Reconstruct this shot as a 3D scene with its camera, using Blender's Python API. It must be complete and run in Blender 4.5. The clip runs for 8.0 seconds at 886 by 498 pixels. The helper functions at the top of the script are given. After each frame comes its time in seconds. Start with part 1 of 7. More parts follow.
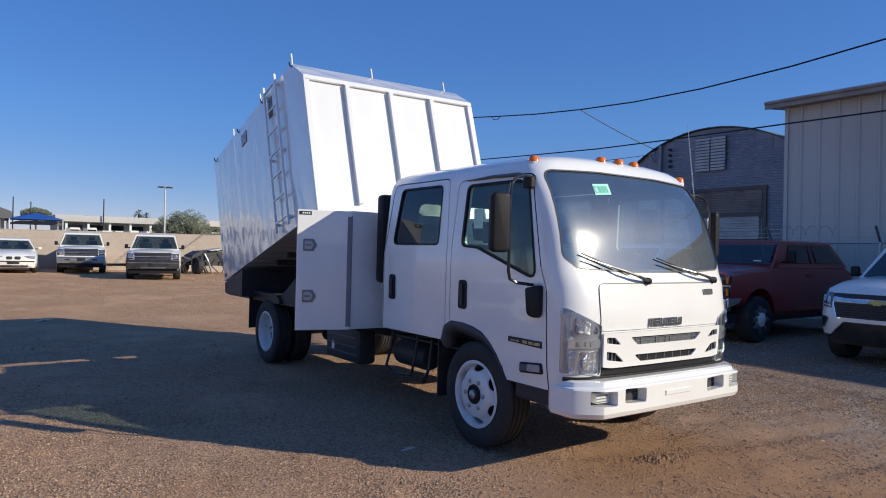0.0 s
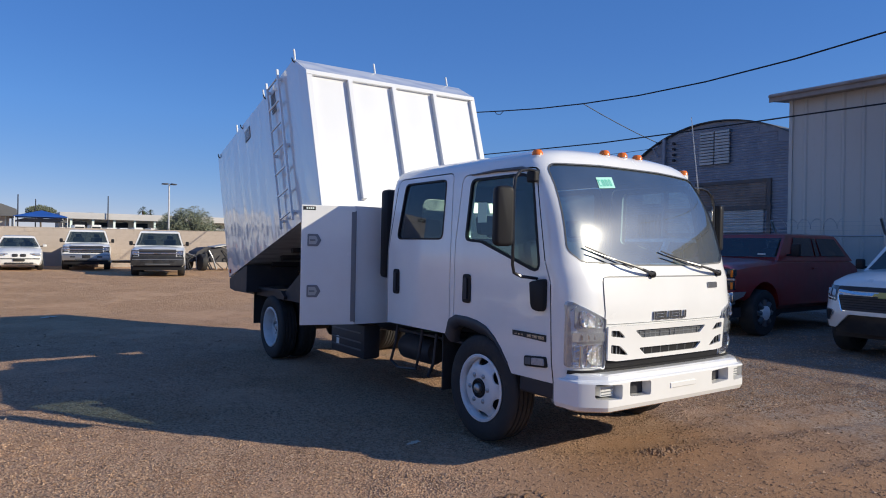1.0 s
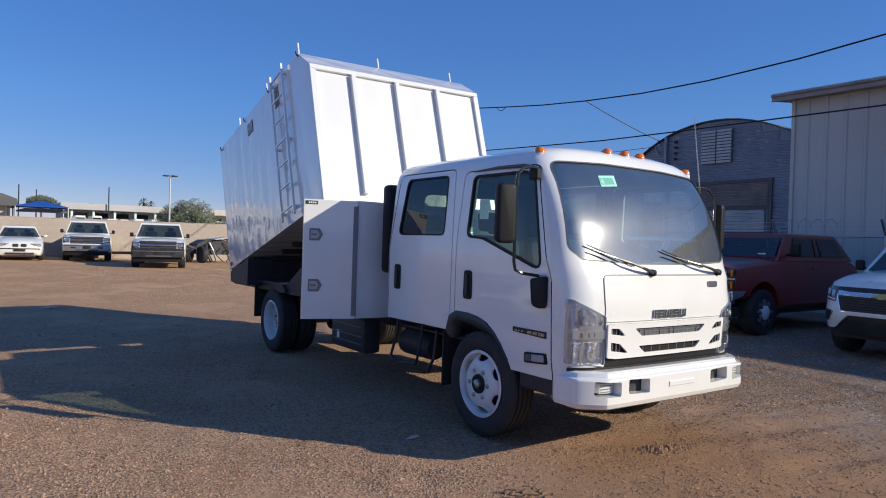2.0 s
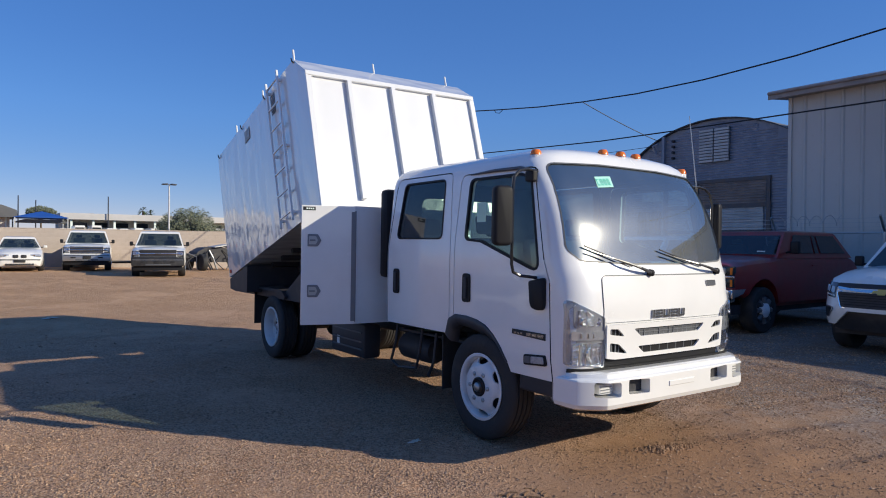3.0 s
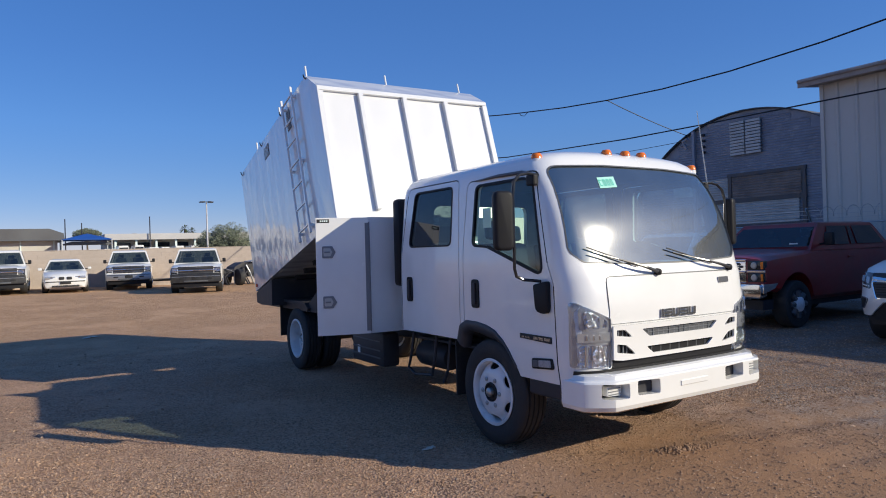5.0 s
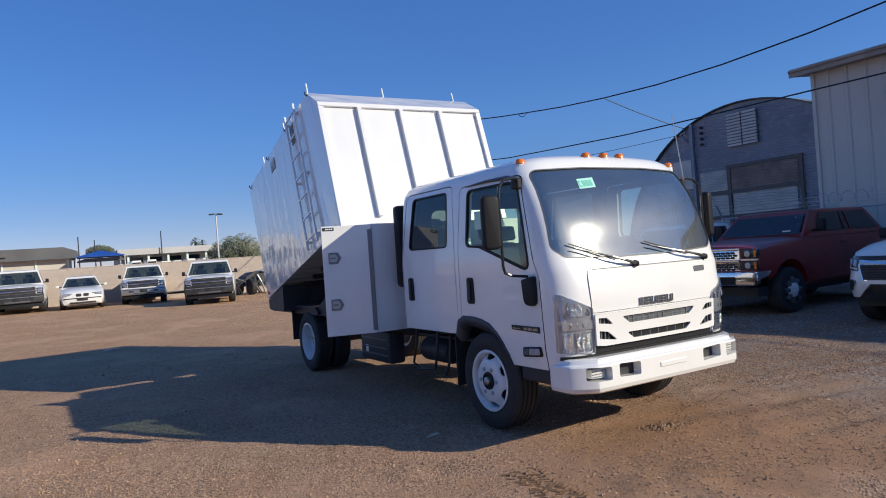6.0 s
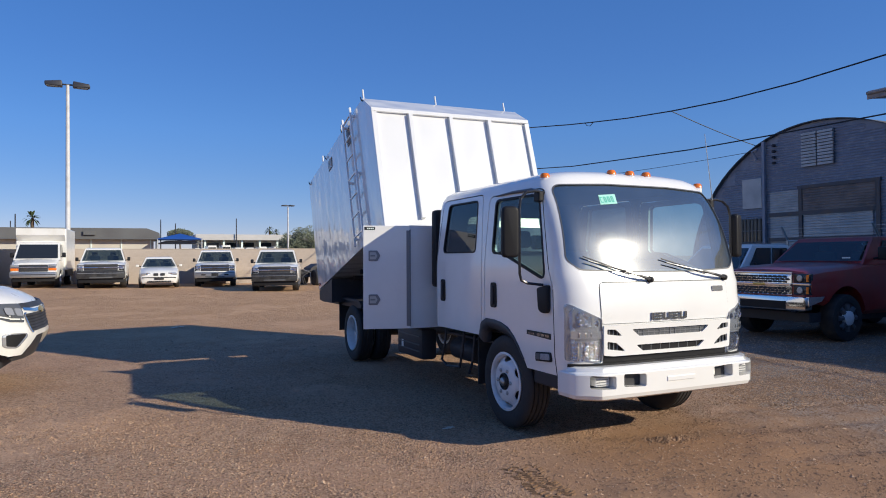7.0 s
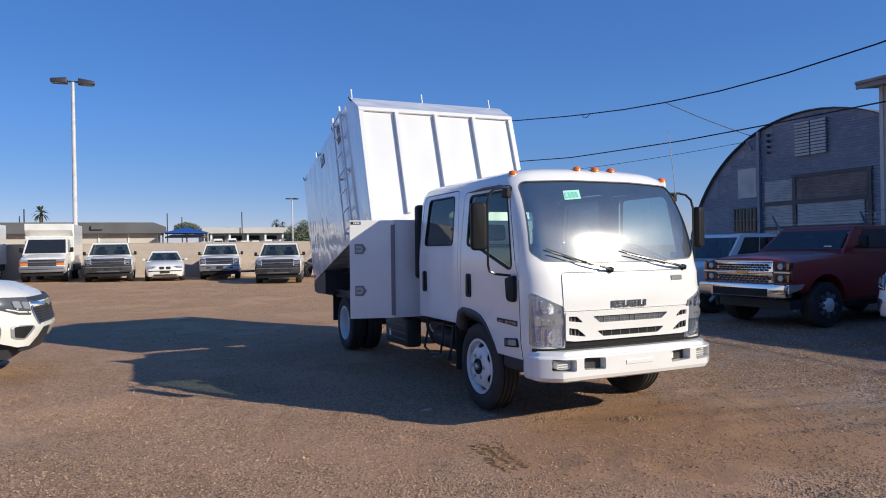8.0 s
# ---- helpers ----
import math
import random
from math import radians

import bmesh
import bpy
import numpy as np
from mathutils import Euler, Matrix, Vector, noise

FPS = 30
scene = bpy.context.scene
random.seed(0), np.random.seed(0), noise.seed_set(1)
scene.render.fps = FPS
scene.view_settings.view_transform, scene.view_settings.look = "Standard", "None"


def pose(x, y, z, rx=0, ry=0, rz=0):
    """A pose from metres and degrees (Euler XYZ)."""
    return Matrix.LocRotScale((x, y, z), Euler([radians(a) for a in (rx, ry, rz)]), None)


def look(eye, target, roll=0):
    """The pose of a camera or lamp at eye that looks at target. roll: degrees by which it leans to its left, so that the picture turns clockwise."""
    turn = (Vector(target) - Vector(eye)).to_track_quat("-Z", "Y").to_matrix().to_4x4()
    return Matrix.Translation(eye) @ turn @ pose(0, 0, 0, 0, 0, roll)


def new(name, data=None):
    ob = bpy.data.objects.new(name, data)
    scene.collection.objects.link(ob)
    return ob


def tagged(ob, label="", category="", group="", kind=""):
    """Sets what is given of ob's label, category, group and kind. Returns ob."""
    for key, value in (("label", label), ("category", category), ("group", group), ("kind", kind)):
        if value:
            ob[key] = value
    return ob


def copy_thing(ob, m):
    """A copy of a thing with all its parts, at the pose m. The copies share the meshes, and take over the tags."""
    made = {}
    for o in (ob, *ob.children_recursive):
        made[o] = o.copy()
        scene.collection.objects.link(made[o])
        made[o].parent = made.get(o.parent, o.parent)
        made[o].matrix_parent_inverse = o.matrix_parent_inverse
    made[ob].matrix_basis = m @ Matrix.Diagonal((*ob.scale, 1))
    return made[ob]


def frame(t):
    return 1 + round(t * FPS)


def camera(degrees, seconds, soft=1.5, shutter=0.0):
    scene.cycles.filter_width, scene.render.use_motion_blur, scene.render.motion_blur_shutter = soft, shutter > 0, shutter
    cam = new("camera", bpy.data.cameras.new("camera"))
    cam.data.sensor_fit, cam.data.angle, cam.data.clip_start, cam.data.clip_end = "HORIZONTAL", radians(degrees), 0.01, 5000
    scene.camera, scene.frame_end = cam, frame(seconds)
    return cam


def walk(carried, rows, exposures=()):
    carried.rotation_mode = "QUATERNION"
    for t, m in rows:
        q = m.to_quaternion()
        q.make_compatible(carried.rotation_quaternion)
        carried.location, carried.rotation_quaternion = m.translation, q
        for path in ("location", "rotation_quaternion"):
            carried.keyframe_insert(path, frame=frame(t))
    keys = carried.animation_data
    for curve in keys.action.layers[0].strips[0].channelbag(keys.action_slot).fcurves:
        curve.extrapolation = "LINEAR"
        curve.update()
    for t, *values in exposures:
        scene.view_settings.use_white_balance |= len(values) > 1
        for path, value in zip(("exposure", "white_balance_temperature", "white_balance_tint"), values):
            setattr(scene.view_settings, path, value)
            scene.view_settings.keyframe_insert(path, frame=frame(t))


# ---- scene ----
cam = camera(67.5, 8.0, 1.0)
PATH = [
    (0, (-4.256, -4.113, 1.565), (-3.097, -2.483, 1.568), 1.2),
    (0.5, (-4.267, -4.123, 1.565), (-3.112, -2.49, 1.563), 0.9),
    (1, (-4.262, -4.117, 1.556), (-3.112, -2.481, 1.545), 0.9),
    (1.5, (-4.273, -4.12, 1.559), (-3.116, -2.489, 1.533), 1.6),
    (2.8, (-4.285, -4.135, 1.562), (-3.151, -2.489, 1.542), 1.3),
    (3, (-4.271, -4.141, 1.564), (-3.122, -2.505, 1.549), 0.6),
    (3.5, (-4.296, -4.187, 1.589), (-3.098, -2.585, 1.565), 1.0),
    (4, (-4.198, -4.221, 1.58), (-3.024, -2.603, 1.563), 0.2),
    (4.5, (-4.088, -4.259, 1.574), (-2.964, -2.605, 1.552), -2.5),
    (4.7, (-4.046, -4.257, 1.579), (-2.972, -2.57, 1.568), -1.6),
    (5.8, (-4.292, -4.678, 1.561), (-3.271, -2.959, 1.586), -2.9),
    (6, (-4.226, -4.753, 1.567), (-3.193, -3.04, 1.577), -4.2),
    (6.5, (-4.04, -4.974, 1.569), (-3.172, -3.173, 1.616), -1.1),
    (7, (-4.074, -5.239, 1.568), (-3.22, -3.43, 1.592), -0.5),
    (7.5, (-4.142, -5.503, 1.571), (-3.28, -3.699, 1.526), 0.7),
    (8, (-3.973, -5.718, 1.584), (-3.139, -3.901, 1.581), -1.0),
]
walk(cam, [(t, look(eye, target, roll)) for t, eye, target, roll in PATH], [(0.0, 0.38, 6000, 10), (8.0, 0.38, 6000, 10)])

# ---- light ----
SUN = Vector((1.42, -1.72, 1.0)).normalized()
world = bpy.data.worlds.new("world")
scene.world = world
world.use_nodes = True
wn = world.node_tree
wn.nodes.clear()
sky = wn.nodes.new("ShaderNodeTexSky")
sky.sky_type = "NISHITA"
sky.sun_disc = False
sky.sun_elevation = math.asin(SUN.z)
sky.sun_rotation = math.atan2(SUN.x, SUN.y)
sky.altitude = 350
sky.air_density = 0.8
sky.dust_density = 0.0
sky.ozone_density = 3.0
bgn = wn.nodes.new("ShaderNodeBackground")
bgn.inputs["Strength"].default_value = 0.118
outn = wn.nodes.new("ShaderNodeOutputWorld")
hsv = wn.nodes.new("ShaderNodeHueSaturation")
hsv.inputs["Saturation"].default_value = 1.30
hue = wn.nodes.new("ShaderNodeMix")
hue.data_type = "RGBA"
hue.blend_type = "MULTIPLY"
hue.inputs["Factor"].default_value = 1.0
hue.inputs["B"].default_value = (1.34, 0.955, 1.0, 1)
wn.links.new(sky.outputs[0], hsv.inputs["Color"])
wn.links.new(hsv.outputs[0], hue.inputs["A"])
even = wn.nodes.new("ShaderNodeMix")
even.data_type = "RGBA"
even.inputs["Factor"].default_value = 0.64
tcw = wn.nodes.new("ShaderNodeTexCoord")
sepw = wn.nodes.new("ShaderNodeSeparateXYZ")
wn.links.new(tcw.outputs["Generated"], sepw.inputs[0])
tone = wn.nodes.new("ShaderNodeValToRGB")
tone.color_ramp.elements[0].position = 0.02
tone.color_ramp.elements[0].color = (0.165, 0.32, 0.54, 1)
tone.color_ramp.elements[1].position = 0.40
tone.color_ramp.elements[1].color = (0.13, 0.29, 0.74, 1)
for at_, col_ in ((0.09, (0.18, 0.355, 0.65, 1)), (0.18, (0.18, 0.39, 0.83, 1)), (0.27, (0.155, 0.335, 0.80, 1))):
    tone.color_ramp.elements.new(at_).color = col_
wn.links.new(sepw.outputs["Z"], tone.inputs[0])
gain = wn.nodes.new("ShaderNodeVectorMath")
gain.operation = "SCALE"
gain.inputs["Scale"].default_value = 4.0
wn.links.new(tone.outputs[0], gain.inputs[0])
wn.links.new(gain.outputs[0], even.inputs["B"])
wn.links.new(hue.outputs["Result"], even.inputs["A"])
wn.links.new(even.outputs["Result"], bgn.inputs[0])
wn.links.new(bgn.outputs[0], outn.inputs[0])
sun_data = bpy.data.lights.new("sun", "SUN")
sun_data.energy = 3.85
sun_data.angle = radians(0.53)
sun_data.color = (1.0, 0.868, 0.635)
sun_ob = new("sun", sun_data)
sun_ob.matrix_world = look(SUN * 60, (0, 0, 0))

# ---- materials ----
def mat(name, color, rough=0.5, metal=0.0, coat=0.0, grain=None, bump=0.0, bump_scale=40.0, spec=0.5, vary=0.0, rvary=0.0):
    """Principled surface; grain: list of (scale, second colour, lo, hi) noise layers in object metres."""
    m = bpy.data.materials.new(name)
    m.use_nodes = True
    nt = m.node_tree
    b = nt.nodes["Principled BSDF"]
    b.inputs["Base Color"].default_value = (*color, 1)
    b.inputs["Roughness"].default_value = rough
    b.inputs["Metallic"].default_value = metal
    b.inputs["Coat Weight"].default_value = coat
    b.inputs["Coat Roughness"].default_value = 0.06
    b.inputs["Specular IOR Level"].default_value = spec
    tc = nt.nodes.new("ShaderNodeTexCoord")
    last = None
    for scale, col2, lo, hi in grain or ():
        n = nt.nodes.new("ShaderNodeTexNoise")
        n.inputs["Scale"].default_value = scale
        n.inputs["Detail"].default_value = 6
        nt.links.new(tc.outputs["Object"], n.inputs["Vector"])
        mr = nt.nodes.new("ShaderNodeMapRange")
        mr.inputs["From Min"].default_value = lo
        mr.inputs["From Max"].default_value = hi
        nt.links.new(n.outputs["Fac"], mr.inputs["Value"])
        mx = nt.nodes.new("ShaderNodeMix")
        mx.data_type = "RGBA"
        mx.inputs["B"].default_value = (*col2, 1)
        if last is None:
            mx.inputs["A"].default_value = (*color, 1)
        else:
            nt.links.new(last, mx.inputs["A"])
        nt.links.new(mr.outputs[0], mx.inputs["Factor"])
        last = mx.outputs["Result"]
    if vary:
        oi = nt.nodes.new("ShaderNodeObjectInfo")
        hs = nt.nodes.new("ShaderNodeHueSaturation")
        mr = nt.nodes.new("ShaderNodeMapRange")
        mr.inputs["To Min"].default_value = 1 - vary
        mr.inputs["To Max"].default_value = 1 + vary
        nt.links.new(oi.outputs["Random"], mr.inputs["Value"])
        nt.links.new(mr.outputs[0], hs.inputs["Value"])
        if last is None:
            hs.inputs["Color"].default_value = (*color, 1)
        else:
            nt.links.new(last, hs.inputs["Color"])
        last = hs.outputs[0]
    if last is not None:
        nt.links.new(last, b.inputs["Base Color"])
    if rvary:
        n = nt.nodes.new("ShaderNodeTexNoise")
        n.inputs["Scale"].default_value = 6
        n.inputs["Detail"].default_value = 5
        nt.links.new(tc.outputs["Object"], n.inputs["Vector"])
        mr = nt.nodes.new("ShaderNodeMapRange")
        mr.inputs["To Min"].default_value = max(0.02, rough - rvary)
        mr.inputs["To Max"].default_value = rough + rvary
        nt.links.new(n.outputs["Fac"], mr.inputs["Value"])
        nt.links.new(mr.outputs[0], b.inputs["Roughness"])
    if bump:
        n = nt.nodes.new("ShaderNodeTexNoise")
        n.inputs["Scale"].default_value = bump_scale
        n.inputs["Detail"].default_value = 5
        nt.links.new(tc.outputs["Object"], n.inputs["Vector"])
        bp = nt.nodes.new("ShaderNodeBump")
        bp.inputs["Strength"].default_value = bump
        bp.inputs["Distance"].default_value = 0.02
        nt.links.new(n.outputs["Fac"], bp.inputs["Height"])
        nt.links.new(bp.outputs[0], b.inputs["Normal"])
        nt.links.new(bp.outputs[0], b.inputs["Coat Normal"])
    return m


def glass(name, tint, ior=1.5, rough=0.0, veil=0.0, haze=0.0):
    """Thin pane: tinted see-through with a mirror gloss that grows at a slant, and a bluish film for glare and dust."""
    m = bpy.data.materials.new(name)
    m.use_nodes = True
    nt = m.node_tree
    nt.nodes.clear()
    out = nt.nodes.new("ShaderNodeOutputMaterial")
    tr = nt.nodes.new("ShaderNodeBsdfTransparent")
    tr.inputs[0].default_value = (*tint, 1)
    gl = nt.nodes.new("ShaderNodeBsdfGlossy")
    gl.inputs["Roughness"].default_value = rough
    gl.inputs[0].default_value = (1, 1, 1, 1)
    lw = nt.nodes.new("ShaderNodeLayerWeight")
    lw.inputs["Blend"].default_value = 0.5
    pw = nt.nodes.new("ShaderNodeMath")
    pw.operation = "POWER"
    pw.inputs[1].default_value = 5.0
    nt.links.new(lw.outputs["Facing"], pw.inputs[0])
    fr = nt.nodes.new("ShaderNodeMapRange")
    fr.inputs["To Min"].default_value = ((ior - 1) / (ior + 1)) ** 2
    fr.inputs["To Max"].default_value = 1.0
    nt.links.new(pw.outputs[0], fr.inputs["Value"])
    mx = nt.nodes.new("ShaderNodeMixShader")
    nt.links.new(fr.outputs[0], mx.inputs[0])
    nt.links.new(tr.outputs[0], mx.inputs[1])
    nt.links.new(gl.outputs[0], mx.inputs[2])
    last = mx.outputs[0]
    for amount, kind in ((haze, "gloss"), (haze * 1.5, "soft"), (veil, "film")):
        if not amount:
            continue
        if kind == "gloss":
            sh = nt.nodes.new("ShaderNodeBsdfGlossy")
            sh.inputs["Roughness"].default_value = 0.15
        elif kind == "soft":
            sh = nt.nodes.new("ShaderNodeBsdfGlossy")
            sh.inputs["Roughness"].default_value = 0.42
        else:
            sh = nt.nodes.new("ShaderNodeBsdfDiffuse")
            # blue film colour stands in for sky glare over the dusty pane
            sh.inputs[0].default_value = (0.33, 0.49, 0.70, 1)
        tc = nt.nodes.new("ShaderNodeTexCoord")
        no = nt.nodes.new("ShaderNodeTexNoise")
        no.inputs["Scale"].default_value = 3.5
        no.inputs["Detail"].default_value = 7
        nt.links.new(tc.outputs["Object"], no.inputs["Vector"])
        mr = nt.nodes.new("ShaderNodeMapRange")
        mr.inputs["From Min"].default_value, mr.inputs["From Max"].default_value = 0.3, 0.7
        mr.inputs["To Min"].default_value, mr.inputs["To Max"].default_value = amount * 0.85, amount * 1.15
        nt.links.new(no.outputs["Fac"], mr.inputs["Value"])
        m2 = nt.nodes.new("ShaderNodeMixShader")
        nt.links.new(mr.outputs[0], m2.inputs[0])
        nt.links.new(last, m2.inputs[1])
        nt.links.new(sh.outputs[0], m2.inputs[2])
        last = m2.outputs[0]
    nt.links.new(last, out.inputs[0])
    return m


WHITE = mat("white_truck_paint", (0.86, 0.855, 0.84), 0.25, coat=1.0, grain=[(3, (0.82, 0.815, 0.80), 0.4, 0.7)], rvary=0.06)
BODY = mat("white_steel_paint", (0.80, 0.80, 0.79), 0.2, coat=1.0, grain=[(1.2, (0.77, 0.77, 0.77), 0.4, 0.7)], bump=0.45, bump_scale=1.9)
BODY.node_tree.nodes["Bump"].inputs["Distance"].default_value = 0.045
BODY.node_tree.nodes["Bump"].inputs["Height"].links[0].from_node.inputs["Detail"].default_value = 1.0
BODY.node_tree.nodes["Principled BSDF"].inputs["Coat IOR"].default_value = 1.9
BODY.node_tree.nodes["Principled BSDF"].inputs["Coat Roughness"].default_value = 0.035
wavy = BODY.node_tree.nodes.new("ShaderNodeMapping")
wavy.inputs["Scale"].default_value = (1.0, 2.1, 0.6)
dent = BODY.node_tree.nodes["Bump"].inputs["Height"].links[0].from_node
BODY.node_tree.links.new(dent.inputs["Vector"].links[0].from_socket, wavy.inputs["Vector"])
BODY.node_tree.links.new(wavy.outputs[0], dent.inputs["Vector"])
CARW = mat("white_car_paint", (0.78, 0.77, 0.74), 0.3, coat=0.6, grain=[(2, (0.70, 0.68, 0.63), 0.45, 0.75)], rvary=0.08)
RED = mat("dusty_red_paint", (0.26, 0.02, 0.017), 0.35, coat=0.35, grain=[(2.5, (0.18, 0.028, 0.024), 0.4, 0.7)], rvary=0.1)
BLACK = mat("black_plastic", (0.018, 0.018, 0.021), 0.5, grain=[(9, (0.02, 0.02, 0.02), 0.45, 0.75)], spec=0.2)
DARK = mat("black_frame_paint", (0.040, 0.040, 0.046), 0.5, grain=[(5, (0.085, 0.074, 0.064), 0.55, 0.85)], spec=0.3)
LAMPGREY = mat("lamp_chamber_grey", (0.52, 0.53, 0.55), 0.25, metal=0.6)
HINGE = mat("dull_hinge_steel", (0.20, 0.21, 0.235), 0.45, metal=0.5)
GREYP = mat("grey_plastic", (0.10, 0.105, 0.115), 0.5)
RUBBER = mat("tyre_rubber", (0.026, 0.026, 0.027), 0.75, grain=[(7, (0.058, 0.050, 0.043), 0.52, 0.85)], bump=0.2, bump_scale=60)
STEELW = mat("white_wheel_steel", (0.72, 0.73, 0.74), 0.35, coat=0.2, grain=[(14, (0.55, 0.54, 0.52), 0.55, 0.8)])
CHROME = mat("chrome", (0.75, 0.75, 0.76), 0.12, metal=1.0)
FACET = mat("faceted_reflector", (0.62, 0.63, 0.65), 0.12, metal=1.0, bump=1.0, bump_scale=40)
ALU = mat("brushed_aluminium", (0.55, 0.55, 0.56), 0.38, metal=1.0, grain=[(30, (0.42, 0.42, 0.43), 0.4, 0.7)])
STEEL = mat("zinc_steel", (0.42, 0.43, 0.44), 0.42, metal=0.9)
AMBER = mat("amber_lens", (0.85, 0.20, 0.01), 0.18, coat=0.6)
REDLENS = mat("red_lens", (0.5, 0.02, 0.02), 0.2, coat=0.6)
CARGLASS = glass("car_glass", (0.27, 0.33, 0.34), 1.7, veil=0.02)
SMOKEL = mat("smoked_headlight", (0.09, 0.095, 0.105), 0.12, coat=0.8)
FLARE = mat("blue_black_plastic", (0.036, 0.038, 0.046), 0.45, grain=[(8, (0.055, 0.055, 0.06), 0.45, 0.75)])
SATIN = mat("satin_black_tube", (0.03, 0.03, 0.033), 0.22, metal=0.35)
LITTER = mat("dusty_paper", (0.62, 0.55, 0.45), 0.85)
WIPER = mat("satin_grey_wiper", (0.07, 0.07, 0.075), 0.28, metal=0.4)
BUMPERG = mat("dark_grey_bumper", (0.026, 0.027, 0.031), 0.45, grain=[(6, (0.06, 0.058, 0.055), 0.45, 0.75)])
LENS = glass("clear_lens", (0.9, 0.92, 0.95), 1.5, 0.02)
GLASS = glass("windshield_glass", (0.40, 0.57, 0.63), 3.1, 0.03, veil=0.055, haze=0.022)
SIDEGLASS = glass("tinted_side_glass", (0.78, 0.92, 0.81), 1.75, veil=0.02)
PRIVACY = glass("privacy_glass", (0.11, 0.14, 0.135), 1.65, veil=0.03)
LINING = mat("charcoal_cab_lining", (0.055, 0.058, 0.066), 0.75, grain=[(12, (0.075, 0.077, 0.085), 0.45, 0.7)])
SEAT = mat("grey_seat_cloth", (0.10, 0.105, 0.12), 0.9, bump=0.2, bump_scale=300)
TRIM = mat("grey_cab_trim", (0.20, 0.205, 0.215), 0.7)
CLEARL = mat("clear_lamp_plastic", (0.74, 0.74, 0.72), 0.2, coat=0.6, grain=[(30, (0.62, 0.62, 0.62), 0.45, 0.7)])
SIDEL = mat("smoked_lamp_plastic", (0.38, 0.39, 0.41), 0.2, coat=0.6, grain=[(40, (0.25, 0.26, 0.28), 0.45, 0.7)])
PAPER = mat("paper", (0.78, 0.77, 0.73), 0.8)
GREEN = mat("sticker_green", (0.10, 0.55, 0.42), 0.6)
STICKW = mat("sticker_white", (0.75, 0.85, 0.80), 0.6)
STICKG = mat("sticker_pale_green", (0.40, 0.76, 0.66), 0.6)
INK = mat("black_ink", (0.02, 0.02, 0.022), 0.6)
SILVER = mat("silver_badge", (0.35, 0.35, 0.36), 0.25, metal=0.9)
GOLD = mat("gold_badge", (0.65, 0.45, 0.14), 0.3, metal=0.8)
BLOCK = mat("tan_block", (0.46, 0.385, 0.325), 0.95, grain=[(0.5, (0.40, 0.335, 0.28), 0.4, 0.65), (16, (0.51, 0.44, 0.38), 0.5, 0.8)], bump=0.4, bump_scale=50, vary=0.03)
MORTAR = mat("mortar", (0.45, 0.38, 0.32), 0.95, bump=0.4, bump_scale=60)
METALWALL = mat("tan_metal_siding", (0.54, 0.515, 0.475), 0.5, grain=[(0.35, (0.48, 0.455, 0.415), 0.4, 0.7), (7, (0.50, 0.46, 0.41), 0.6, 0.85)], rvary=0.1)
EAVE = mat("brown_eave_metal", (0.34, 0.295, 0.27), 0.5, grain=[(2, (0.24, 0.20, 0.18), 0.45, 0.7)])
HUTM = mat("galvanised_corrugated", (0.285, 0.305, 0.365), 0.5, metal=0.15, grain=[(0.6, (0.22, 0.24, 0.295), 0.4, 0.65), (6, (0.34, 0.355, 0.40), 0.55, 0.8)])
RUST = mat("rusty_corrugated", (0.25, 0.21, 0.19), 0.7, grain=[(1.5, (0.17, 0.14, 0.13), 0.4, 0.65), (8, (0.30, 0.22, 0.17), 0.55, 0.8)])
PALE = mat("pale_corrugated", (0.50, 0.50, 0.49), 0.5, metal=0.2, grain=[(2, (0.38, 0.38, 0.38), 0.4, 0.7)])
WOODD = mat("weathered_wood", (0.13, 0.122, 0.125), 0.85, grain=[(4, (0.17, 0.13, 0.10), 0.45, 0.7)], bump=0.3, bump_scale=30)
CABLE = mat("cable_black", (0.015, 0.015, 0.016), 0.6)
ROOFG = mat("grey_roof", (0.13, 0.135, 0.14), 0.8, grain=[(0.4, (0.10, 0.10, 0.105), 0.4, 0.7)])
CREAM = mat("cream_wall", (0.56, 0.53, 0.47), 0.9, grain=[(0.5, (0.50, 0.47, 0.42), 0.4, 0.7)])
TANROOF = mat("tan_flat_roof", (0.54, 0.52, 0.50), 0.9, grain=[(0.3, (0.47, 0.45, 0.43), 0.4, 0.7)])
BLUE = mat("blue_canvas", (0.015, 0.09, 0.38), 0.7, grain=[(1, (0.012, 0.07, 0.30), 0.4, 0.7)])
DKGLASS = mat("dark_window", (0.02, 0.024, 0.03), 0.08)
LEAF = mat("olive_leaves", (0.15, 0.165, 0.105), 0.7, grain=[(0.8, (0.10, 0.115, 0.075), 0.4, 0.65)], vary=0.15)
PALMLEAF = mat("palm_leaves", (0.05, 0.075, 0.03), 0.7)
BARK = mat("bark", (0.14, 0.105, 0.075), 0.9, bump=0.4, bump_scale=20)
POLEM = mat("painted_pole", (0.60, 0.60, 0.61), 0.5, grain=[(3, (0.50, 0.49, 0.48), 0.45, 0.7)])
LAMPH = mat("lamp_housing_dark", (0.03, 0.032, 0.045), 0.5)

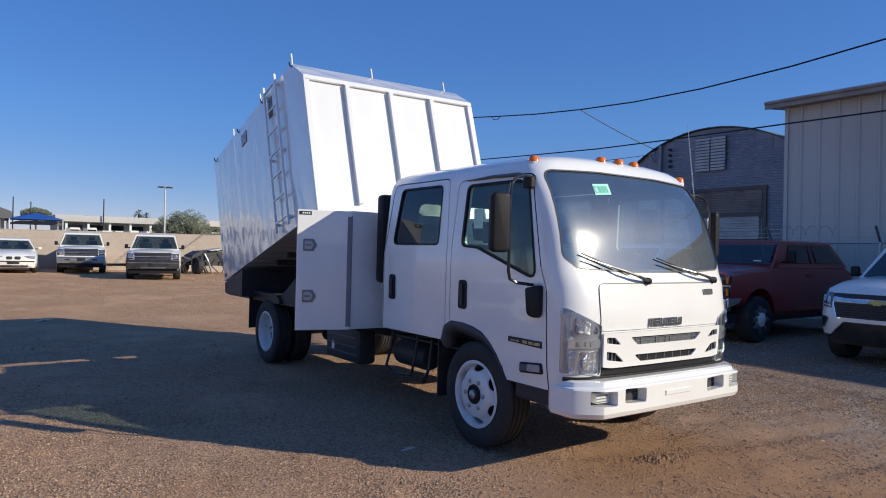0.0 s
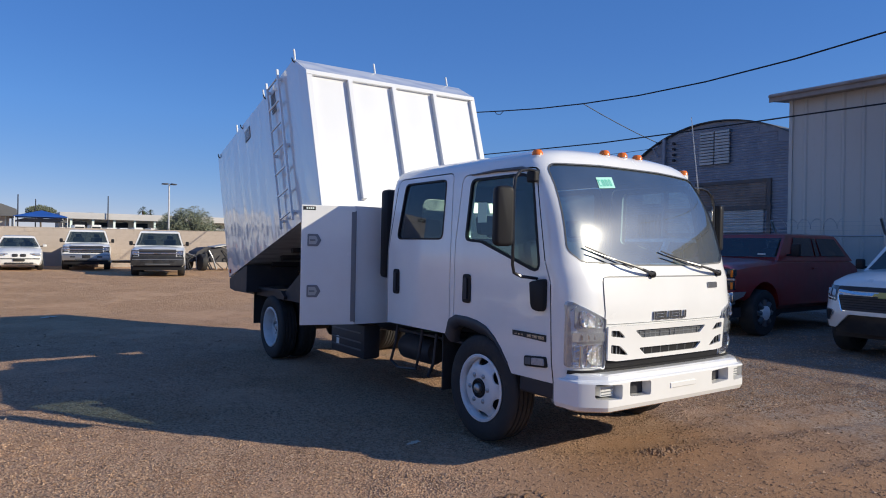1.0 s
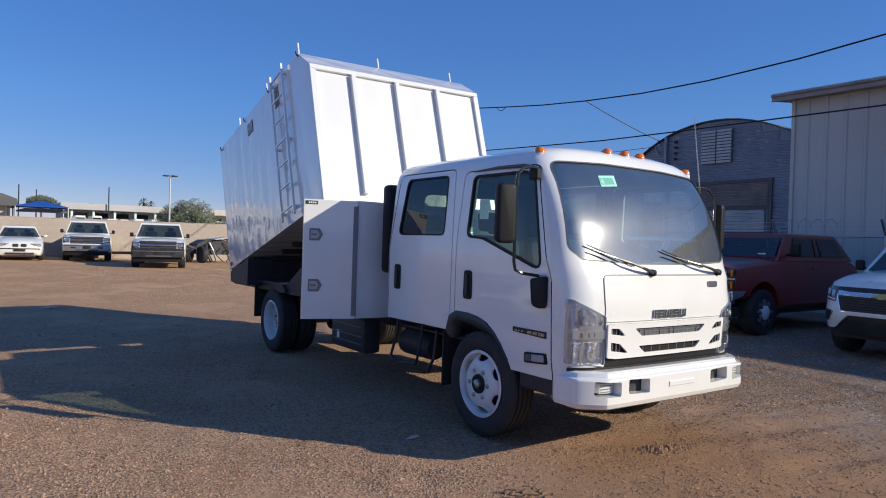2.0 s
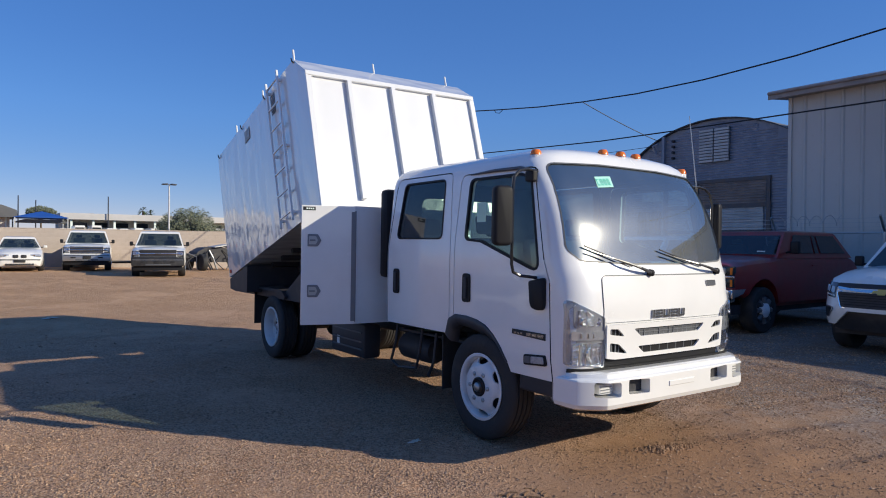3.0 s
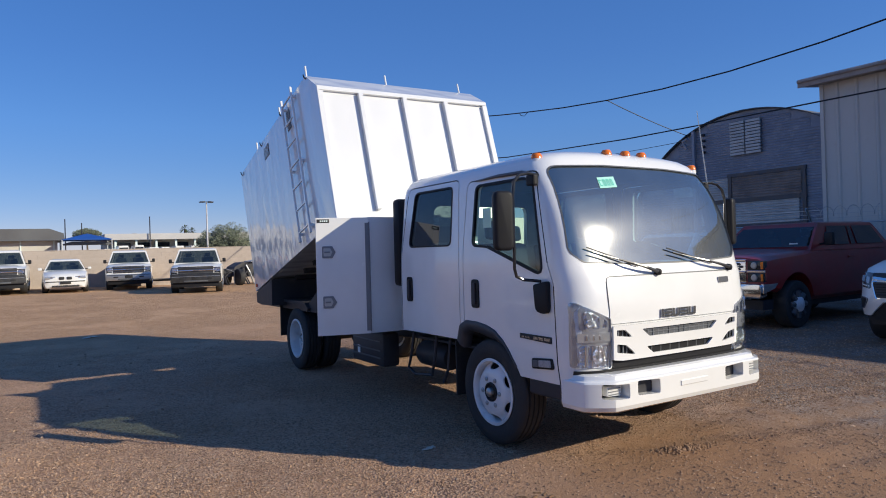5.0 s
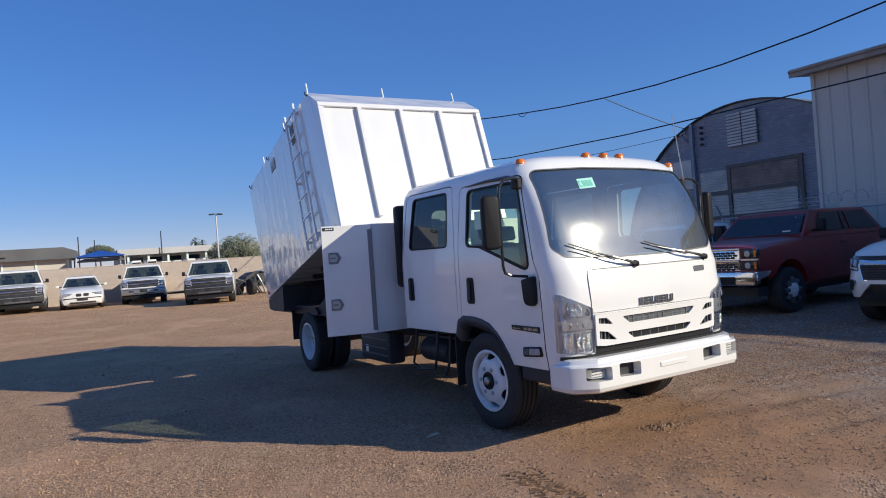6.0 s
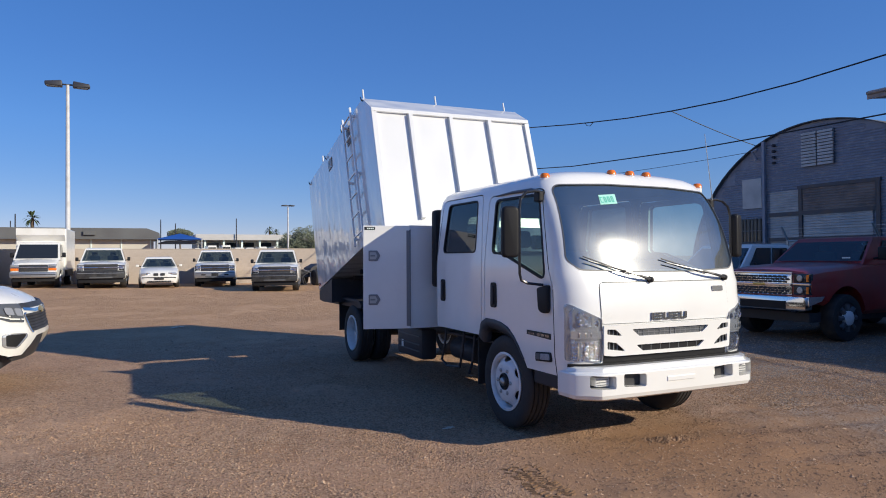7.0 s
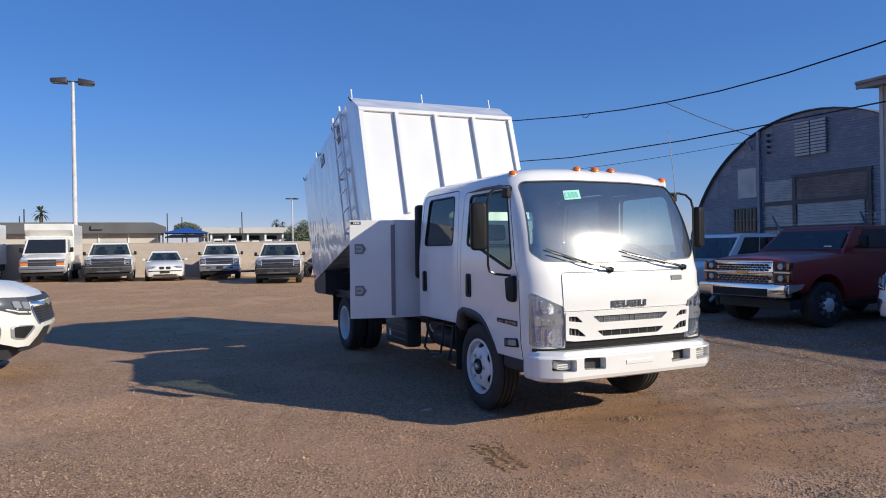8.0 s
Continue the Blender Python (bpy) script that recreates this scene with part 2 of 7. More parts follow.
# ---- mesh helpers ----
def part(name, bm, material, parent=None, label="", smooth=False, angle=40):
    me = bpy.data.meshes.new(name)
    if smooth:
        for f in bm.faces:
            f.smooth = True
        lim = radians(angle)
        for e in bm.edges:
            if len(e.link_faces) == 2:
                e.smooth = e.calc_face_angle(0.0) < lim
    bm.to_mesh(me)
    bm.free()
    for m in material if isinstance(material, (list, tuple)) else (material,):
        me.materials.append(m)
    ob = new(name, me)
    if parent is not None:
        ob.parent = parent
    if label:
        ob["label"] = label
    return ob


def again(ob, parent=None, m=None):
    """Another object on the same mesh."""
    o = new(ob.name.split(".")[0], ob.data)
    o.parent = parent if parent is not None else ob.parent
    if m is not None:
        o.matrix_basis = m
    return o


def thing(name, label, category, m=None, group=""):
    ob = new(name)
    ob.empty_display_size = 0.2
    if m is not None:
        ob.matrix_basis = m
    return tagged(ob, label, category, group)


def bx(x0, x1, y0, y1, z0, z1, bevel=0.0, bm=None, seg=2):
    bm = bm or bmesh.new()
    vs = [bm.verts.new((x, y, z)) for z in (z0, z1) for y in (y0, y1) for x in (x0, x1)]
    fs = [(0, 2, 3, 1), (4, 5, 7, 6), (0, 1, 5, 4), (2, 6, 7, 3), (1, 3, 7, 5), (0, 4, 6, 2)]
    made = [bm.faces.new([vs[i] for i in f]) for f in fs]
    if bevel:
        es = list({e for f in made for e in f.edges})
        bmesh.ops.bevel(bm, geom=es, offset=bevel, segments=seg, affect="EDGES", profile=0.5)
    return bm


def prism(pts, axis, lo, hi, bm=None, bevel=0.0, seg=2):
    """Closed outline pts extruded along an axis; pts give the two other axes in order."""
    bm = bm or bmesh.new()

    def v(p, d):
        c = {"x": (d, p[0], p[1]), "y": (p[0], d, p[1]), "z": (p[0], p[1], d)}[axis]
        return bm.verts.new(c)

    a = [v(p, lo) for p in pts]
    b = [v(p, hi) for p in pts]
    n = len(pts)
    made = [bm.faces.new(a), bm.faces.new(b[::-1])]
    for i in range(n):
        made.append(bm.faces.new((a[i], b[i], b[(i + 1) % n], a[(i + 1) % n])))
    bmesh.ops.recalc_face_normals(bm, faces=made)
    if bevel:
        es = list({e for f in made[:2] for e in f.edges})
        bmesh.ops.bevel(bm, geom=es, offset=bevel, segments=seg, affect="EDGES", profile=0.5)
    return bm


def rounded(pts, r, n=4):
    """An outline with its corners rounded; r: one radius or one for each corner."""
    out = []
    k = len(pts)
    for i, p in enumerate(pts):
        rr = r[i] if isinstance(r, (list, tuple)) else r
        p = Vector(p)
        a = (Vector(pts[i - 1]) - p)
        b = (Vector(pts[(i + 1) % k]) - p)
        la, lb = a.length, b.length
        a.normalize(), b.normalize()
        ang = math.acos(max(-1, min(1, a.dot(b))))
        d = min(rr / max(math.tan(ang / 2), 1e-3), la * 0.49, lb * 0.49)
        if rr <= 0 or d < 1e-4:
            out.append(tuple(p))
            continue
        p0, p1 = p + a * d, p + b * d
        for j in range(n + 1):
            t = j / n
            q = p0 * (1 - t) ** 2 + p * 2 * t * (1 - t) + p1 * t * t
            out.append(tuple(q))
    return out


def rings(sections, cap=True, closed=True, bm=None):
    """A skin over rings of equal point count."""
    bm = bm or bmesh.new()
    vs = [[bm.verts.new(p) for p in s] for s in sections]
    n = len(vs[0])
    made = []
    for a, b in zip(vs, vs[1:]):
        for i in range(n if closed else n - 1):
            j = (i + 1) % n
            made.append(bm.faces.new((a[i], a[j], b[j], b[i])))
    if cap and closed:
        made.append(bm.faces.new(vs[0][::-1]))
        made.append(bm.faces.new(vs[-1]))
    bmesh.ops.recalc_face_normals(bm, faces=made)
    return bm


def tube(pts, r, n=8, bm=None, cap=True):
    """A round bar along points; r: one radius or one a point."""
    pts = [Vector(p) for p in pts]
    secs = []
    up = None
    for i, p in enumerate(pts):
        d = (pts[min(i + 1, len(pts) - 1)] - pts[max(i - 1, 0)]).normalized()
        if up is None:
            up = d.orthogonal().normalized()
        side = d.cross(up)
        if side.length < 1e-6:
            side = d.orthogonal()
        side.normalize()
        up = side.cross(d).normalized()
        rr = r[i] if isinstance(r, (list, tuple)) else r
        secs.append([p + (side * math.cos(a) + up * math.sin(a)) * rr for a in (2 * math.pi * k / n for k in range(n))])
    return rings(secs, cap, bm=bm)


def lathe(profile, n=32, axis="x", bm=None, centre=(0, 0, 0)):
    """Profile of (along, radius) turned about an axis."""
    secs = []
    for a, r in profile:
        s = []
        for k in range(n):
            t = 2 * math.pi * k / n
            c, d = r * math.cos(t), r * math.sin(t)
            p = {"x": (a, c, d), "y": (c, a, d), "z": (c, d, a)}[axis]
            s.append((p[0] + centre[0], p[1] + centre[1], p[2] + centre[2]))
        secs.append(s)
    return rings(secs, cap=True, bm=bm)


def lathe_ring(profile, n=48):
    """A closed profile of (along x, radius) turned into a ring with a hole."""
    bm = bmesh.new()
    rows = [[bm.verts.new((a, r * math.cos(t), r * math.sin(t))) for t in (2 * math.pi * k / n for k in range(n))] for a, r in profile]
    for p, q in zip(rows, rows[1:] + rows[:1]):
        for k in range(n):
            bm.faces.new((p[k], p[(k + 1) % n], q[(k + 1) % n], q[k]))
    bmesh.ops.recalc_face_normals(bm, faces=bm.faces[:])
    return bm


def facing(bm, way):
    """Turns a sheet's faces so that they look along way."""
    bm.normal_update()
    if sum((f.normal * f.calc_area() for f in bm.faces), Vector()).dot(Vector(way)) < 0:
        bmesh.ops.reverse_faces(bm, faces=bm.faces[:])
    return bm


def boolean(a, b, op):
    """bmesh a cut by bmesh b (both freed): the evaluated result as a new bmesh."""
    obs = []
    for bm in (a, b):
        me = bpy.data.meshes.new("cut")
        bm.to_mesh(me)
        bm.free()
        obs.append(new("cut", me))
    md = obs[0].modifiers.new("b", "BOOLEAN")
    md.operation, md.object, md.solver = op, obs[1], "EXACT"
    bpy.context.view_layer.update()
    ev = obs[0].evaluated_get(bpy.context.evaluated_depsgraph_get())
    me = bpy.data.meshes.new_from_object(ev)
    out = bmesh.new()
    out.from_mesh(me)
    for o in obs:
        d = o.data
        bpy.data.objects.remove(o)
        bpy.data.meshes.remove(d)
    bpy.data.meshes.remove(me)
    return out


def lerp_table(table, z):
    if z <= table[0][0]:
        return table[0][1]
    for (a, va), (b, vb) in zip(table, table[1:]):
        if z <= b:
            return va + (vb - va) * (z - a) / (b - a)
    return table[-1][1]


def patch(outline, place, step=0.06, bm=None):
    """A filled outline (2D), cut into a grid and laid on a surface by place(u, v)."""
    bm = bm or bmesh.new()
    f = bm.faces.new([bm.verts.new((u, v, 0)) for u, v in outline])
    us = [p[0] for p in outline]
    vs = [p[1] for p in outline]
    for lo, hi, ax in ((min(us), max(us), Vector((1, 0, 0))), (min(vs), max(vs), Vector((0, 1, 0)))):
        n = max(1, int((hi - lo) / step))
        for i in range(1, n):
            co = ax * (lo + (hi - lo) * i / n)
            bmesh.ops.bisect_plane(bm, geom=bm.verts[:] + bm.edges[:] + bm.faces[:], plane_co=co, plane_no=ax)
    for v in bm.verts:
        v.co = Vector(place(v.co.x, v.co.y))
    return bm


def thicken(bm, d):
    """Gives a sheet depth d against its normals."""
    bmesh.ops.recalc_face_normals(bm, faces=bm.faces[:])
    bmesh.ops.solidify(bm, geom=bm.faces[:], thickness=d)
    return bm


def gz(x, y):
    """Height of the yard's ground: flat by the truck, rising slowly to the far row."""
    s = max(0.0, min(1.0, (y - 5) / 25))
    s = s * s * (3 - 2 * s)
    return s * max(0.05, min(0.42, 0.22 - 0.02 * x))

# ---- the yard ----
BARE = (0.7, -1.5, 2.7, 1.25)
PRINT = (-1.45, -0.98, -0.17, -0.985)


def bare(x, y):
    """0 in the middle of the bare dirt before the truck, 1 at its edge."""
    return math.hypot((x - BARE[0]) / BARE[2], (y - BARE[1]) / BARE[3])


def ground_material():
    m = bpy.data.materials.new("gravel_dirt")
    m.use_nodes = True
    nt = m.node_tree
    b = nt.nodes["Principled BSDF"]
    b.inputs["Roughness"].default_value = 0.95
    b.inputs["Specular IOR Level"].default_value = 0.2
    tc = nt.nodes.new("ShaderNodeTexCoord")

    def noise_node(scale, detail=6, rough=0.6):
        n = nt.nodes.new("ShaderNodeTexNoise")
        n.inputs["Scale"].default_value = scale
        n.inputs["Detail"].default_value = detail
        n.inputs["Roughness"].default_value = rough
        nt.links.new(tc.outputs["Object"], n.inputs["Vector"])
        return n.outputs["Fac"]

    def ranged(v, lo, hi):
        r = nt.nodes.new("ShaderNodeMapRange")
        r.inputs["From Min"].default_value, r.inputs["From Max"].default_value = lo, hi
        nt.links.new(v, r.inputs["Value"])
        return r.outputs[0]

    def mix(a, bcol, f):
        x = nt.nodes.new("ShaderNodeMix")
        x.data_type = "RGBA"
        for k, v in (("A", a), ("B", bcol)):
            if isinstance(v, tuple):
                x.inputs[k].default_value = (*v, 1)
            else:
                nt.links.new(v, x.inputs[k])
        nt.links.new(f, x.inputs["Factor"])
        return x.outputs["Result"]

    # packed dirt at three scales, then gravel that lies in drifts
    col = mix((0.49, 0.292, 0.186), (0.57, 0.368, 0.238), ranged(noise_node(0.35, 4), 0.35, 0.65))
    col = mix(col, (0.42, 0.238, 0.132), ranged(noise_node(0.8, 5), 0.50, 0.68))
    col = mix(col, (0.35, 0.213, 0.138), ranged(noise_node(2.6, 7, 0.7), 0.52, 0.72))
    dirt = mix(col, (0.29, 0.186, 0.122), ranged(noise_node(55, 6, 0.8), 0.48, 0.72))
    vo = nt.nodes.new("ShaderNodeTexVoronoi")
    vo.inputs["Scale"].default_value = 62
    nt.links.new(tc.outputs["Object"], vo.inputs["Vector"])
    sep = nt.nodes.new("ShaderNodeSeparateColor")
    nt.links.new(vo.outputs["Color"], sep.inputs[0])
    peb = mix(col, (0.60, 0.425, 0.295), ranged(sep.outputs[0], 0.45, 0.98))
    peb = mix(peb, (0.26, 0.168, 0.112), ranged(sep.outputs[1], 0.66, 0.92))
    # bare trodden dirt in front of the truck
    mp_ = nt.nodes.new("ShaderNodeMapping")
    mp_.inputs["Location"].default_value = (-BARE[0] / BARE[2], -BARE[1] / BARE[3], 0)
    mp_.inputs["Scale"].default_value = (1 / BARE[2], 1 / BARE[3], 0)
    nt.links.new(tc.outputs["Object"], mp_.inputs["Vector"])
    ln = nt.nodes.new("ShaderNodeVectorMath")
    ln.operation = "LENGTH"
    nt.links.new(mp_.outputs[0], ln.inputs[0])
    wob = nt.nodes.new("ShaderNodeMath")
    wob.operation = "ADD"
    nt.links.new(ln.outputs["Value"], wob.inputs[0])
    nt.links.new(noise_node(1.3, 5, 0.6), wob.inputs[1])
    away = ranged(wob.outputs[0], 1.25, 1.65)
    dirt = mix((0.365, 0.210, 0.116), dirt, ranged(wob.outputs[0], 1.0, 1.9))
    dirt = mix(dirt, (0.31, 0.185, 0.105), ranged(noise_node(14, 6, 0.7), 0.52, 0.72))
    dirt = mix(dirt, (0.46, 0.31, 0.19), ranged(noise_node(75, 6, 0.8), 0.56, 0.74))
    mul = nt.nodes.new("ShaderNodeMath")
    mul.operation = "MULTIPLY"
    nt.links.new(ranged(noise_node(0.55, 7, 0.65), 0.32, 0.50), mul.inputs[0])
    nt.links.new(away, mul.inputs[1])
    drift = mul.outputs[0]
    col = mix(dirt, peb, drift)
    # greyer crushed stone on the building's side
    sg = nt.nodes.new("ShaderNodeSeparateXYZ")
    nt.links.new(tc.outputs["Object"], sg.inputs[0])
    wg = nt.nodes.new("ShaderNodeMath")
    wg.operation = "MULTIPLY_ADD"
    wg.inputs[1].default_value = 5.0
    nt.links.new(noise_node(0.7, 6, 0.65), wg.inputs[0])
    nt.links.new(sg.outputs["X"], wg.inputs[2])
    crush = mix((0.285, 0.23, 0.19), (0.375, 0.32, 0.275), ranged(sep.outputs[0], 0.3, 0.9))
    crush = mix(crush, (0.17, 0.125, 0.098), ranged(sep.outputs[1], 0.55, 0.85))
    crush = mix(crush, (0.27, 0.175, 0.115), ranged(noise_node(1.6, 6, 0.7), 0.46, 0.62))
    col = mix(col, crush, ranged(wg.outputs[0], 3.0, 5.6))
    # paler, finer soil on the far side of the yard
    sx = nt.nodes.new("ShaderNodeSeparateXYZ")
    nt.links.new(tc.outputs["Object"], sx.inputs[0])
    far = mix((0.53, 0.325, 0.185), (0.57, 0.36, 0.21), ranged(noise_node(0.25, 8, 0.7), 0.35, 0.65))
    far = mix(far, (0.40, 0.225, 0.115), ranged(noise_node(4, 9, 0.85), 0.49, 0.68))
    far = mix(far, (0.66, 0.50, 0.36), ranged(noise_node(9, 8, 0.85), 0.54, 0.68))
    far = mix(far, (0.30, 0.19, 0.12), ranged(noise_node(6.5, 8, 0.85), 0.60, 0.72))
    col = mix(col, far, ranged(sx.outputs["Y"], 6.0, 13.0))
    nt.links.new(col, b.inputs["Base Color"])
    bp = nt.nodes.new("ShaderNodeBump")
    bp.inputs["Strength"].default_value = 0.8
    bp.inputs["Distance"].default_value = 0.02
    nt.links.new(vo.outputs["Distance"], bp.inputs["Height"])
    nt.links.new(drift, bp.inputs["Strength"])
    b2 = nt.nodes.new("ShaderNodeBump")
    b2.inputs["Strength"].default_value = 0.5
    b2.inputs["Distance"].default_value = 0.035
    nt.links.new(noise_node(16, 9, 0.75), b2.inputs["Height"])
    nt.links.new(bp.outputs[0], b2.inputs["Normal"])
    b3 = nt.nodes.new("ShaderNodeBump")
    b3.inputs["Strength"].default_value = 0.6
    b3.inputs["Distance"].default_value = 0.012
    nt.links.new(noise_node(70, 7, 0.8), b3.inputs["Height"])
    nt.links.new(b2.outputs[0], b3.inputs["Normal"])
    nt.links.new(b3.outputs[0], b.inputs["Normal"])
    return m


GROUND = ground_material()


RUTS = [(-0.4, -0.55, 0.9, -0.95, 0.022, 0.10), (0.9, -0.95, 3.6, -1.6, 0.018, 0.12), (0.6, -1.75, 3.8, -2.3, 0.015, 0.11), (-1.9, -0.6, -1.2, -1.6, 0.016, 0.12), (1.4, -0.4, 4.6, -0.9, 0.014, 0.10), (-0.6, -2.1, -0.2, -2.9, 0.02, 0.13), (-8, 14, 6, 16.5, 0.02, 0.3), (-8, 16, 6, 18.5, 0.02, 0.3)]


def ground_z(x, y):
    """Sheet height with small ruts and lumps near the truck."""
    near = max(0.0, 1 - max(0, (abs(x) - 12) / 10)) * max(0.0, 1 - max(0, (abs(y - 4) - 14) / 12))
    n = noise.noise(Vector((x * 0.5, y * 0.5, 0))) * 0.016 + noise.noise(Vector((x * 1.7, y * 1.7, 5))) * 0.009 + noise.noise(Vector((x * 5, y * 5, 9))) * 0.006
    if bare(x, y) < 1.3:
        n += noise.noise(Vector((x * 9, y * 9, 2))) * 0.010 * (1.3 - bare(x, y))
    for ax, ay, bx_, by_, d, w in RUTS:
        ex, ey = bx_ - ax, by_ - ay
        t = max(0.0, min(1.0, ((x - ax) * ex + (y - ay) * ey) / (ex * ex + ey * ey)))
        q = math.hypot(x - ax - ex * t, y - ay - ey * t)
        n += -d * math.exp(-(q / w) ** 2) + d * 0.8 * math.exp(-((q - 2.0 * w) / w) ** 2)
    flat = 1.0 if (abs(x) > 1.4 or y < -1.2 or y > 6.5) else 0.4
    return gz(x, y) + near * flat * n - 0.004


def axis_steps(lo, mid0, mid1, hi, fine, coarse):
    out = [mid0 + fine * i for i in range(int((mid1 - mid0) / fine) + 1)]
    s, v = fine, mid0
    while v > lo:
        s *= coarse
        v -= s
        out.insert(0, max(v, lo))
    s, v = fine, out[-1]
    while v < hi:
        s *= coarse
        v += s
        out.append(min(v, hi))
    return out


gx = axis_steps(-900, -6.0, 5.0, 900, 0.055, 1.22)
gy = axis_steps(-300, -3.5, 4.0, 1600, 0.055, 1.22)
verts = [(x, y, ground_z(x, y)) for y in gy for x in gx]
nx = len(gx)
faces = [(j * nx + i, j * nx + i + 1, (j + 1) * nx + i + 1, (j + 1) * nx + i) for j in range(len(gy) - 1) for i in range(nx - 1)]
me = bpy.data.meshes.new("ground")
me.from_pydata(verts, [], faces)
for p in me.polygons:
    p.use_smooth = True
me.materials.append(GROUND)
tagged(new("ground", me), "reddish brown dirt and gravel yard", "ground", kind="structure")

# far block wall
WALL_Y = 33.4
wall = tagged(part("wall_far", bx(-40, 30, WALL_Y, WALL_Y + 0.2, -0.2, 2.10), MORTAR), "long tan concrete block wall", "wall", kind="structure")
rb = random.Random(4)
BLOCK_ME = bx(0, 0.392, -0.006, 0.0, 0, 0.192)
blk = part("block", BLOCK_ME, BLOCK, wall)
blk.matrix_basis = pose(-40, WALL_Y, -0.19 + 0.2 * 11)
rest = bmesh.new()
for r in range(11):
    z = -0.09 + r * 0.2
    for c in range(int(70 / 0.4)):
        x = -40 + c * 0.4 + (0.2 if r % 2 else 0)
        if -6.0 < x < 7.0 and z > 0.9:
            o = again(blk, wall, pose(x, WALL_Y - rb.uniform(0, 0.003), z))
        else:
            bx(x, x + 0.392, WALL_Y - 0.006, WALL_Y, z, z + 0.192, bm=rest)
blk.matrix_basis = pose(-6.2, WALL_Y, 1.11)
tagged(part("block_courses", rest, BLOCK, wall), kind="stuff")
tagged(part("wall_cap", bx(-40, 30, WALL_Y - 0.02, WALL_Y + 0.22, 2.10, 2.14), BLOCK), "thin cap course on the block wall", "wall cap", kind="structure")

# walls out of view, added to close the yard and give reflections
tagged(part("wall_left", bx(-42, -41.8, -45, 34, -0.2, 2.1), BLOCK), "plain tan wall added out of view to close the yard", "wall", kind="structure")
tagged(part("wall_back", bx(-42, 40, -45.2, -45, -0.2, 2.1), BLOCK), "plain tan wall added out of view to close the yard", "wall", kind="structure")

# metal-sided building beside the yard
BX, BY, BZ = 13.35, 5.0, 5.52
bld = thing("metal_building", "tan ribbed metal building with a brown eave", "building")
pro = []
y = BY
while y > -22:
    pro += [(BX, y), (BX, y - 0.34), (BX - 0.035, y - 0.37), (BX - 0.035, y - 0.42), (BX, y - 0.45)]
    y -= 0.46
bm = bmesh.new()
lo = [bm.verts.new((a, b, 0.0)) for a, b in pro]
hi = [bm.verts.new((a, b, BZ)) for a, b in pro]
for i in range(len(pro) - 1):
    bm.faces.new((lo[i], lo[i + 1], hi[i + 1], hi[i]))
thicken(bm, 0.03)
part("siding", bm, METALWALL, bld)
part("end_wall", prism([(BX + 0.07, 0), (BX + 0.07, BZ), (BX + 13.9, BZ + 1.5), (BX + 13.9, 0)], "y", BY - 0.10, BY - 0.04), METALWALL, bld)
part("corner_trim", bx(BX - 0.05, BX + 0.06, BY - 0.07, BY + 0.02, 0, BZ), METALWALL, bld)
bm = prism([(BX - 0.40, BZ - 0.02), (BX - 0.40, BZ + 0.18), (BX + 14, BZ + 1.7), (BX + 14, BZ + 1.55), (BX - 0.05, BZ + 0.02)], "y", -22, BY + 0.36)
part("roof", bm, EAVE, bld)
part("fascia", bx(BX - 0.44, BX - 0.405, -22, BY + 0.37, BZ - 0.04, BZ + 0.17, 0.01), EAVE, bld)
part("gutter", tube([(BX - 0.47, BY + 0.35, BZ + 0.11), (BX - 0.47, -22, BZ + 0.11)], 0.04, 8), EAVE, bld)

# arched corrugated hut
HX, HYC, HR, HC = 16.1, 9.0, 5.2, 0.66
hut = thing("arched_hut", "old grey corrugated arched hut with patched front", "hut")

def hut_arc(n=36, grow=0.0):
    return [(HYC + (HR + grow) * math.cos(math.pi * i / n), HC + (HR + grow) * math.sin(math.pi * i / n)) for i in range(n + 1)]


arc = hut_arc()
front = [(HYC + HR, -0.1)] + arc + [(HYC - HR, -0.1)]
part("front_wall", prism(front, "x", HX, HX + 0.06), HUTM, hut)
bm = bmesh.new()
secs = []
for k in range(2):
    x = HX - 0.15 + k * 18
    secs.append([(x, a, b) for a, b in [(HYC + HR + 0.04, -0.1)] + hut_arc(36, 0.04) + [(HYC - HR - 0.04, -0.1)]])
bm = rings(secs, cap=False, closed=False)
thicken(bm, 0.03)
part("roof_vault", bm, ROOFG, hut)


def corrugated(name, y0, y1, z0, z1, x, material, parent, pitch=0.085, amp=0.02):
    """Sheet with horizontal ridges, facing -x."""
    n = max(2, int((z1 - z0) / pitch * 4))
    bm = bmesh.new()
    rows = []
    for i in range(n + 1):
        z = z0 + (z1 - z0) * i / n
        d = amp * math.sin(2 * math.pi * (z - z0) / pitch)
        rows.append((bm.verts.new((x - 0.015 - d, y0, z)), bm.verts.new((x - 0.015 - d, y1, z))))
    for a, b in zip(rows, rows[1:]):
        bm.faces.new((a[0], b[0], b[1], a[1]))
    return part(name, bm, material, parent, smooth=True)


def hut_height(y):
    best = 0
    for (a, b), (c, d) in zip(arc, arc[1:]):
        if min(a, c) <= y <= max(a, c):
            best = b + (d - b) * (y - a) / (c - a) if a != c else max(b, d)
    return best


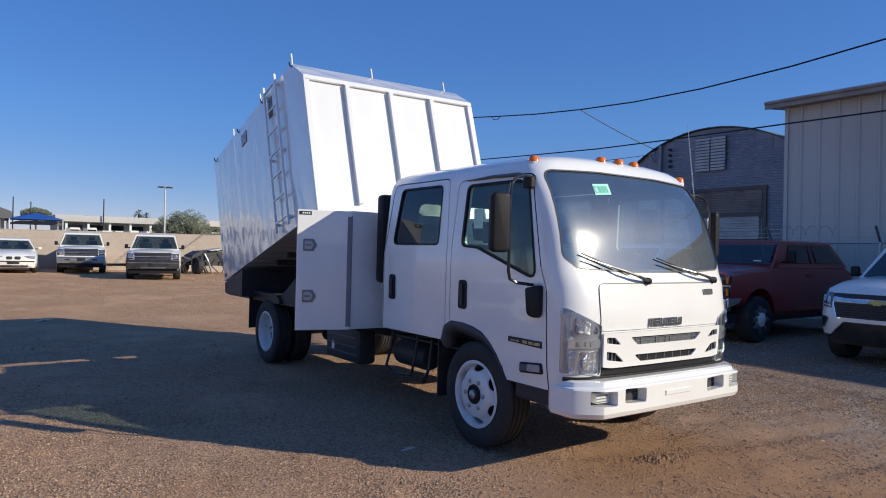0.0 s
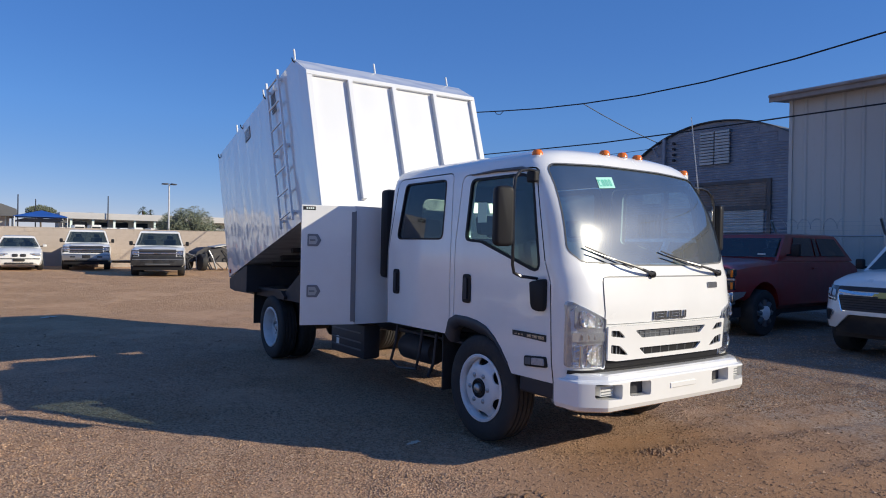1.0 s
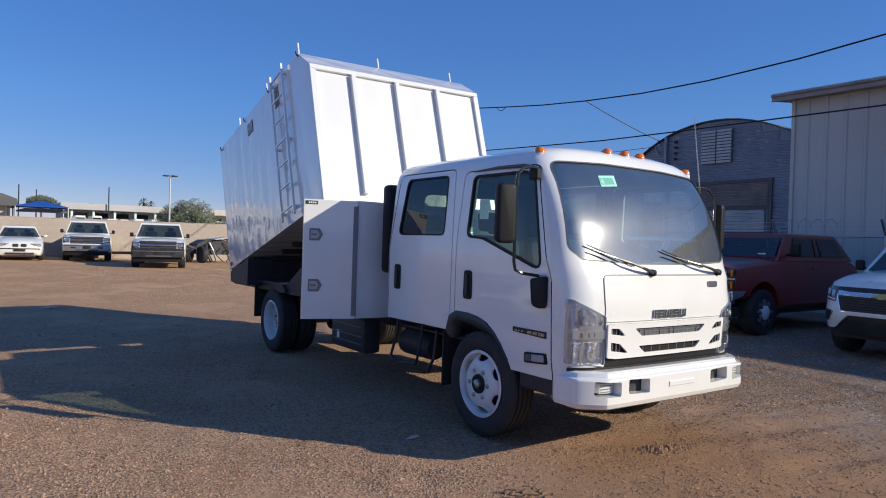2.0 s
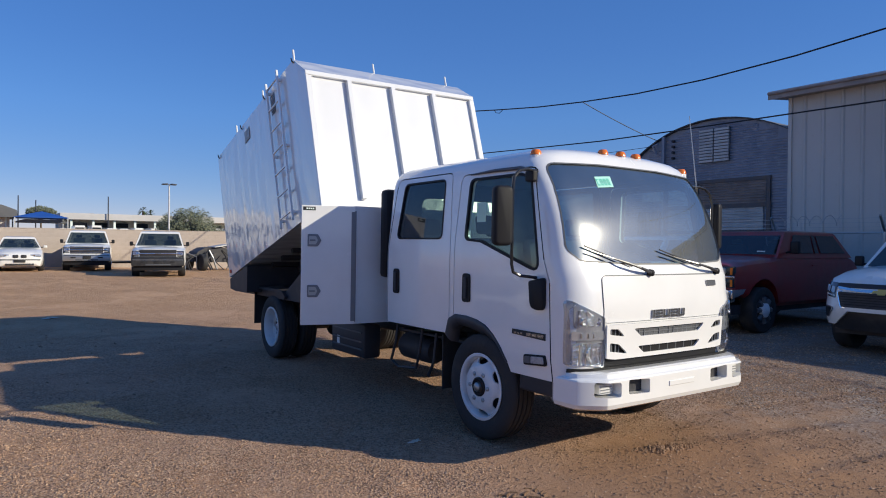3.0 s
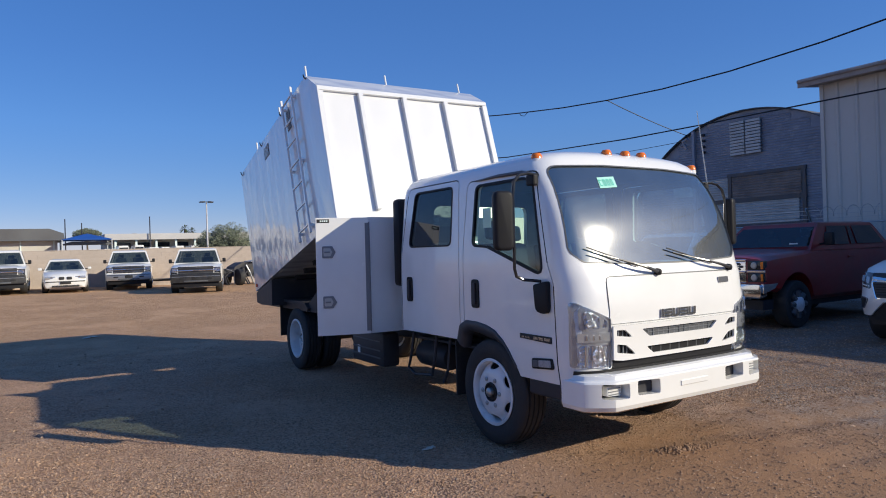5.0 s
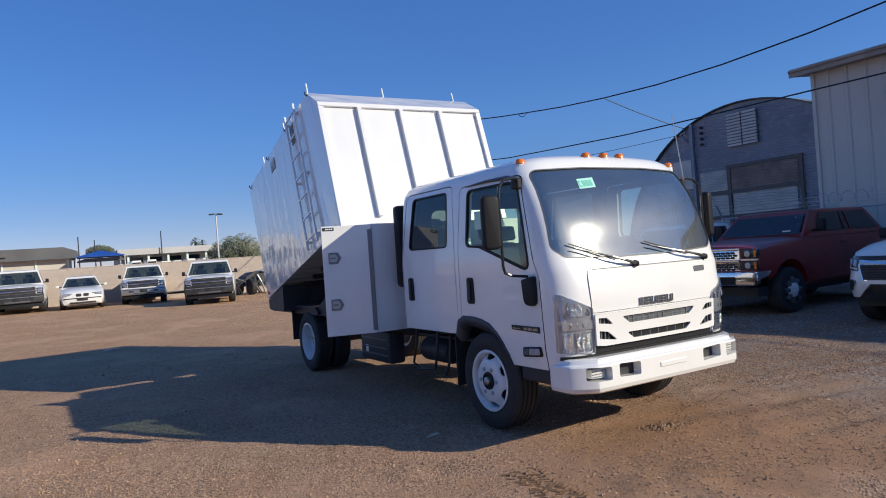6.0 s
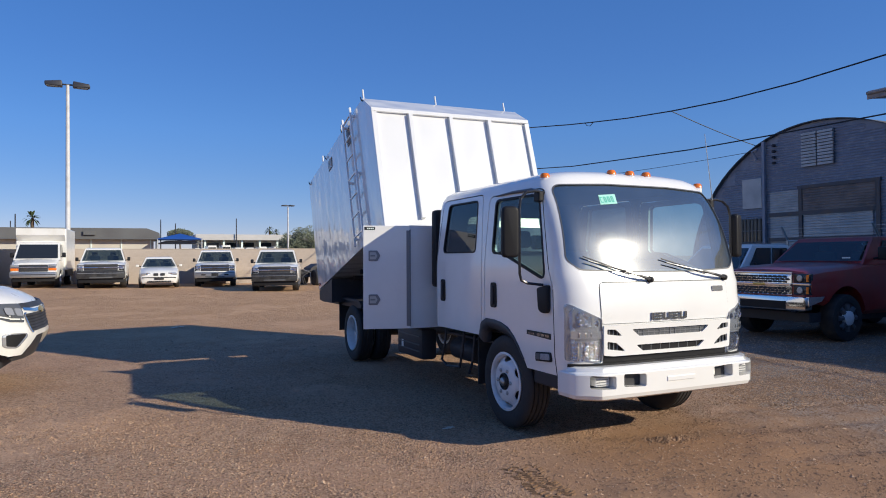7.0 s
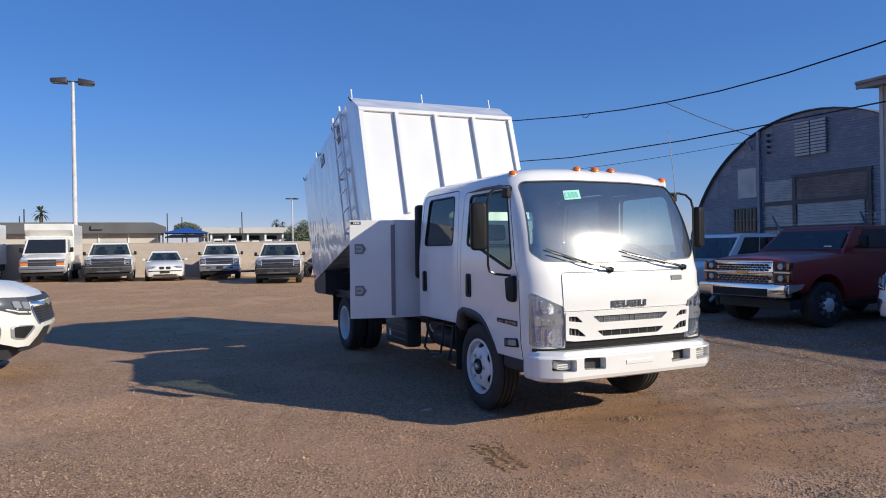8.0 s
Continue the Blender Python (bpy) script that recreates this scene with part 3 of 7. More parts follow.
# cladding strips that follow the arch
yy = HYC - HR + 0.02
while yy < HYC + HR - 0.6:
    top = min(hut_height(yy), hut_height(yy + 0.6)) - 0.08
    if top > 0.4:
        corrugated("cladding_sheet", yy, yy + 0.6, 0.0, top, HX, HUTM, hut)
    yy += 0.6
ve = part("gable_vent", bx(HX - 0.075, HX - 0.06, 8.37, 9.48, 4.42, 5.56), ROOFG, hut, "grey louvred gable vent")
for k in range(11):
    z = 4.43 + k * 0.103
    for y0, y1 in ((8.38, 8.90), (8.95, 9.47)):
        bm = bx(HX - 0.13, HX - 0.07, y0, y1, z, z + 0.075)
        part("louvre", bm, PALE, ve)
part("door_frame", bx(HX - 0.09, HX - 0.04, 6.95, 9.65, 3.72, 3.83), WOODD, hut)
part("door_post", bx(HX - 0.09, HX - 0.04, 9.50, 9.62, 0, 3.72), WOODD, hut)
part("door_post", bx(HX - 0.09, HX - 0.04, 6.97, 7.09, 0, 3.72), WOODD, hut)
corrugated("rusty_sheet", 7.12, 9.48, 2.98, 3.72, HX - 0.05, RUST, hut)
corrugated("pale_sheet", 7.2, 9.45, 2.12, 2.85, HX - 0.05, PALE, hut)
corrugated("pale_sheet", 7.2, 9.45, 1.20, 2.0, HX - 0.05, PALE, hut)
corrugated("pale_sheet", 9.65, 10.72, 2.98, 3.70, HX - 0.04, PALE, hut)
corrugated("pale_sheet", 9.65, 10.72, 2.12, 2.85, HX - 0.04, PALE, hut)
corrugated("pale_sheet", 9.65, 10.72, 1.2, 2.0, HX - 0.04, PALE, hut)
part("door_bar", bx(HX - 0.10, HX - 0.06, 6.95, 10.75, 2.85, 2.98), WOODD, hut)
part("door_bar", bx(HX - 0.10, HX - 0.06, 6.95, 10.75, 2.0, 2.12), WOODD, hut)
part("patch_panel", bx(HX - 0.07, HX - 0.03, 11.05, 11.85, 3.2, 4.25), PALE, hut)
wn_ = part("window", bx(HX - 0.08, HX - 0.04, 11.05, 12.05, 2.0, 2.82), DKGLASS, hut, "barred small window")
for k in range(7):
    part("window_bar", tube([(HX - 0.11, 11.1 + k * 0.15, 2.0), (HX - 0.11, 11.1 + k * 0.15, 2.82)], 0.014, 5), GREYP, wn_)
for z in (2.0, 2.4, 2.82):
    part("window_bar", bx(HX - 0.11, HX - 0.09, 11.05, 12.05, z - 0.02, z + 0.02), GREYP, wn_)
part("conduit_post", bx(HX - 0.16, HX - 0.06, 10.86, 10.96, 0, 5.5), HUTM, hut)
for k in range(4):
    part("insulator", lathe([(-0.06, 0.02), (-0.05, 0.05), (0.05, 0.05), (0.06, 0.02)], 10, "x", centre=(HX - 0.12, 10.5, 4.7 + 0.2 * k)), DARK, hut)
part("service_head", tube([(HX - 0.12, 11.2, 4.9), (HX - 0.2, 11.3, 5.2), (HX - 0.25, 11.05, 5.25)], 0.05, 8), HUTM, hut)

# chain link fence with wire on top
FX = 12.55
fence = thing("chain_link_fence", "chain link fence topped with barbed wire coils", "fence")
posts_y = [7.4, 4.9, 2.4, -0.1, -2.6, -5.1]
for y in posts_y:
    part("post", tube([(FX, y, 0), (FX, y, 1.95), (FX - 0.12, y, 2.12), (FX - 0.26, y, 2.32)], 0.03, 8), STEEL, fence)
part("top_rail", tube([(FX, posts_y[0], 1.93), (FX, posts_y[-1], 1.93)], 0.02, 6), STEEL, fence)
for k in range(3):
    part("barbed_wire", tube([(FX - 0.08 * k - 0.05, posts_y[0], 2.06 + 0.1 * k), (FX - 0.08 * k - 0.05, posts_y[-1], 2.06 + 0.1 * k)], 0.006, 4), STEEL, fence)
bm = bmesh.new()
L = posts_y[0] - posts_y[-1]
k = 0.0
while k < L + 1.9:
    for sgn in (1, -1):
        p0 = max(0.0, k - 1.9), min(L, k)
        a, b = p0
        if b > a:
            za, zb = (k - a, k - b) if sgn > 0 else (1.9 - (k - a), 1.9 - (k - b))
            tube([(FX + 0.025 * sgn * 0.2, posts_y[0] - a, max(0.02, min(1.9, za))), (FX, posts_y[0] - b, max(0.02, min(1.9, zb)))], 0.0022, 3, bm=bm, cap=False)
    k += 0.075
tagged(part("wire_mesh", bm, STEEL, fence), kind="stuff")
coil = []
for i in range(0, 90):
    t = i / 18 * 2 * math.pi
    coil.append((FX - 0.15 + 0.12 * math.sin(t), 4.75 - i * 0.017, 2.22 + 0.12 * math.cos(t)))
part("razor_coil", tube(coil, 0.007, 4), STEEL, fence)

# overhead wires
def sag(a, b, d, n=24):
    a, b = Vector(a), Vector(b)
    return [a.lerp(b, i / n) - Vector((0, 0, d * 4 * (i / n) * (1 - i / n))) for i in range(n + 1)]


WX = 11.6
tagged(part("power_cable", tube([(WX, 28.0, 8.6), (WX, 20.6, 7.35), (WX, 16.2, 6.74), (WX, 14.9, 6.58), (WX, 12.8, 6.34), (WX, 10.76, 6.17), (WX, 8.6, 6.05), (WX, 6.4, 6.03), (WX, 4.0, 6.12), (WX, 2.0, 6.28), (WX, -1.5, 6.7), (WX, -8, 8.0)], 0.022, 6), CABLE), "thick black cable strung overhead", "cable")
tagged(part("lower_cable", tube([(WX, 28, 6.1), (WX, 20, 5.42), (WX, 16, 5.07), (WX, 13, 4.94), (WX, 10, 4.82), (WX, 7.2, 4.78), (WX, 4.0, 4.76), (WX, 2, 4.74), (WX, -2, 4.82), (WX, -10, 5.3), (BX - 0.47, -14, BZ + 0.11)], 0.02, 6), CABLE), "lower black cable strung past the building", "cable")
tagged(part("service_drop", tube(sag((WX, 10.76, 6.17), (HX - 0.2, 11.05, 5.35), 0.05, 12), 0.014, 5), CABLE), "thin service wire sagging to the hut", "cable")
tagged(part("splice_loop", tube([(WX, 15.2, 6.62), (WX, 15.1, 6.50), (WX, 14.9, 6.45), (WX, 14.7, 6.55)], 0.012, 5), CABLE), "loose splice hanging on a cable", "cable splice")
tagged(part("thin_cable", tube(sag((HX - 0.2, 11.3, 5.2), (14.5, 34, 6.2), 0.35, 16), 0.010, 5), CABLE), "thin cable leaving the hut", "cable")

# ---- the dump truck ----
# Truck space: forward is -y, front axle over the origin, ground at z = 0.
truck = thing("crew_cab_dump_truck", "white crew cab dump truck with raised chip body on gravel", "truck", pose(0, 0, 0, 0, 0.3, 0))

CAB_W = [(0.5, 0.965), (0.75, 0.99), (1.45, 0.99), (2.08, 0.955), (2.17, 0.938), (2.235, 0.90), (2.275, 0.825), (2.31, 0.70), (2.335, 0.50), (2.348, 0.22)]
CAB_F = [(0.5, -0.98), (0.75, -1.01), (1.10, -1.025), (1.33, -0.99), (1.42, -0.953), (1.50, -0.933), (1.60, -0.908), (1.70, -0.8805), (1.80, -0.846), (1.90, -0.802), (2.0, -0.750), (2.06, -0.714), (2.12, -0.676), (2.19, -0.632), (2.235, -0.605), (2.275, -0.572), (2.31, -0.50), (2.335, -0.33), (2.348, 0.0)]
CAB_R = [(0.5, 1.53), (0.8, 1.55), (1.5, 1.55), (2.08, 1.505), (2.17, 1.485), (2.235, 1.455), (2.275, 1.40), (2.31, 1.27), (2.335, 1.0), (2.348, 0.65)]


CAB_BOW = [(0.5, 0.028), (1.30, 0.028), (1.50, 0.042), (2.34, 0.042)]
CAB_RF = [(0.5, 0.21), (1.25, 0.21), (1.50, 0.145), (2.0, 0.145), (2.2, 0.18), (2.34, 0.21)]


def bowed(u):
    return 0.43 * u ** 2 + 0.57 * u ** 4


def cab_ring(z, d=0.0, n=7):
    """Plan outline of the cab at height z, drawn in by d."""
    w, f, r = lerp_table(CAB_W, z) - d, lerp_table(CAB_F, z) + d, lerp_table(CAB_R, z) - d
    rf, rr, bow = min(lerp_table(CAB_RF, z), w * 0.5), 0.09, lerp_table(CAB_BOW, z)
    end = 3.14 * bow / (w - rf)
    half = []
    m = 8
    for i in range(m):
        x = (w - rf) * i / m
        half.append((x, f + bow * bowed(x / (w - rf))))
    for i in range(n + 1):
        a = i / n * math.pi / 2
        half.append((w - rf + rf * math.sin(a), f + bow + rf * (1 - math.cos(a)) + end * rf * math.sin(a) * (1 - math.sin(a))))
    for i in range(1, 6):
        half.append((w, f + bow + rf + (r - rr - f - bow - rf) * i / 6))
    for i in range(n - 2):
        a = i / (n - 3) * math.pi / 2
        half.append((w - rr + rr * math.cos(a), r - rr + rr * math.sin(a)))
    return [(x, y, z) for x, y in half] + [(-x, y, z) for x, y in half[::-1] if x > 1e-6]


def cab_front(x, z, out=0.0):
    """A point on the cab's front skin."""
    w, f = lerp_table(CAB_W, z), lerp_table(CAB_F, z)
    rf, bow = min(lerp_table(CAB_RF, z), w * 0.5), lerp_table(CAB_BOW, z)
    end = 3.14 * bow / (w - rf)
    ax = min(abs(x), w - 0.002)
    if ax <= w - rf:
        return (x, f + bow * bowed(ax / (w - rf)) - out, z)
    k = (ax - (w - rf)) / rf
    return (x, f + bow + rf * (1 - math.sqrt(max(0, 1 - k * k))) + end * rf * k * (1 - k) - out, z)


def cab_side(y, z, out=0.0, s=-1):
    return (s * (lerp_table(CAB_W, z) + out), y, z)


cab_zs = [0.5, 0.62, 0.75, 0.9, 1.0, 1.1, 1.22, 1.33, 1.42, 1.5, 1.6, 1.7, 1.8, 1.9, 2.0, 2.06, 2.12, 2.17, 2.19, 2.21, 2.235, 2.255, 2.275, 2.295, 2.31, 2.323, 2.335, 2.343, 2.348]
hull = rings([cab_ring(z) for z in cab_zs])
inner_zs = [0.72] + [z for z in cab_zs if 0.9 <= z <= 2.2]
hollow = rings([cab_ring(z, 0.05) for z in inner_zs])
shell = boolean(hull, hollow, "DIFFERENCE")

# wheel arches and the stepped underside
ARCH = rounded([(0.50, 0.40), (0.485, 0.80), (0.445, 0.925), (0.345, 0.972), (0.185, 0.970), (0.055, 0.953), (-0.06, 0.920), (-0.165, 0.850), (-0.248, 0.768), (-0.315, 0.672), (-0.37, 0.567), (-0.415, 0.40)], [0, 0.04, 0.04, 0.05, 0.05, 0.08, 0.08, 0.08, 0.08, 0.08, 0.05, 0], 3)
shell = boolean(shell, prism(ARCH, "x", -1.2, 1.2), "DIFFERENCE")
shell = boolean(shell, bx(-1.2, 1.2, 0.30, 1.8, 0.2, 0.80), "DIFFERENCE")
shell = boolean(shell, bx(-1.2, 1.2, -1.3, 1.8, 0.2, 0.60), "DIFFERENCE")

# openings
WS = rounded([(-0.925, 1.53), (-0.83, 1.452), (-0.35, 1.430), (0.35, 1.430), (0.83, 1.452), (0.925, 1.53), (0.875, 2.165), (0.35, 2.187), (-0.35, 2.187), (-0.875, 2.165)], [0.08, 0.1, 0, 0, 0.1, 0.08, 0.09, 0, 0, 0.09], 5)
FW = rounded([(0.24, 1.60), (0.20, 2.09), (-0.42, 2.09), (-0.53, 2.05), (-0.66, 1.36), (0.03, 1.585)], [0.05, 0.06, 0.05, 0.05, 0.06, 0.10], 4)
RW = rounded([(1.325, 1.607), (1.215, 2.118), (0.56, 2.118), (0.575, 1.607)], 0.055, 4)
BW = rounded([(-0.62, 1.55), (0.62, 1.55), (0.60, 2.02), (-0.60, 2.02)], 0.08, 4)
for outline, axis, lo, hi in ((WS, "y", -1.3, -0.40), (FW, "x", -1.2, -0.8), (FW, "x", 0.8, 1.2), (RW, "x", -1.2, -0.8), (RW, "x", 0.8, 1.2), (BW, "y", 1.3, 1.8)):
    shell = boolean(shell, prism(outline, axis, lo, hi), "DIFFERENCE")

# doors lifted out of the shell with a real gap
FD = rounded([(0.37, 0.60), (0.37, 1.6), (0.32, 2.13), (-0.55, 2.13), (-0.70, 1.45), (-0.76, 1.30), (-0.79, 0.52)], [0.03, 0.02, 0.06, 0.06, 0.1, 0.05, 0.02], 3)
RD = rounded([(1.47, 0.70), (1.47, 1.5), (1.345, 2.165), (0.47, 2.165), (0.445, 1.5), (0.445, 0.70)], [0.03, 0.1, 0.08, 0.06, 0.02, 0.02], 3)


def grown(outline, d):
    c = Vector((sum(p[0] for p in outline) / len(outline), sum(p[1] for p in outline) / len(outline)))
    out = []
    n = len(outline)
    for i, p in enumerate(outline):
        a, b = Vector(outline[i - 1]), Vector(outline[(i + 1) % n])
        t = (b - a).normalized()
        nn = Vector((t.y, -t.x))
        if nn.dot(Vector(p) - c) < 0:
            nn = -nn
        out.append(tuple(Vector(p) + nn * d))
    return out


DOORS = []
for outline, nm in ((FD, "front_door"), (RD, "rear_door")):
    for s in (-1, 1):
        lo, hi = (-1.2, -0.86) if s < 0 else (0.86, 1.2)
        src = shell.copy()
        DOORS.append((nm, s, boolean(src, prism(outline, "x", lo, hi), "INTERSECT")))
for outline in (FD, RD):
    for lo, hi in ((-1.2, -0.86), (0.86, 1.2)):
        shell = boolean(shell, prism(grown(outline, 0.010), "x", lo, hi), "DIFFERENCE")
cab = part("cab", shell, WHITE, truck, smooth=True, angle=32)
door_obs = {}
for nm, s, bm in DOORS:
    door_obs[nm, s] = part(nm, bm, WHITE, truck, smooth=True, angle=32)


def line_inside(ob):
    """Charcoal trim on the faces that look into the cab."""
    ob.data.materials.append(LINING)
    for f in ob.data.polygons:
        c = f.center
        if 0.7 < c.z < 2.26 and abs(c.x) < lerp_table(CAB_W, c.z) - 0.03 and cab_front(c.x, c.z)[1] + 0.03 < c.y < lerp_table(CAB_R, c.z) - 0.03:
            f.material_index = 1


for ob in [cab, *door_obs.values()]:
    line_inside(ob)


def side_pane(name, outline, s, material, parent, grow=0.012, inset=0.012):
    return part(name, facing(patch(grown(outline, grow), lambda y, z: cab_side(y, z, -inset, s), 0.12), (s, 0, 0)), material, parent, smooth=True)


def dense(outline, step=0.07):
    """The same outline with long edges cut short, so that it follows a bowed surface."""
    out = []
    for (a, b), (c, d) in zip(outline, outline[1:] + outline[:1]):
        n = max(1, int(math.hypot(c - a, d - b) / step))
        out += [(a + (c - a) * i / n, b + (d - b) * i / n) for i in range(n)]
    return out


def ring_strip(outline, place, wide, proud):
    """A moulding that follows an outline: place(u, v, out)."""
    inner, outer = grown(outline, -wide / 2), grown(outline, wide / 2)
    bm = bmesh.new()
    loops = [[bm.verts.new(place(u, v, h)) for u, v in o] for o, h in ((outer, 0.0), (outer, proud), (inner, proud), (inner, -0.02))]
    n = len(outline)
    for a, b in zip(loops, loops[1:]):
        for i in range(n):
            bm.faces.new((a[i], a[(i + 1) % n], b[(i + 1) % n], b[i]))
    bmesh.ops.recalc_face_normals(bm, faces=bm.faces[:])
    return bm


for s in (-1, 1):
    fd, rd = door_obs["front_door", s], door_obs["rear_door", s]
    side_pane("front_window", FW, s, SIDEGLASS, fd)
    side_pane("rear_window", RW, s, PRIVACY, rd)
    part("window_seal", ring_strip(FW, lambda y, z, h, s=s: cab_side(y, z, h, s), 0.02, 0.004), BLACK, fd)
    part("window_seal", ring_strip(RW, lambda y, z, h, s=s: cab_side(y, z, h, s), 0.014, 0.004), BLACK, rd)
    for d, y in ((fd, 0.195), (rd, 1.305)):
        x = s * 0.99
        b = prism(rounded([(y - 0.055, 1.085), (y + 0.055, 1.085), (y + 0.05, 1.32), (y - 0.05, 1.32)], 0.03, 3), "x", min(x, x + s * 0.012), max(x, x + s * 0.012), bevel=0.004)
        h = part("handle", b, BLACK, d, "black recessed pull handle")
        b = prism(rounded([(y - 0.018, 1.115), (y + 0.022, 1.115), (y + 0.022, 1.29), (y - 0.018, 1.29)], 0.012, 3), "x", min(x + s * 0.012, x + s * 0.026), max(x + s * 0.012, x + s * 0.026), bevel=0.004)
        part("grip", b, DARK, h)
    # marker lamp in the front door
    b = prism(rounded([(-0.755, 0.703), (-0.513, 0.683), (-0.513, 0.760), (-0.74, 0.780)], 0.018, 3), "x", min(s * 0.985, s * 1.0), max(s * 0.985, s * 1.0), bevel=0.005)
    mk = part("side_marker", b, BLACK, fd, "clear side marker lamp in a black bezel")
    b = prism(rounded([(-0.735, 0.716), (-0.60, 0.705), (-0.60, 0.756), (-0.725, 0.766)], 0.010, 3), "x", min(s * 1.0, s * 1.01), max(s * 1.0, s * 1.01), bevel=0.003)
    part("lens", b, SIDEL, mk)
    b = prism(rounded([(-0.592, 0.704), (-0.53, 0.699), (-0.53, 0.749), (-0.592, 0.754)], 0.008, 3), "x", min(s * 1.0, s * 1.008), max(s * 1.0, s * 1.008), bevel=0.003)
    part("reflector", b, GREYP, mk)
    # badge plate: dark strip with plain silver bars
    b = prism([(-0.735, 0.882), (-0.38, 0.896), (-0.38, 0.932), (-0.735, 0.930)], "x", min(s * 0.99, s * 0.996), max(s * 0.99, s * 0.996))
    bd = part("badge", b, INK, fd, "dark badge strip with silver bars")
    for k, (a, w, h) in enumerate(((-0.72, 0.06, 0.022), (-0.65, 0.05, 0.022), (-0.59, 0.05, 0.022), (-0.50, 0.025, 0.012), (-0.465, 0.02, 0.012), (-0.435, 0.03, 0.012))):
        part("bar", bx(min(s * 0.996, s * 0.999), max(s * 0.996, s * 0.999), a, a + w, 0.908 - h / 2, 0.908 + h / 2), SILVER, bd)

# windshield
part("windshield", facing(patch(grown(WS, 0.02), lambda x, z: cab_front(x, z, -0.010), 0.06), (0, -1, 0)), GLASS, truck, "sunlit curved windshield", smooth=True)
part("windshield_seal", ring_strip(dense(WS), lambda x, z, h: cab_front(x, z, h), 0.010, 0.002), GREYP, truck)
part("back_window", facing(patch(grown(BW, 0.01), lambda x, z: (x, lerp_table(CAB_R, z) - 0.02, z), 0.3), (0, 1, 0)), SIDEGLASS, truck)

# windshield sticker, seen from behind
st = part("price_sticker", patch([(-0.478, 1.997), (-0.298, 2.012), (-0.283, 2.099), (-0.463, 2.084)], lambda x, z: cab_front(x, z, -0.006), 0.2), STICKG, truck, "small pale green sticker with green numerals")
for k in range(4):
    a = -0.462 + k * 0.039
    z0 = 2.015 + k * 0.0035
    o = [(a, z0), (a + 0.024, z0 + 0.002), (a + 0.024, z0 + 0.052), (a, z0 + 0.05)]
    bm = bmesh.new()
    for q in ([(0, 0), (1, 0), (1, 0.18), (0, 0.18)], [(0, 0.82), (1, 0.82), (1, 1), (0, 1)], [(0, 0.18), (0.3, 0.18), (0.3, 0.82), (0, 0.82)], [(0.7, 0.18), (1, 0.18), (1, 0.82), (0.7, 0.82)])[: 4 if k else 3]:
        bm.faces.new([bm.verts.new(cab_front(a + u * 0.024, z0 + v * 0.052, -0.004)) for u, v in q])
    part("numeral", bm, GREEN, st)

# front panel seams, grille and lamps
def front_strip(pts, wide, name, material, parent, out=0.004):
    bm = bmesh.new()
    lo = []
    for i, p in enumerate(pts):
        a, b = Vector(pts[max(i - 1, 0)]), Vector(pts[min(i + 1, len(pts) - 1)])
        t = (b - a).normalized()
        nn = Vector((-t.y, t.x)) * wide / 2
        lo.append((bm.verts.new(cab_front(p[0] + nn.x, p[1] + nn.y, out)), bm.verts.new(cab_front(p[0] - nn.x, p[1] - nn.y, out))))
    for a, b in zip(lo, lo[1:]):
        bm.faces.new((a[0], a[1], b[1], b[0]))
    return part(name, bm, material, parent)


def many(a, b, n=10):
    return [(a[0] + (b[0] - a[0]) * i / n, a[1] + (b[1] - a[1]) * i / n) for i in range(n + 1)]


# access panel: a slightly proud sheet, so that its rim throws a real edge
PAN = rounded([(-0.698, 1.02), (0.698, 1.02), (0.70, 1.345), (-0.688, 1.345)], [0.03, 0.03, 0.03, 0.03], 3)
bm = patch(PAN, lambda x, z: cab_front(x, z, 0.007), 0.08)
thicken(bm, 0.012)
part("front_access_panel", bm, WHITE, truck, smooth=True, angle=30)
part("panel_gap", ring_strip(dense(PAN), lambda x, z, h: cab_front(x, z, h + 0.0005), 0.005, 0.005), GREYP, truck)
front_strip(many((-0.66, 1.350), (0.675, 1.350), 24), 0.008, "panel_seam", GREYP, truck, 0.0085)
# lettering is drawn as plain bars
word = [(-0.205, 0.018, 0), (-0.172, 0.075, 1), (-0.083, 0.075, 2), (0.006, 0.075, 1), (0.095, 0.08, 2)]
for a, w, k in word:
    bm = bmesh.new()
    z0, z1 = 1.035, 1.095
    bars = {0: [(0, 1, 0, 1)], 1: [(0, 1, 0, 0.26), (0, 1, 0.38, 0.64), (0, 1, 0.76, 1)], 2: [(0, 0.26, 0.1, 1), (0.74, 1, 0.1, 1), (0.1, 0.9, 0, 0.26)]}[k]
    for u0, u1, v0, v1 in bars:
        c = [cab_front(a + w * u, z0 + (z1 - z0) * v, 0.012) for u, v in ((u0, v0), (u1, v0), (u1, v1), (u0, v1))]
        d = [(p[0], p[1] - 0.010, p[2]) for p in c]
        va, vb = [bm.verts.new(p) for p in c], [bm.verts.new(p) for p in d]
        bm.faces.new(vb)
        for i in range(4):
            bm.faces.new((va[i], va[(i + 1) % 4], vb[(i + 1) % 4], vb[i]))
    bmesh.ops.recalc_face_normals(bm, faces=bm.faces[:])
    part("maker_bar", bm, SILVER, truck)
bm = patch(rounded([(0.515, 1.256), (0.645, 1.256), (0.645, 1.300), (0.515, 1.300)], 0.008, 2), lambda x, z: cab_front(x, z, 0.016), 0.2)
thicken(bm, 0.006)
part("model_badge", bm, SILVER, truck)


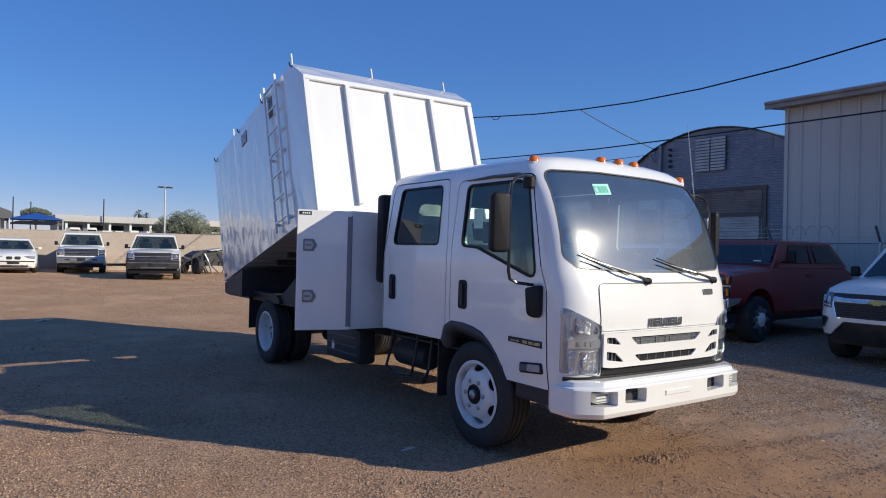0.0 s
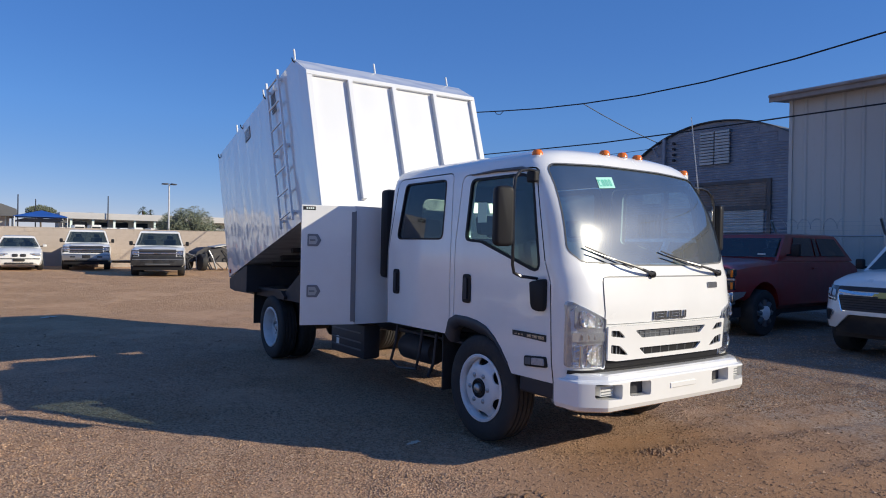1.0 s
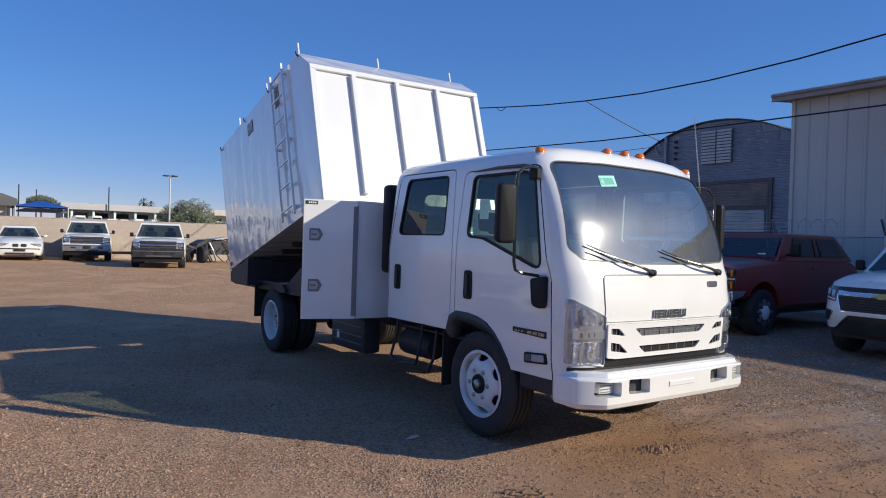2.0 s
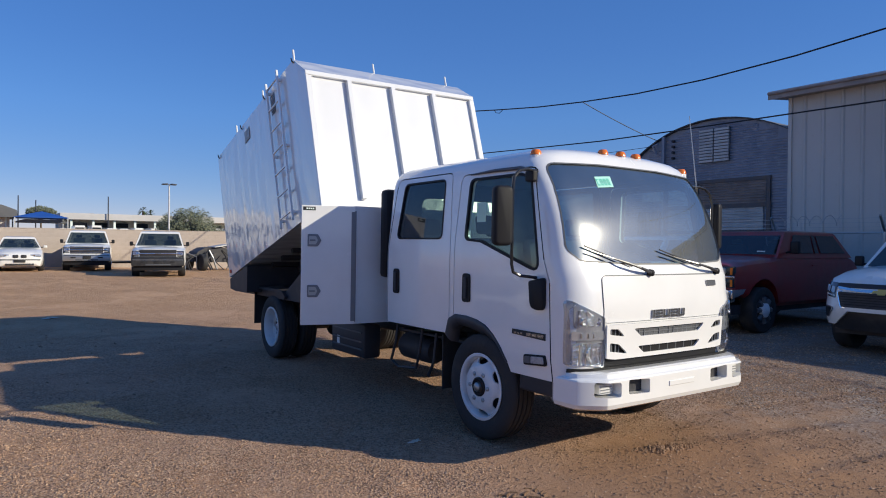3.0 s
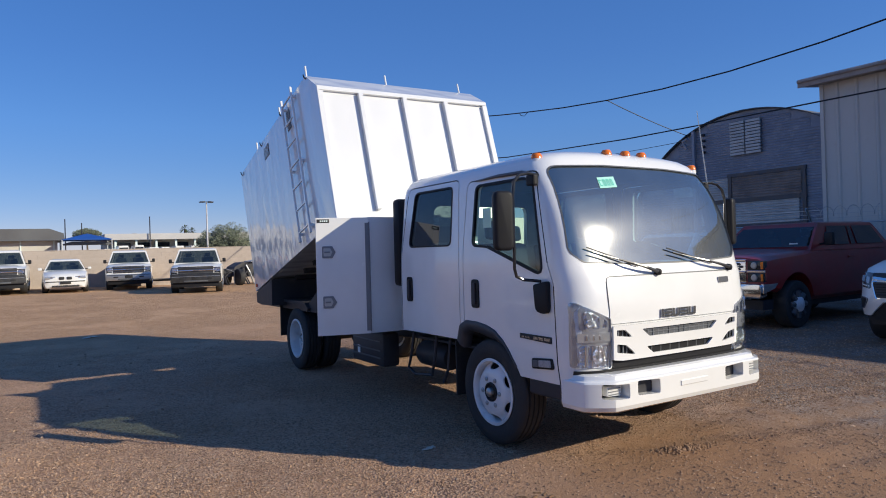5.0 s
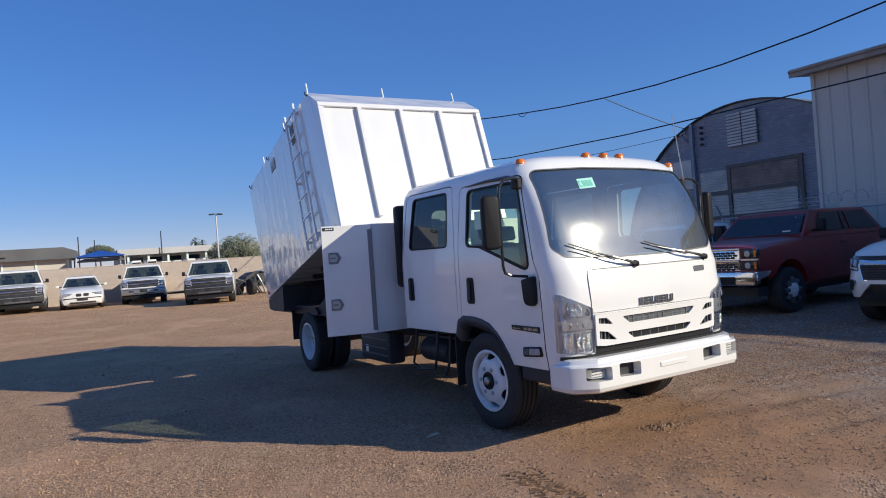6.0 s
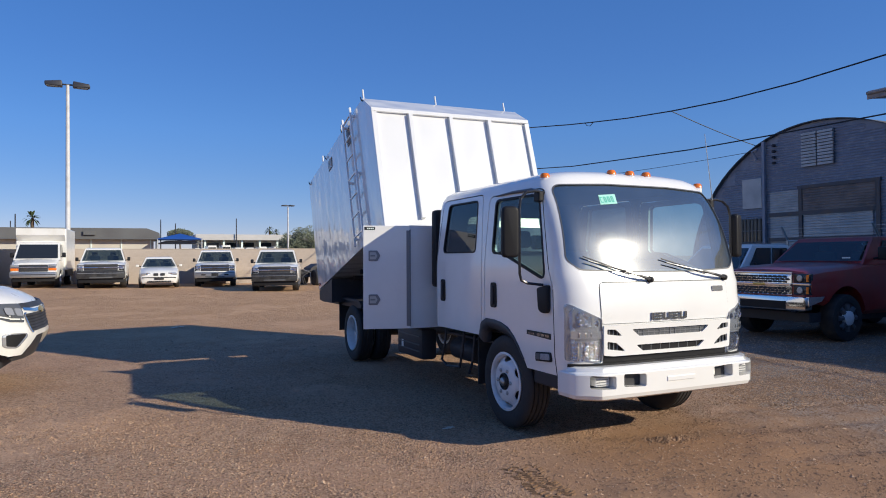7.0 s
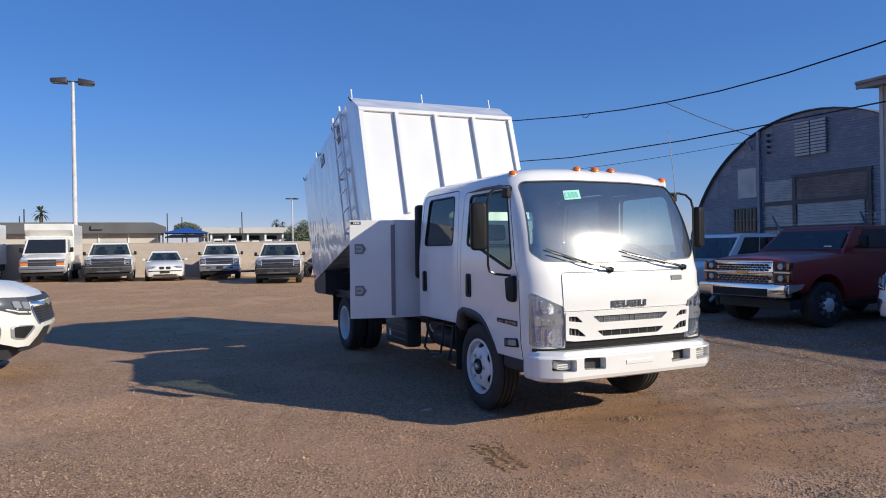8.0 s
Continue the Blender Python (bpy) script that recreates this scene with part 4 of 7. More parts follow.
def front_plate(name, outline, out, depth, material, parent=truck, label=""):
    bm = patch(outline, lambda x, z: cab_front(x, z, out), 0.07)
    thicken(bm, depth)
    return part(name, bm, material, parent, label, smooth=True, angle=30)


# grille: dark backing, mesh plates, and one white surround pierced by slots
front_plate("grille_backing", rounded([(-0.67, 0.69), (0.67, 0.69), (0.67, 0.99), (-0.67, 0.99)], 0.01, 2), 0.003, 0.003, BLACK)
for s in (-1, 1):
    for z in (0.835, 0.945):
        for k in range(3):
            x = s * (0.545 + 0.04 * k)
            front_plate("corner_fin", [(x - 0.005, z - 0.05), (x + 0.005, z - 0.05), (x + 0.005, z + 0.05), (x - 0.005, z + 0.05)], 0.010, 0.006, HINGE)
mesh_up = front_plate("grille_mesh", [(-0.44, 0.985), (0.44, 0.985), (0.38, 0.905), (-0.38, 0.905)], 0.006, 0.004, GREYP)
mesh_lo = front_plate("grille_mesh", [(-0.40, 0.855), (0.40, 0.855), (0.34, 0.78), (-0.34, 0.78)], 0.006, 0.004, BLACK)
for k in range(15):
    x = -0.40 + k * 0.057
    front_plate("grille_rib", [(x - 0.004, 0.91), (x + 0.004, 0.91), (x + 0.004, 0.98), (x - 0.004, 0.98)], 0.011, 0.005, HINGE, mesh_up)
for k in range(7):
    x = -0.30 + k * 0.1
    front_plate("grille_rib", [(x - 0.004, 0.79), (x + 0.004, 0.79), (x + 0.004, 0.85), (x - 0.004, 0.85)], 0.010, 0.004, GREYP, mesh_lo)
for z in (0.935, 0.955):
    front_plate("grille_rib", [(-0.40, z), (0.40, z), (0.40, z + 0.005), (-0.40, z + 0.005)], 0.0105, 0.005, HINGE, mesh_up)
bm = patch(rounded([(-0.684, 0.772), (-0.60, 0.762), (0.60, 0.762), (0.684, 0.772), (0.692, 1.008), (-0.692, 1.008)], 0.006, 2), lambda x, z: cab_front(x, z, 0.018), 0.045)
thicken(bm, 0.016)
slots = bmesh.new()
for s in (-1, 1):
    for o in ([(s * 0.662, 0.978), (s * 0.582, 0.974), (s * 0.512, 0.919), (s * 0.660, 0.938)], [(s * 0.658, 0.880), (s * 0.570, 0.866), (s * 0.476, 0.795), (s * 0.656, 0.820)]):
        prism(rounded(o, 0.008, 2), "y", -1.4, -0.7, bm=slots)
for o in ([(-0.425, 0.970), (0.425, 0.970), (0.345, 0.913), (-0.345, 0.913)], [(-0.378, 0.842), (0.378, 0.842), (0.305, 0.791), (-0.305, 0.791)]):
    prism(rounded(o, [0.008, 0.008, 0.03, 0.03], 3), "y", -1.4, -0.7, bm=slots)
part("grille_surround", boolean(bm, slots, "DIFFERENCE"), WHITE, truck, "white slotted grille surround", smooth=True, angle=30)

for s in (-1, 1):
    HL = [(s * 0.962, 1.188), (s * 0.700, 1.058), (s * 0.690, 0.712), (s * 0.957, 0.735)]
    hl = front_plate("headlight", rounded(HL, 0.02, 3), 0.003, 0.004, LAMPGREY, label="two-chamber clear headlight")
    front_plate("reflector", rounded([(s * 0.925, 0.885), (s * 0.71, 0.885), (s * 0.705, 0.728), (s * 0.925, 0.728)], 0.02, 3), 0.006, 0.003, FACET, hl)
    front_plate("reflector", rounded([(s * 0.925, 1.155), (s * 0.715, 1.045), (s * 0.712, 0.99), (s * 0.925, 0.99)], 0.02, 3), 0.006, 0.003, LAMPGREY, hl)
    front_plate("divider", rounded([(s * 0.935, 0.968), (s * 0.70, 0.968), (s * 0.698, 0.905), (s * 0.935, 0.905)], 0.008, 2), 0.010, 0.006, LAMPGREY, hl)
    for cx, cz, r in ((s * 0.79, 0.808, 0.062), (s * 0.865, 1.035, 0.030)):
        p = Vector(cab_front(cx, cz, 0.004))
        b = lathe([(0.0, r), (-0.006, r * 0.97), (-0.010, r * 0.8), (-0.004, r * 0.5), (-0.001, 0.012)], 20, "y", centre=p)
        part("bowl", b, FACET, hl, smooth=True)
    front_plate("upper_bezel", rounded([(s * 0.90, 1.135), (s * 0.722, 1.045), (s * 0.72, 1.0), (s * 0.90, 1.0)], 0.03, 3), 0.0075, 0.002, FACET, hl)
    for k in range(5):
        x = s * (0.72 + 0.042 * k)
        front_plate("reflector_step", [(x - 0.003, 0.735), (x + 0.003, 0.735), (x + 0.003, 0.88), (x - 0.003, 0.88)], 0.0105, 0.004, CHROME, hl)
    for k in range(4):
        p = Vector(cab_front(s * (0.745 + 0.045 * k), 0.937, 0.011))
        part("lamp_bead", bx(p.x - 0.008, p.x + 0.008, p.y - 0.004, p.y, p.z - 0.018, p.z + 0.018, 0.002), CHROME, hl)
    lens = front_plate("lens", rounded(HL, 0.02, 3), 0.018, 0.002, LENS, hl)
    lens.visible_shadow = False
    part("lens_rim", ring_strip(rounded(HL, 0.02, 3), lambda x, z, h: cab_front(x, z, h), 0.006, 0.017), LAMPGREY, hl)

# black strip that draws the shaded gap between lamps and bumper
front_plate("lower_seal", [(-0.945, 0.684), (0.945, 0.684), (0.945, 0.708), (-0.945, 0.708)], 0.010, 0.010, BLACK)
# bumper: a plan outline swept up, with cut recesses
def bumper_ring(z, d):
    pts = []
    w, f = 0.972 - d, -1.150 + d
    for i in range(9):
        x = (w - 0.192) * i / 8
        pts.append((x, f + 0.006 * (x / (w - 0.192)) ** 2))
    pts += [(w - 0.172, f + 0.009), (w - 0.148, f + 0.022), (w - 0.09, f + 0.066), (w - 0.032, f + 0.112), (w - 0.012, f + 0.136), (w - 0.002, f + 0.168), (w, f + 0.21)]
    pts.append((w, -0.80))
    inner = [(x * 0.93, max(y + 0.10, -1.03)) for x, y in pts[::-1]]
    full = [(-x, y) for x, y in pts[:0:-1]] + pts + inner[:-1] + [(-x, y) for x, y in inner[::-1]]
    return [(x, y, z) for x, y in full]


bump = rings([bumper_ring(0.435, 0.04), bumper_ring(0.45, 0.012), bumper_ring(0.48, 0.0), bumper_ring(0.636, 0.0), bumper_ring(0.645, 0.005), bumper_ring(0.650, 0.022), bumper_ring(0.658, 0.030), bumper_ring(0.680, 0.036), bumper_ring(0.69, 0.06)])
holes = bmesh.new()
for s in (-1, 1):
    for a, b in ((0.365, 0.59), (0.665, 0.875)):
        z0, z1 = (0.525, 0.625)
        shear = 0.012
        pts = rounded([(s * a, z0), (s * b, z0 + shear), (s * b, z1 + shear), (s * a, z1)], 0.018, 3)
        back = -1.06 if a < 0.6 else -0.96
        prism(pts, "y", -1.3, back, bm=holes)
bump = boolean(bump, holes, "DIFFERENCE")
bumper = part("bumper", bump, WHITE, truck, "broad white front bumper with lamp recesses", smooth=True, angle=18)
for s in (-1, 1):
    b = bx(min(s * 0.37, s * 0.57), max(s * 0.37, s * 0.57), -1.075, -1.062, 0.53, 0.635)
    part("recess_plate", b, DARK, bumper)
    pts = rounded([(s * 0.685, 0.54), (s * 0.82, 0.545), (s * 0.82, 0.615), (s * 0.685, 0.612)], 0.012, 2)
    b = prism(pts, "y", -1.085, -0.97, bevel=0.006)
    lampb = part("turn_lamp", b, CLEARL, bumper)
    for k in range(3):
        part("lens_rib", bx(min(s * 0.70, s * 0.81), max(s * 0.70, s * 0.81), -1.091, -1.085, 0.553 + k * 0.02, 0.559 + k * 0.02), TRIM, lampb)
part("white_tag", bx(0.385, 0.445, -1.085, -1.076, 0.545, 0.605), PAPER, bumper)
part("plate_pad", bx(-0.15, 0.15, -1.1565, -1.145, 0.548, 0.586, 0.004), WHITE, bumper)
part("under_bumper", bx(-0.80, 0.80, -1.00, -0.80, 0.42, 0.66, 0.02), DARK, truck)

# wipers
for piv, tip in (((-0.18, 1.365), (-0.76, 1.525)), ((0.69, 1.37), (0.03, 1.505))):
    bm = bmesh.new()
    pts = [cab_front(piv[0] + (tip[0] - piv[0]) * t, piv[1] + (tip[1] - piv[1]) * t, 0.03 + 0.035 * math.sin(math.pi * min(1, t * 1.4))) for t in (0, 0.1, 0.25, 0.45, 0.65, 0.85, 1)]
    wp = part("wiper", tube(pts, [0.015, 0.014, 0.011, 0.009, 0.007, 0.006, 0.005], 6), WIPER, truck)
    blade = [cab_front(piv[0] + (tip[0] - piv[0]) * t - 0.0, piv[1] + (tip[1] - piv[1]) * t + 0.035 * (t - 0.3), 0.013) for t in (0.3, 0.5, 0.7, 0.9, 1.05)]
    part("blade", tube(blade, 0.0055, 5), WIPER, wp)
    part("pivot_cap", lathe([(0, 0.028), (-0.03, 0.024), (-0.04, 0.008)], 12, "y", centre=cab_front(piv[0], piv[1], 0.01)), BLACK, wp)

# roof marker lamps
for x, y in ((-0.85, -0.455), (-0.185, -0.52), (0.015, -0.53), (0.215, -0.52), (0.885, -0.49)):
    z = 2.228 if x < -0.5 else 2.211 if x > 0.5 else 2.282
    rl = part("roof_lamp_base", lathe([(z - 0.05, 0.044), (z + 0.002, 0.044), (z + 0.006, 0.042)], 18, "z", centre=(x, y, 0)), WHITE, truck)
    part("amber_lens", lathe([(z + 0.008, 0.044), (z + 0.032, 0.041), (z + 0.048, 0.03), (z + 0.053, 0.008)], 18, "z", centre=(x, y, 0)), AMBER, rl, "amber lens", smooth=True)

# roof drip visors over the front doors
for s in (-1, 1):
    pts = [(s * (lerp_table(CAB_W, 2.12) + 0.01), y, z) for y, z in ((0.20, 2.13), (-0.1, 2.14), (-0.40, 2.135), (-0.52, 2.11), (-0.585, 2.02))]
    part("window_visor", tube(pts, [0.006, 0.014, 0.016, 0.015, 0.006], 6), GREYP, truck)

# mirrors on looped arms
for s in (-1, 1):
    arm = [(s * 0.93, -0.56, 2.10), (s * 1.04, -0.57, 2.105), (s * 1.12, -0.58, 2.09), (s * 1.18, -0.59, 2.04), (s * 1.20, -0.60, 1.95), (s * 1.20, -0.60, 1.60), (s * 1.20, -0.60, 1.42), (s * 1.185, -0.60, 1.365), (s * 1.13, -0.61, 1.34), (s * 1.0, -0.64, 1.325)]
    mi = part("mirror_arm", tube(arm, 0.0115, 8), SATIN, truck, "black looped mirror arm", smooth=True)
    head = part("mirror_head", prism(rounded([(-0.072, 1.55), (0.072, 1.55), (0.072, 1.97), (-0.072, 1.97)], 0.045, 4), "y", -0.04, 0.04, bevel=0.025, seg=3), BLACK, mi, smooth=True)
    head.matrix_basis = pose(s * 1.285, -0.59, 0, 0, 0, 24 if s > 0 else -16)
    part("mirror_glass", prism(rounded([(-0.060, 1.565), (0.060, 1.565), (0.060, 1.955), (-0.060, 1.955)], 0.04, 4), "y", 0.041, 0.044), CHROME, head)
    b = prism(rounded([(-0.735, 1.09), (-0.60, 1.10), (-0.58, 1.30), (-0.735, 1.33)], [0.05, 0.06, 0.02, 0.02], 3), "x", min(s * 0.985, s * 1.03), max(s * 0.985, s * 1.03), bevel=0.012)
    part("mirror_foot", b, BLACK, mi, smooth=True)
    b = bx(min(s * 0.95, s * 1.0), max(s * 0.95, s * 1.0), -0.59, -0.50, 2.02, 2.10, 0.012)
    part("upper_bracket", b, BLACK, mi)

# aerial on the driver's pillar
part("aerial", tube([(0.985, -0.60, 1.86), (0.99, -0.57, 2.15), (0.98, -0.50, 2.75)], [0.006, 0.005, 0.003], 6), STEEL, truck, "thin whip aerial")

# cab interior
for y0, n in ((-0.12, "front"), (0.95, "rear")):
    for cx, w in ((-0.52, 0.56), (0.10, 0.42), (0.60, 0.52)) if n == "front" else ((-0.45, 0.80), (0.45, 0.80)):
        se = part("seat", bx(cx - w / 2, cx + w / 2, y0, y0 + 0.46, 0.86, 1.08, 0.05), SEAT, truck, smooth=True)
        b = bx(cx - w / 2, cx + w / 2, 0, 0.12, 0, 0.60, 0.05)
        bmesh.ops.transform(b, matrix=pose(0, y0 + 0.42, 1.04, -12), verts=b.verts)
        part("backrest", b, SEAT, se, smooth=True)
        if w > 0.45:
            b = bx(cx - 0.13, cx + 0.13, 0, 0.08, 0, 0.17, 0.03)
            bmesh.ops.transform(b, matrix=pose(0, y0 + 0.57, 1.66, -10), verts=b.verts)
            part("headrest", b, SEAT, se, smooth=True)
part("dashboard", prism(rounded([(-0.86, 0.9), (-0.84, 1.36), (-0.72, 1.43), (-0.55, 1.40), (-0.48, 1.2), (-0.50, 0.9)], 0.04, 3), "x", -0.88, 0.88), TRIM, truck)
b = lathe([(-0.012, 0.215), (0, 0.228), (0.012, 0.215), (0, 0.202), (-0.012, 0.215)], 28, "z")
bmesh.ops.transform(b, matrix=pose(0.52, -0.36, 1.40, 35), verts=b.verts)
sw = part("steering_wheel", b, BLACK, truck, smooth=True)
part("steering_column", tube([(0.52, -0.36, 1.38), (0.52, -0.52, 1.15)], 0.04, 8), BLACK, sw)
part("cab_floor", bx(-0.88, 0.88, -0.80, 1.45, 0.715, 0.735), DARK, truck)
part("engine_cover", bx(-0.30, 0.38, -0.40, 0.9, 0.735, 0.90, 0.04), TRIM, truck)
part("dash_papers", bx(0.16, 0.52, -0.74, -0.54, 1.432, 1.437), PAPER, truck, "loose white papers on the dashboard")
part("window_paper", bx(-0.945, -0.942, 0.02, 0.13, 1.74, 1.90), PAPER, truck)

# black wheel-arch flares
for s in (-1, 1):
    secs = []
    for y, z in [p for p in dense(ARCH, 0.05) if p[1] > 0.50 and p[0] > -0.34 and not (p[1] < 0.79 and p[0] > 0.3)]:
        # broad at the rear shoulder, running out to nothing down the front edge
        run = min(1.0, max(0.0, (y + 0.34) / 0.42))
        wide = 0.012 + 0.085 * run * run * (3 - 2 * run)
        c = Vector((0.03 - y, 0.42 - z)).normalized()
        xo = lerp_table(CAB_W, z)
        at_ = lambda d: (y + c.x * d, z + c.y * d)
        secs.append([(s * x, *at_(d)) for x, d in ((0.90, wide), (0.92, -0.004), (xo + 0.004, -0.004), (xo + 0.010, 0.004), (xo + 0.008, wide * 0.6), (xo - 0.012, wide))])
    part("wheel_arch_flare", rings(secs), FLARE, truck, smooth=True, angle=65)
    part("step_well", bx(min(s * 0.62, s * 0.955), max(s * 0.62, s * 0.955), -0.78, -0.42, 0.48, 0.60, 0.02), DARK, truck)


# wheels
def tyre_bm(r, w, rim):
    prof = [(-w / 2 * 0.86, rim), (-w / 2, rim + 0.03), (-w / 2 * 1.04, (rim + r) / 2), (-w / 2, r - 0.035), (-w / 2 * 0.86, r - 0.008), (-w / 2 * 0.72, r)]
    for g in (-0.30, -0.10, 0.10, 0.30):
        prof += [(w * g - 0.007, r), (w * g - 0.004, r - 0.012), (w * g + 0.004, r - 0.012), (w * g + 0.007, r)]
    prof += [(w / 2 * 0.72, r), (w / 2 * 0.86, r - 0.008), (w / 2, r - 0.035), (w / 2 * 1.04, (rim + r) / 2), (w / 2, rim + 0.03), (w / 2 * 0.86, rim)]
    secs = []
    n = 56
    bm = bmesh.new()
    rows = [[bm.verts.new((a, rr * math.cos(t), rr * math.sin(t))) for t in (2 * math.pi * k / n for k in range(n))] for a, rr in prof]
    for p, q in zip(rows, rows[1:] + rows[:1]):
        for k in range(n):
            bm.faces.new((p[k], p[(k + 1) % n], q[(k + 1) % n], q[k]))
    bmesh.ops.recalc_face_normals(bm, faces=bm.faces[:])
    return bm


def disc_bm(profile, n_holes, hole_r, at_r, thick=0.012, n=60):
    """Wheel disc turned from a profile of (outward, radius), pierced by hand holes."""
    bm = lathe_ring(profile + [(a - thick, r) for a, r in profile[::-1]], n)
    cuts = bmesh.new()
    for k in range(n_holes):
        t = 2 * math.pi * (k + 0.5) / n_holes
        half = [(at_r + hole_r * math.cos(v_), 0.265 * math.sin(v_)) for v_ in (math.pi * (2 * q_ + 1) / 14 for q_ in range(14))]
        prism([(r_ * math.cos(t + u_), r_ * math.sin(t + u_)) for r_, u_ in half], "x", -0.3, 0.3, bm=cuts)
    return boolean(bm, cuts, "DIFFERENCE")


TYRE_ME = tyre_bm(0.42, 0.225, 0.258)
RIM_PROF = [(0.10, 0.262), (0.113, 0.268), (0.116, 0.259), (0.100, 0.248), (0.03, 0.243), (-0.10, 0.243), (-0.10, 0.250), (-0.11, 0.264)]
RIM_ME = lathe_ring(RIM_PROF + [(a, r - 0.012) for a, r in RIM_PROF[::-1]])
FRONT_DISC = disc_bm([(0.040, 0.244), (0.052, 0.238), (0.108, 0.186), (0.120, 0.166), (0.123, 0.10), (0.117, 0.055)], 6, 0.032, 0.212)
REAR_DISC = disc_bm([(0.02, 0.244), (0.0, 0.232), (-0.04, 0.195), (-0.06, 0.165), (-0.06, 0.10), (-0.055, 0.055)], 5, 0.038, 0.186)


def wheel(name, x, y, s, disc, hub_out, n_nuts=6):
    w = new(name)
    w.parent = truck
    w.matrix_basis = pose(x, y, 0.42, 0, 0, 0 if s > 0 else 180)
    part("tyre", TYRE_ME.copy(), RUBBER, w, smooth=True, angle=50)
    part("rim", RIM_ME.copy(), STEELW, w, smooth=True)
    part("wheel_disc", disc.copy(), STEELW, w, smooth=True)
    hub = part("hub", lathe([(-0.05, 0.09), (hub_out - 0.03, 0.080), (hub_out - 0.004, 0.076), (hub_out, 0.066), (hub_out - 0.012, 0.056), (hub_out - 0.014, 0.03)], 24, "x"), BLACK, w, smooth=True)
    part("hub_cap", lathe([(hub_out - 0.016, 0.040), (hub_out + 0.012, 0.036), (hub_out + 0.022, 0.024), (hub_out + 0.024, 0.004)], 18, "x"), STEEL, hub, smooth=True)
    part("brake_drum", lathe([(-0.09, 0.215), (-0.01, 0.215), (0.005, 0.20), (0.008, 0.06)] if hub_out > 0.05 else [(-0.09, 0.215), (-0.078, 0.205), (-0.075, 0.06)], 32, "x"), DARK, w, smooth=True)
    for k in range(n_nuts):
        t = 2 * math.pi * k / n_nuts
        part("wheel_nut", lathe([(hub_out - 0.03, 0.02), (hub_out - 0.005, 0.018), (hub_out, 0.008)], 6, "x", centre=(0, 0.112 * math.cos(t), 0.112 * math.sin(t))), STEEL, w)
    return w


for s in (-1, 1):
    wheel("front_wheel", s * 0.86, 0.025, s, FRONT_DISC, 0.136)
    wheel("rear_outer_wheel", s * 0.91, 4.51, s, REAR_DISC, 0.02)
    wheel("rear_inner_wheel", s * 0.64, 4.51, s, REAR_DISC, -0.06)
for m_ in (TYRE_ME, RIM_ME, FRONT_DISC, REAR_DISC):
    m_.free()

# chassis
for s in (-1, 1):
    part("frame_rail", bx(s * 0.43 - 0.035, s * 0.43 + 0.035, -0.75, 6.15, 0.60, 0.82, 0.006), DARK, truck)
for y in (0.6, 1.7, 2.7, 3.7, 5.2, 6.1):
    part("cross_member", bx(-0.43, 0.43, y - 0.05, y + 0.05, 0.62, 0.78), DARK, truck)
part("front_axle", tube([(-0.8, 0.05, 0.40), (-0.5, 0.05, 0.36), (0.5, 0.05, 0.36), (0.8, 0.05, 0.40)], 0.05, 8), DARK, truck)
part("rear_axle", tube([(-0.8, 4.51, 0.42), (0.8, 4.51, 0.42)], 0.07, 10), DARK, truck)
part("differential", lathe([(-0.2, 0.05), (-0.14, 0.16), (0, 0.2), (0.14, 0.16), (0.2, 0.05)], 16, "x", centre=(0, 4.51, 0.42)), DARK, truck, smooth=True)
part("drive_shaft", tube([(0, 1.0, 0.62), (0, 4.4, 0.45)], 0.045, 8), DARK, truck)
part("gearbox", bx(-0.22, 0.22, -0.2, 1.2, 0.42, 0.8, 0.06), DARK, truck)
# unseen box added to keep sun off the ground under the cab
part("exhaust_box", bx(-0.48, 0.48, 1.0, 2.0, 0.40, 0.64, 0.05), DARK, truck, smooth=True)
part("radiator_shroud", bx(-0.42, 0.42, -0.75, -0.5, 0.5, 0.95, 0.03), DARK, truck)
for s in (-1, 1):
    for y, l in ((0.05, 0.6), (4.51, 0.75)):
        part("leaf_spring", tube([(s * 0.43, y - l, 0.60), (s * 0.43, y - l / 2, 0.50), (s * 0.43, y, 0.47), (s * 0.43, y + l / 2, 0.50), (s * 0.43, y + l, 0.60)], 0.035, 6), DARK, truck)
    part("mudflap", bx(min(s * 0.52, s * 1.03), max(s * 0.52, s * 1.03), 5.14, 5.155, 0.40, 0.90), RUBBER, truck)
    part("front_mudflap", bx(min(s * 0.70, s * 0.96), max(s * 0.70, s * 0.96), 0.56, 0.575, 0.30, 0.78), RUBBER, truck)
# tank and battery box under the tool box
tank = part("fuel_tank", bx(-0.93, -0.72, 2.05, 2.85, 0.33, 0.70, 0.04), DARK, truck, smooth=True)
for z in (0.42, 0.50, 0.60):
    part("tank_rib", bx(-0.94, -0.928, 2.10, 2.80, z, z + 0.014), GREYP, tank)
part("tank_tag", bx(-0.936, -0.93, 2.62, 2.68, 0.42, 0.52), PAPER, tank)
part("air_tank", lathe([(0.62, 0.02), (0.64, 0.11), (0.68, 0.13), (1.15, 0.13), (1.19, 0.11), (1.21, 0.02)], 18, "y", centre=(-0.62, 0.5, 0.52)), DARK, truck, smooth=True)
for pts in ([(-0.90, 1.42, 0.78), (-0.92, 1.42, 0.60), (-0.92, 1.50, 0.42), (-0.90, 1.40, 0.36)], [(-0.92, 0.95, 0.78), (-0.93, 0.98, 0.55), (-0.92, 1.05, 0.40), (-0.9, 1.4, 0.36)], [(-0.90, 0.75, 0.76), (-0.92, 0.76, 0.5), (-0.91, 0.86, 0.36)]):
    part("step_hanger", tube(pts, 0.014, 6), DARK, truck)
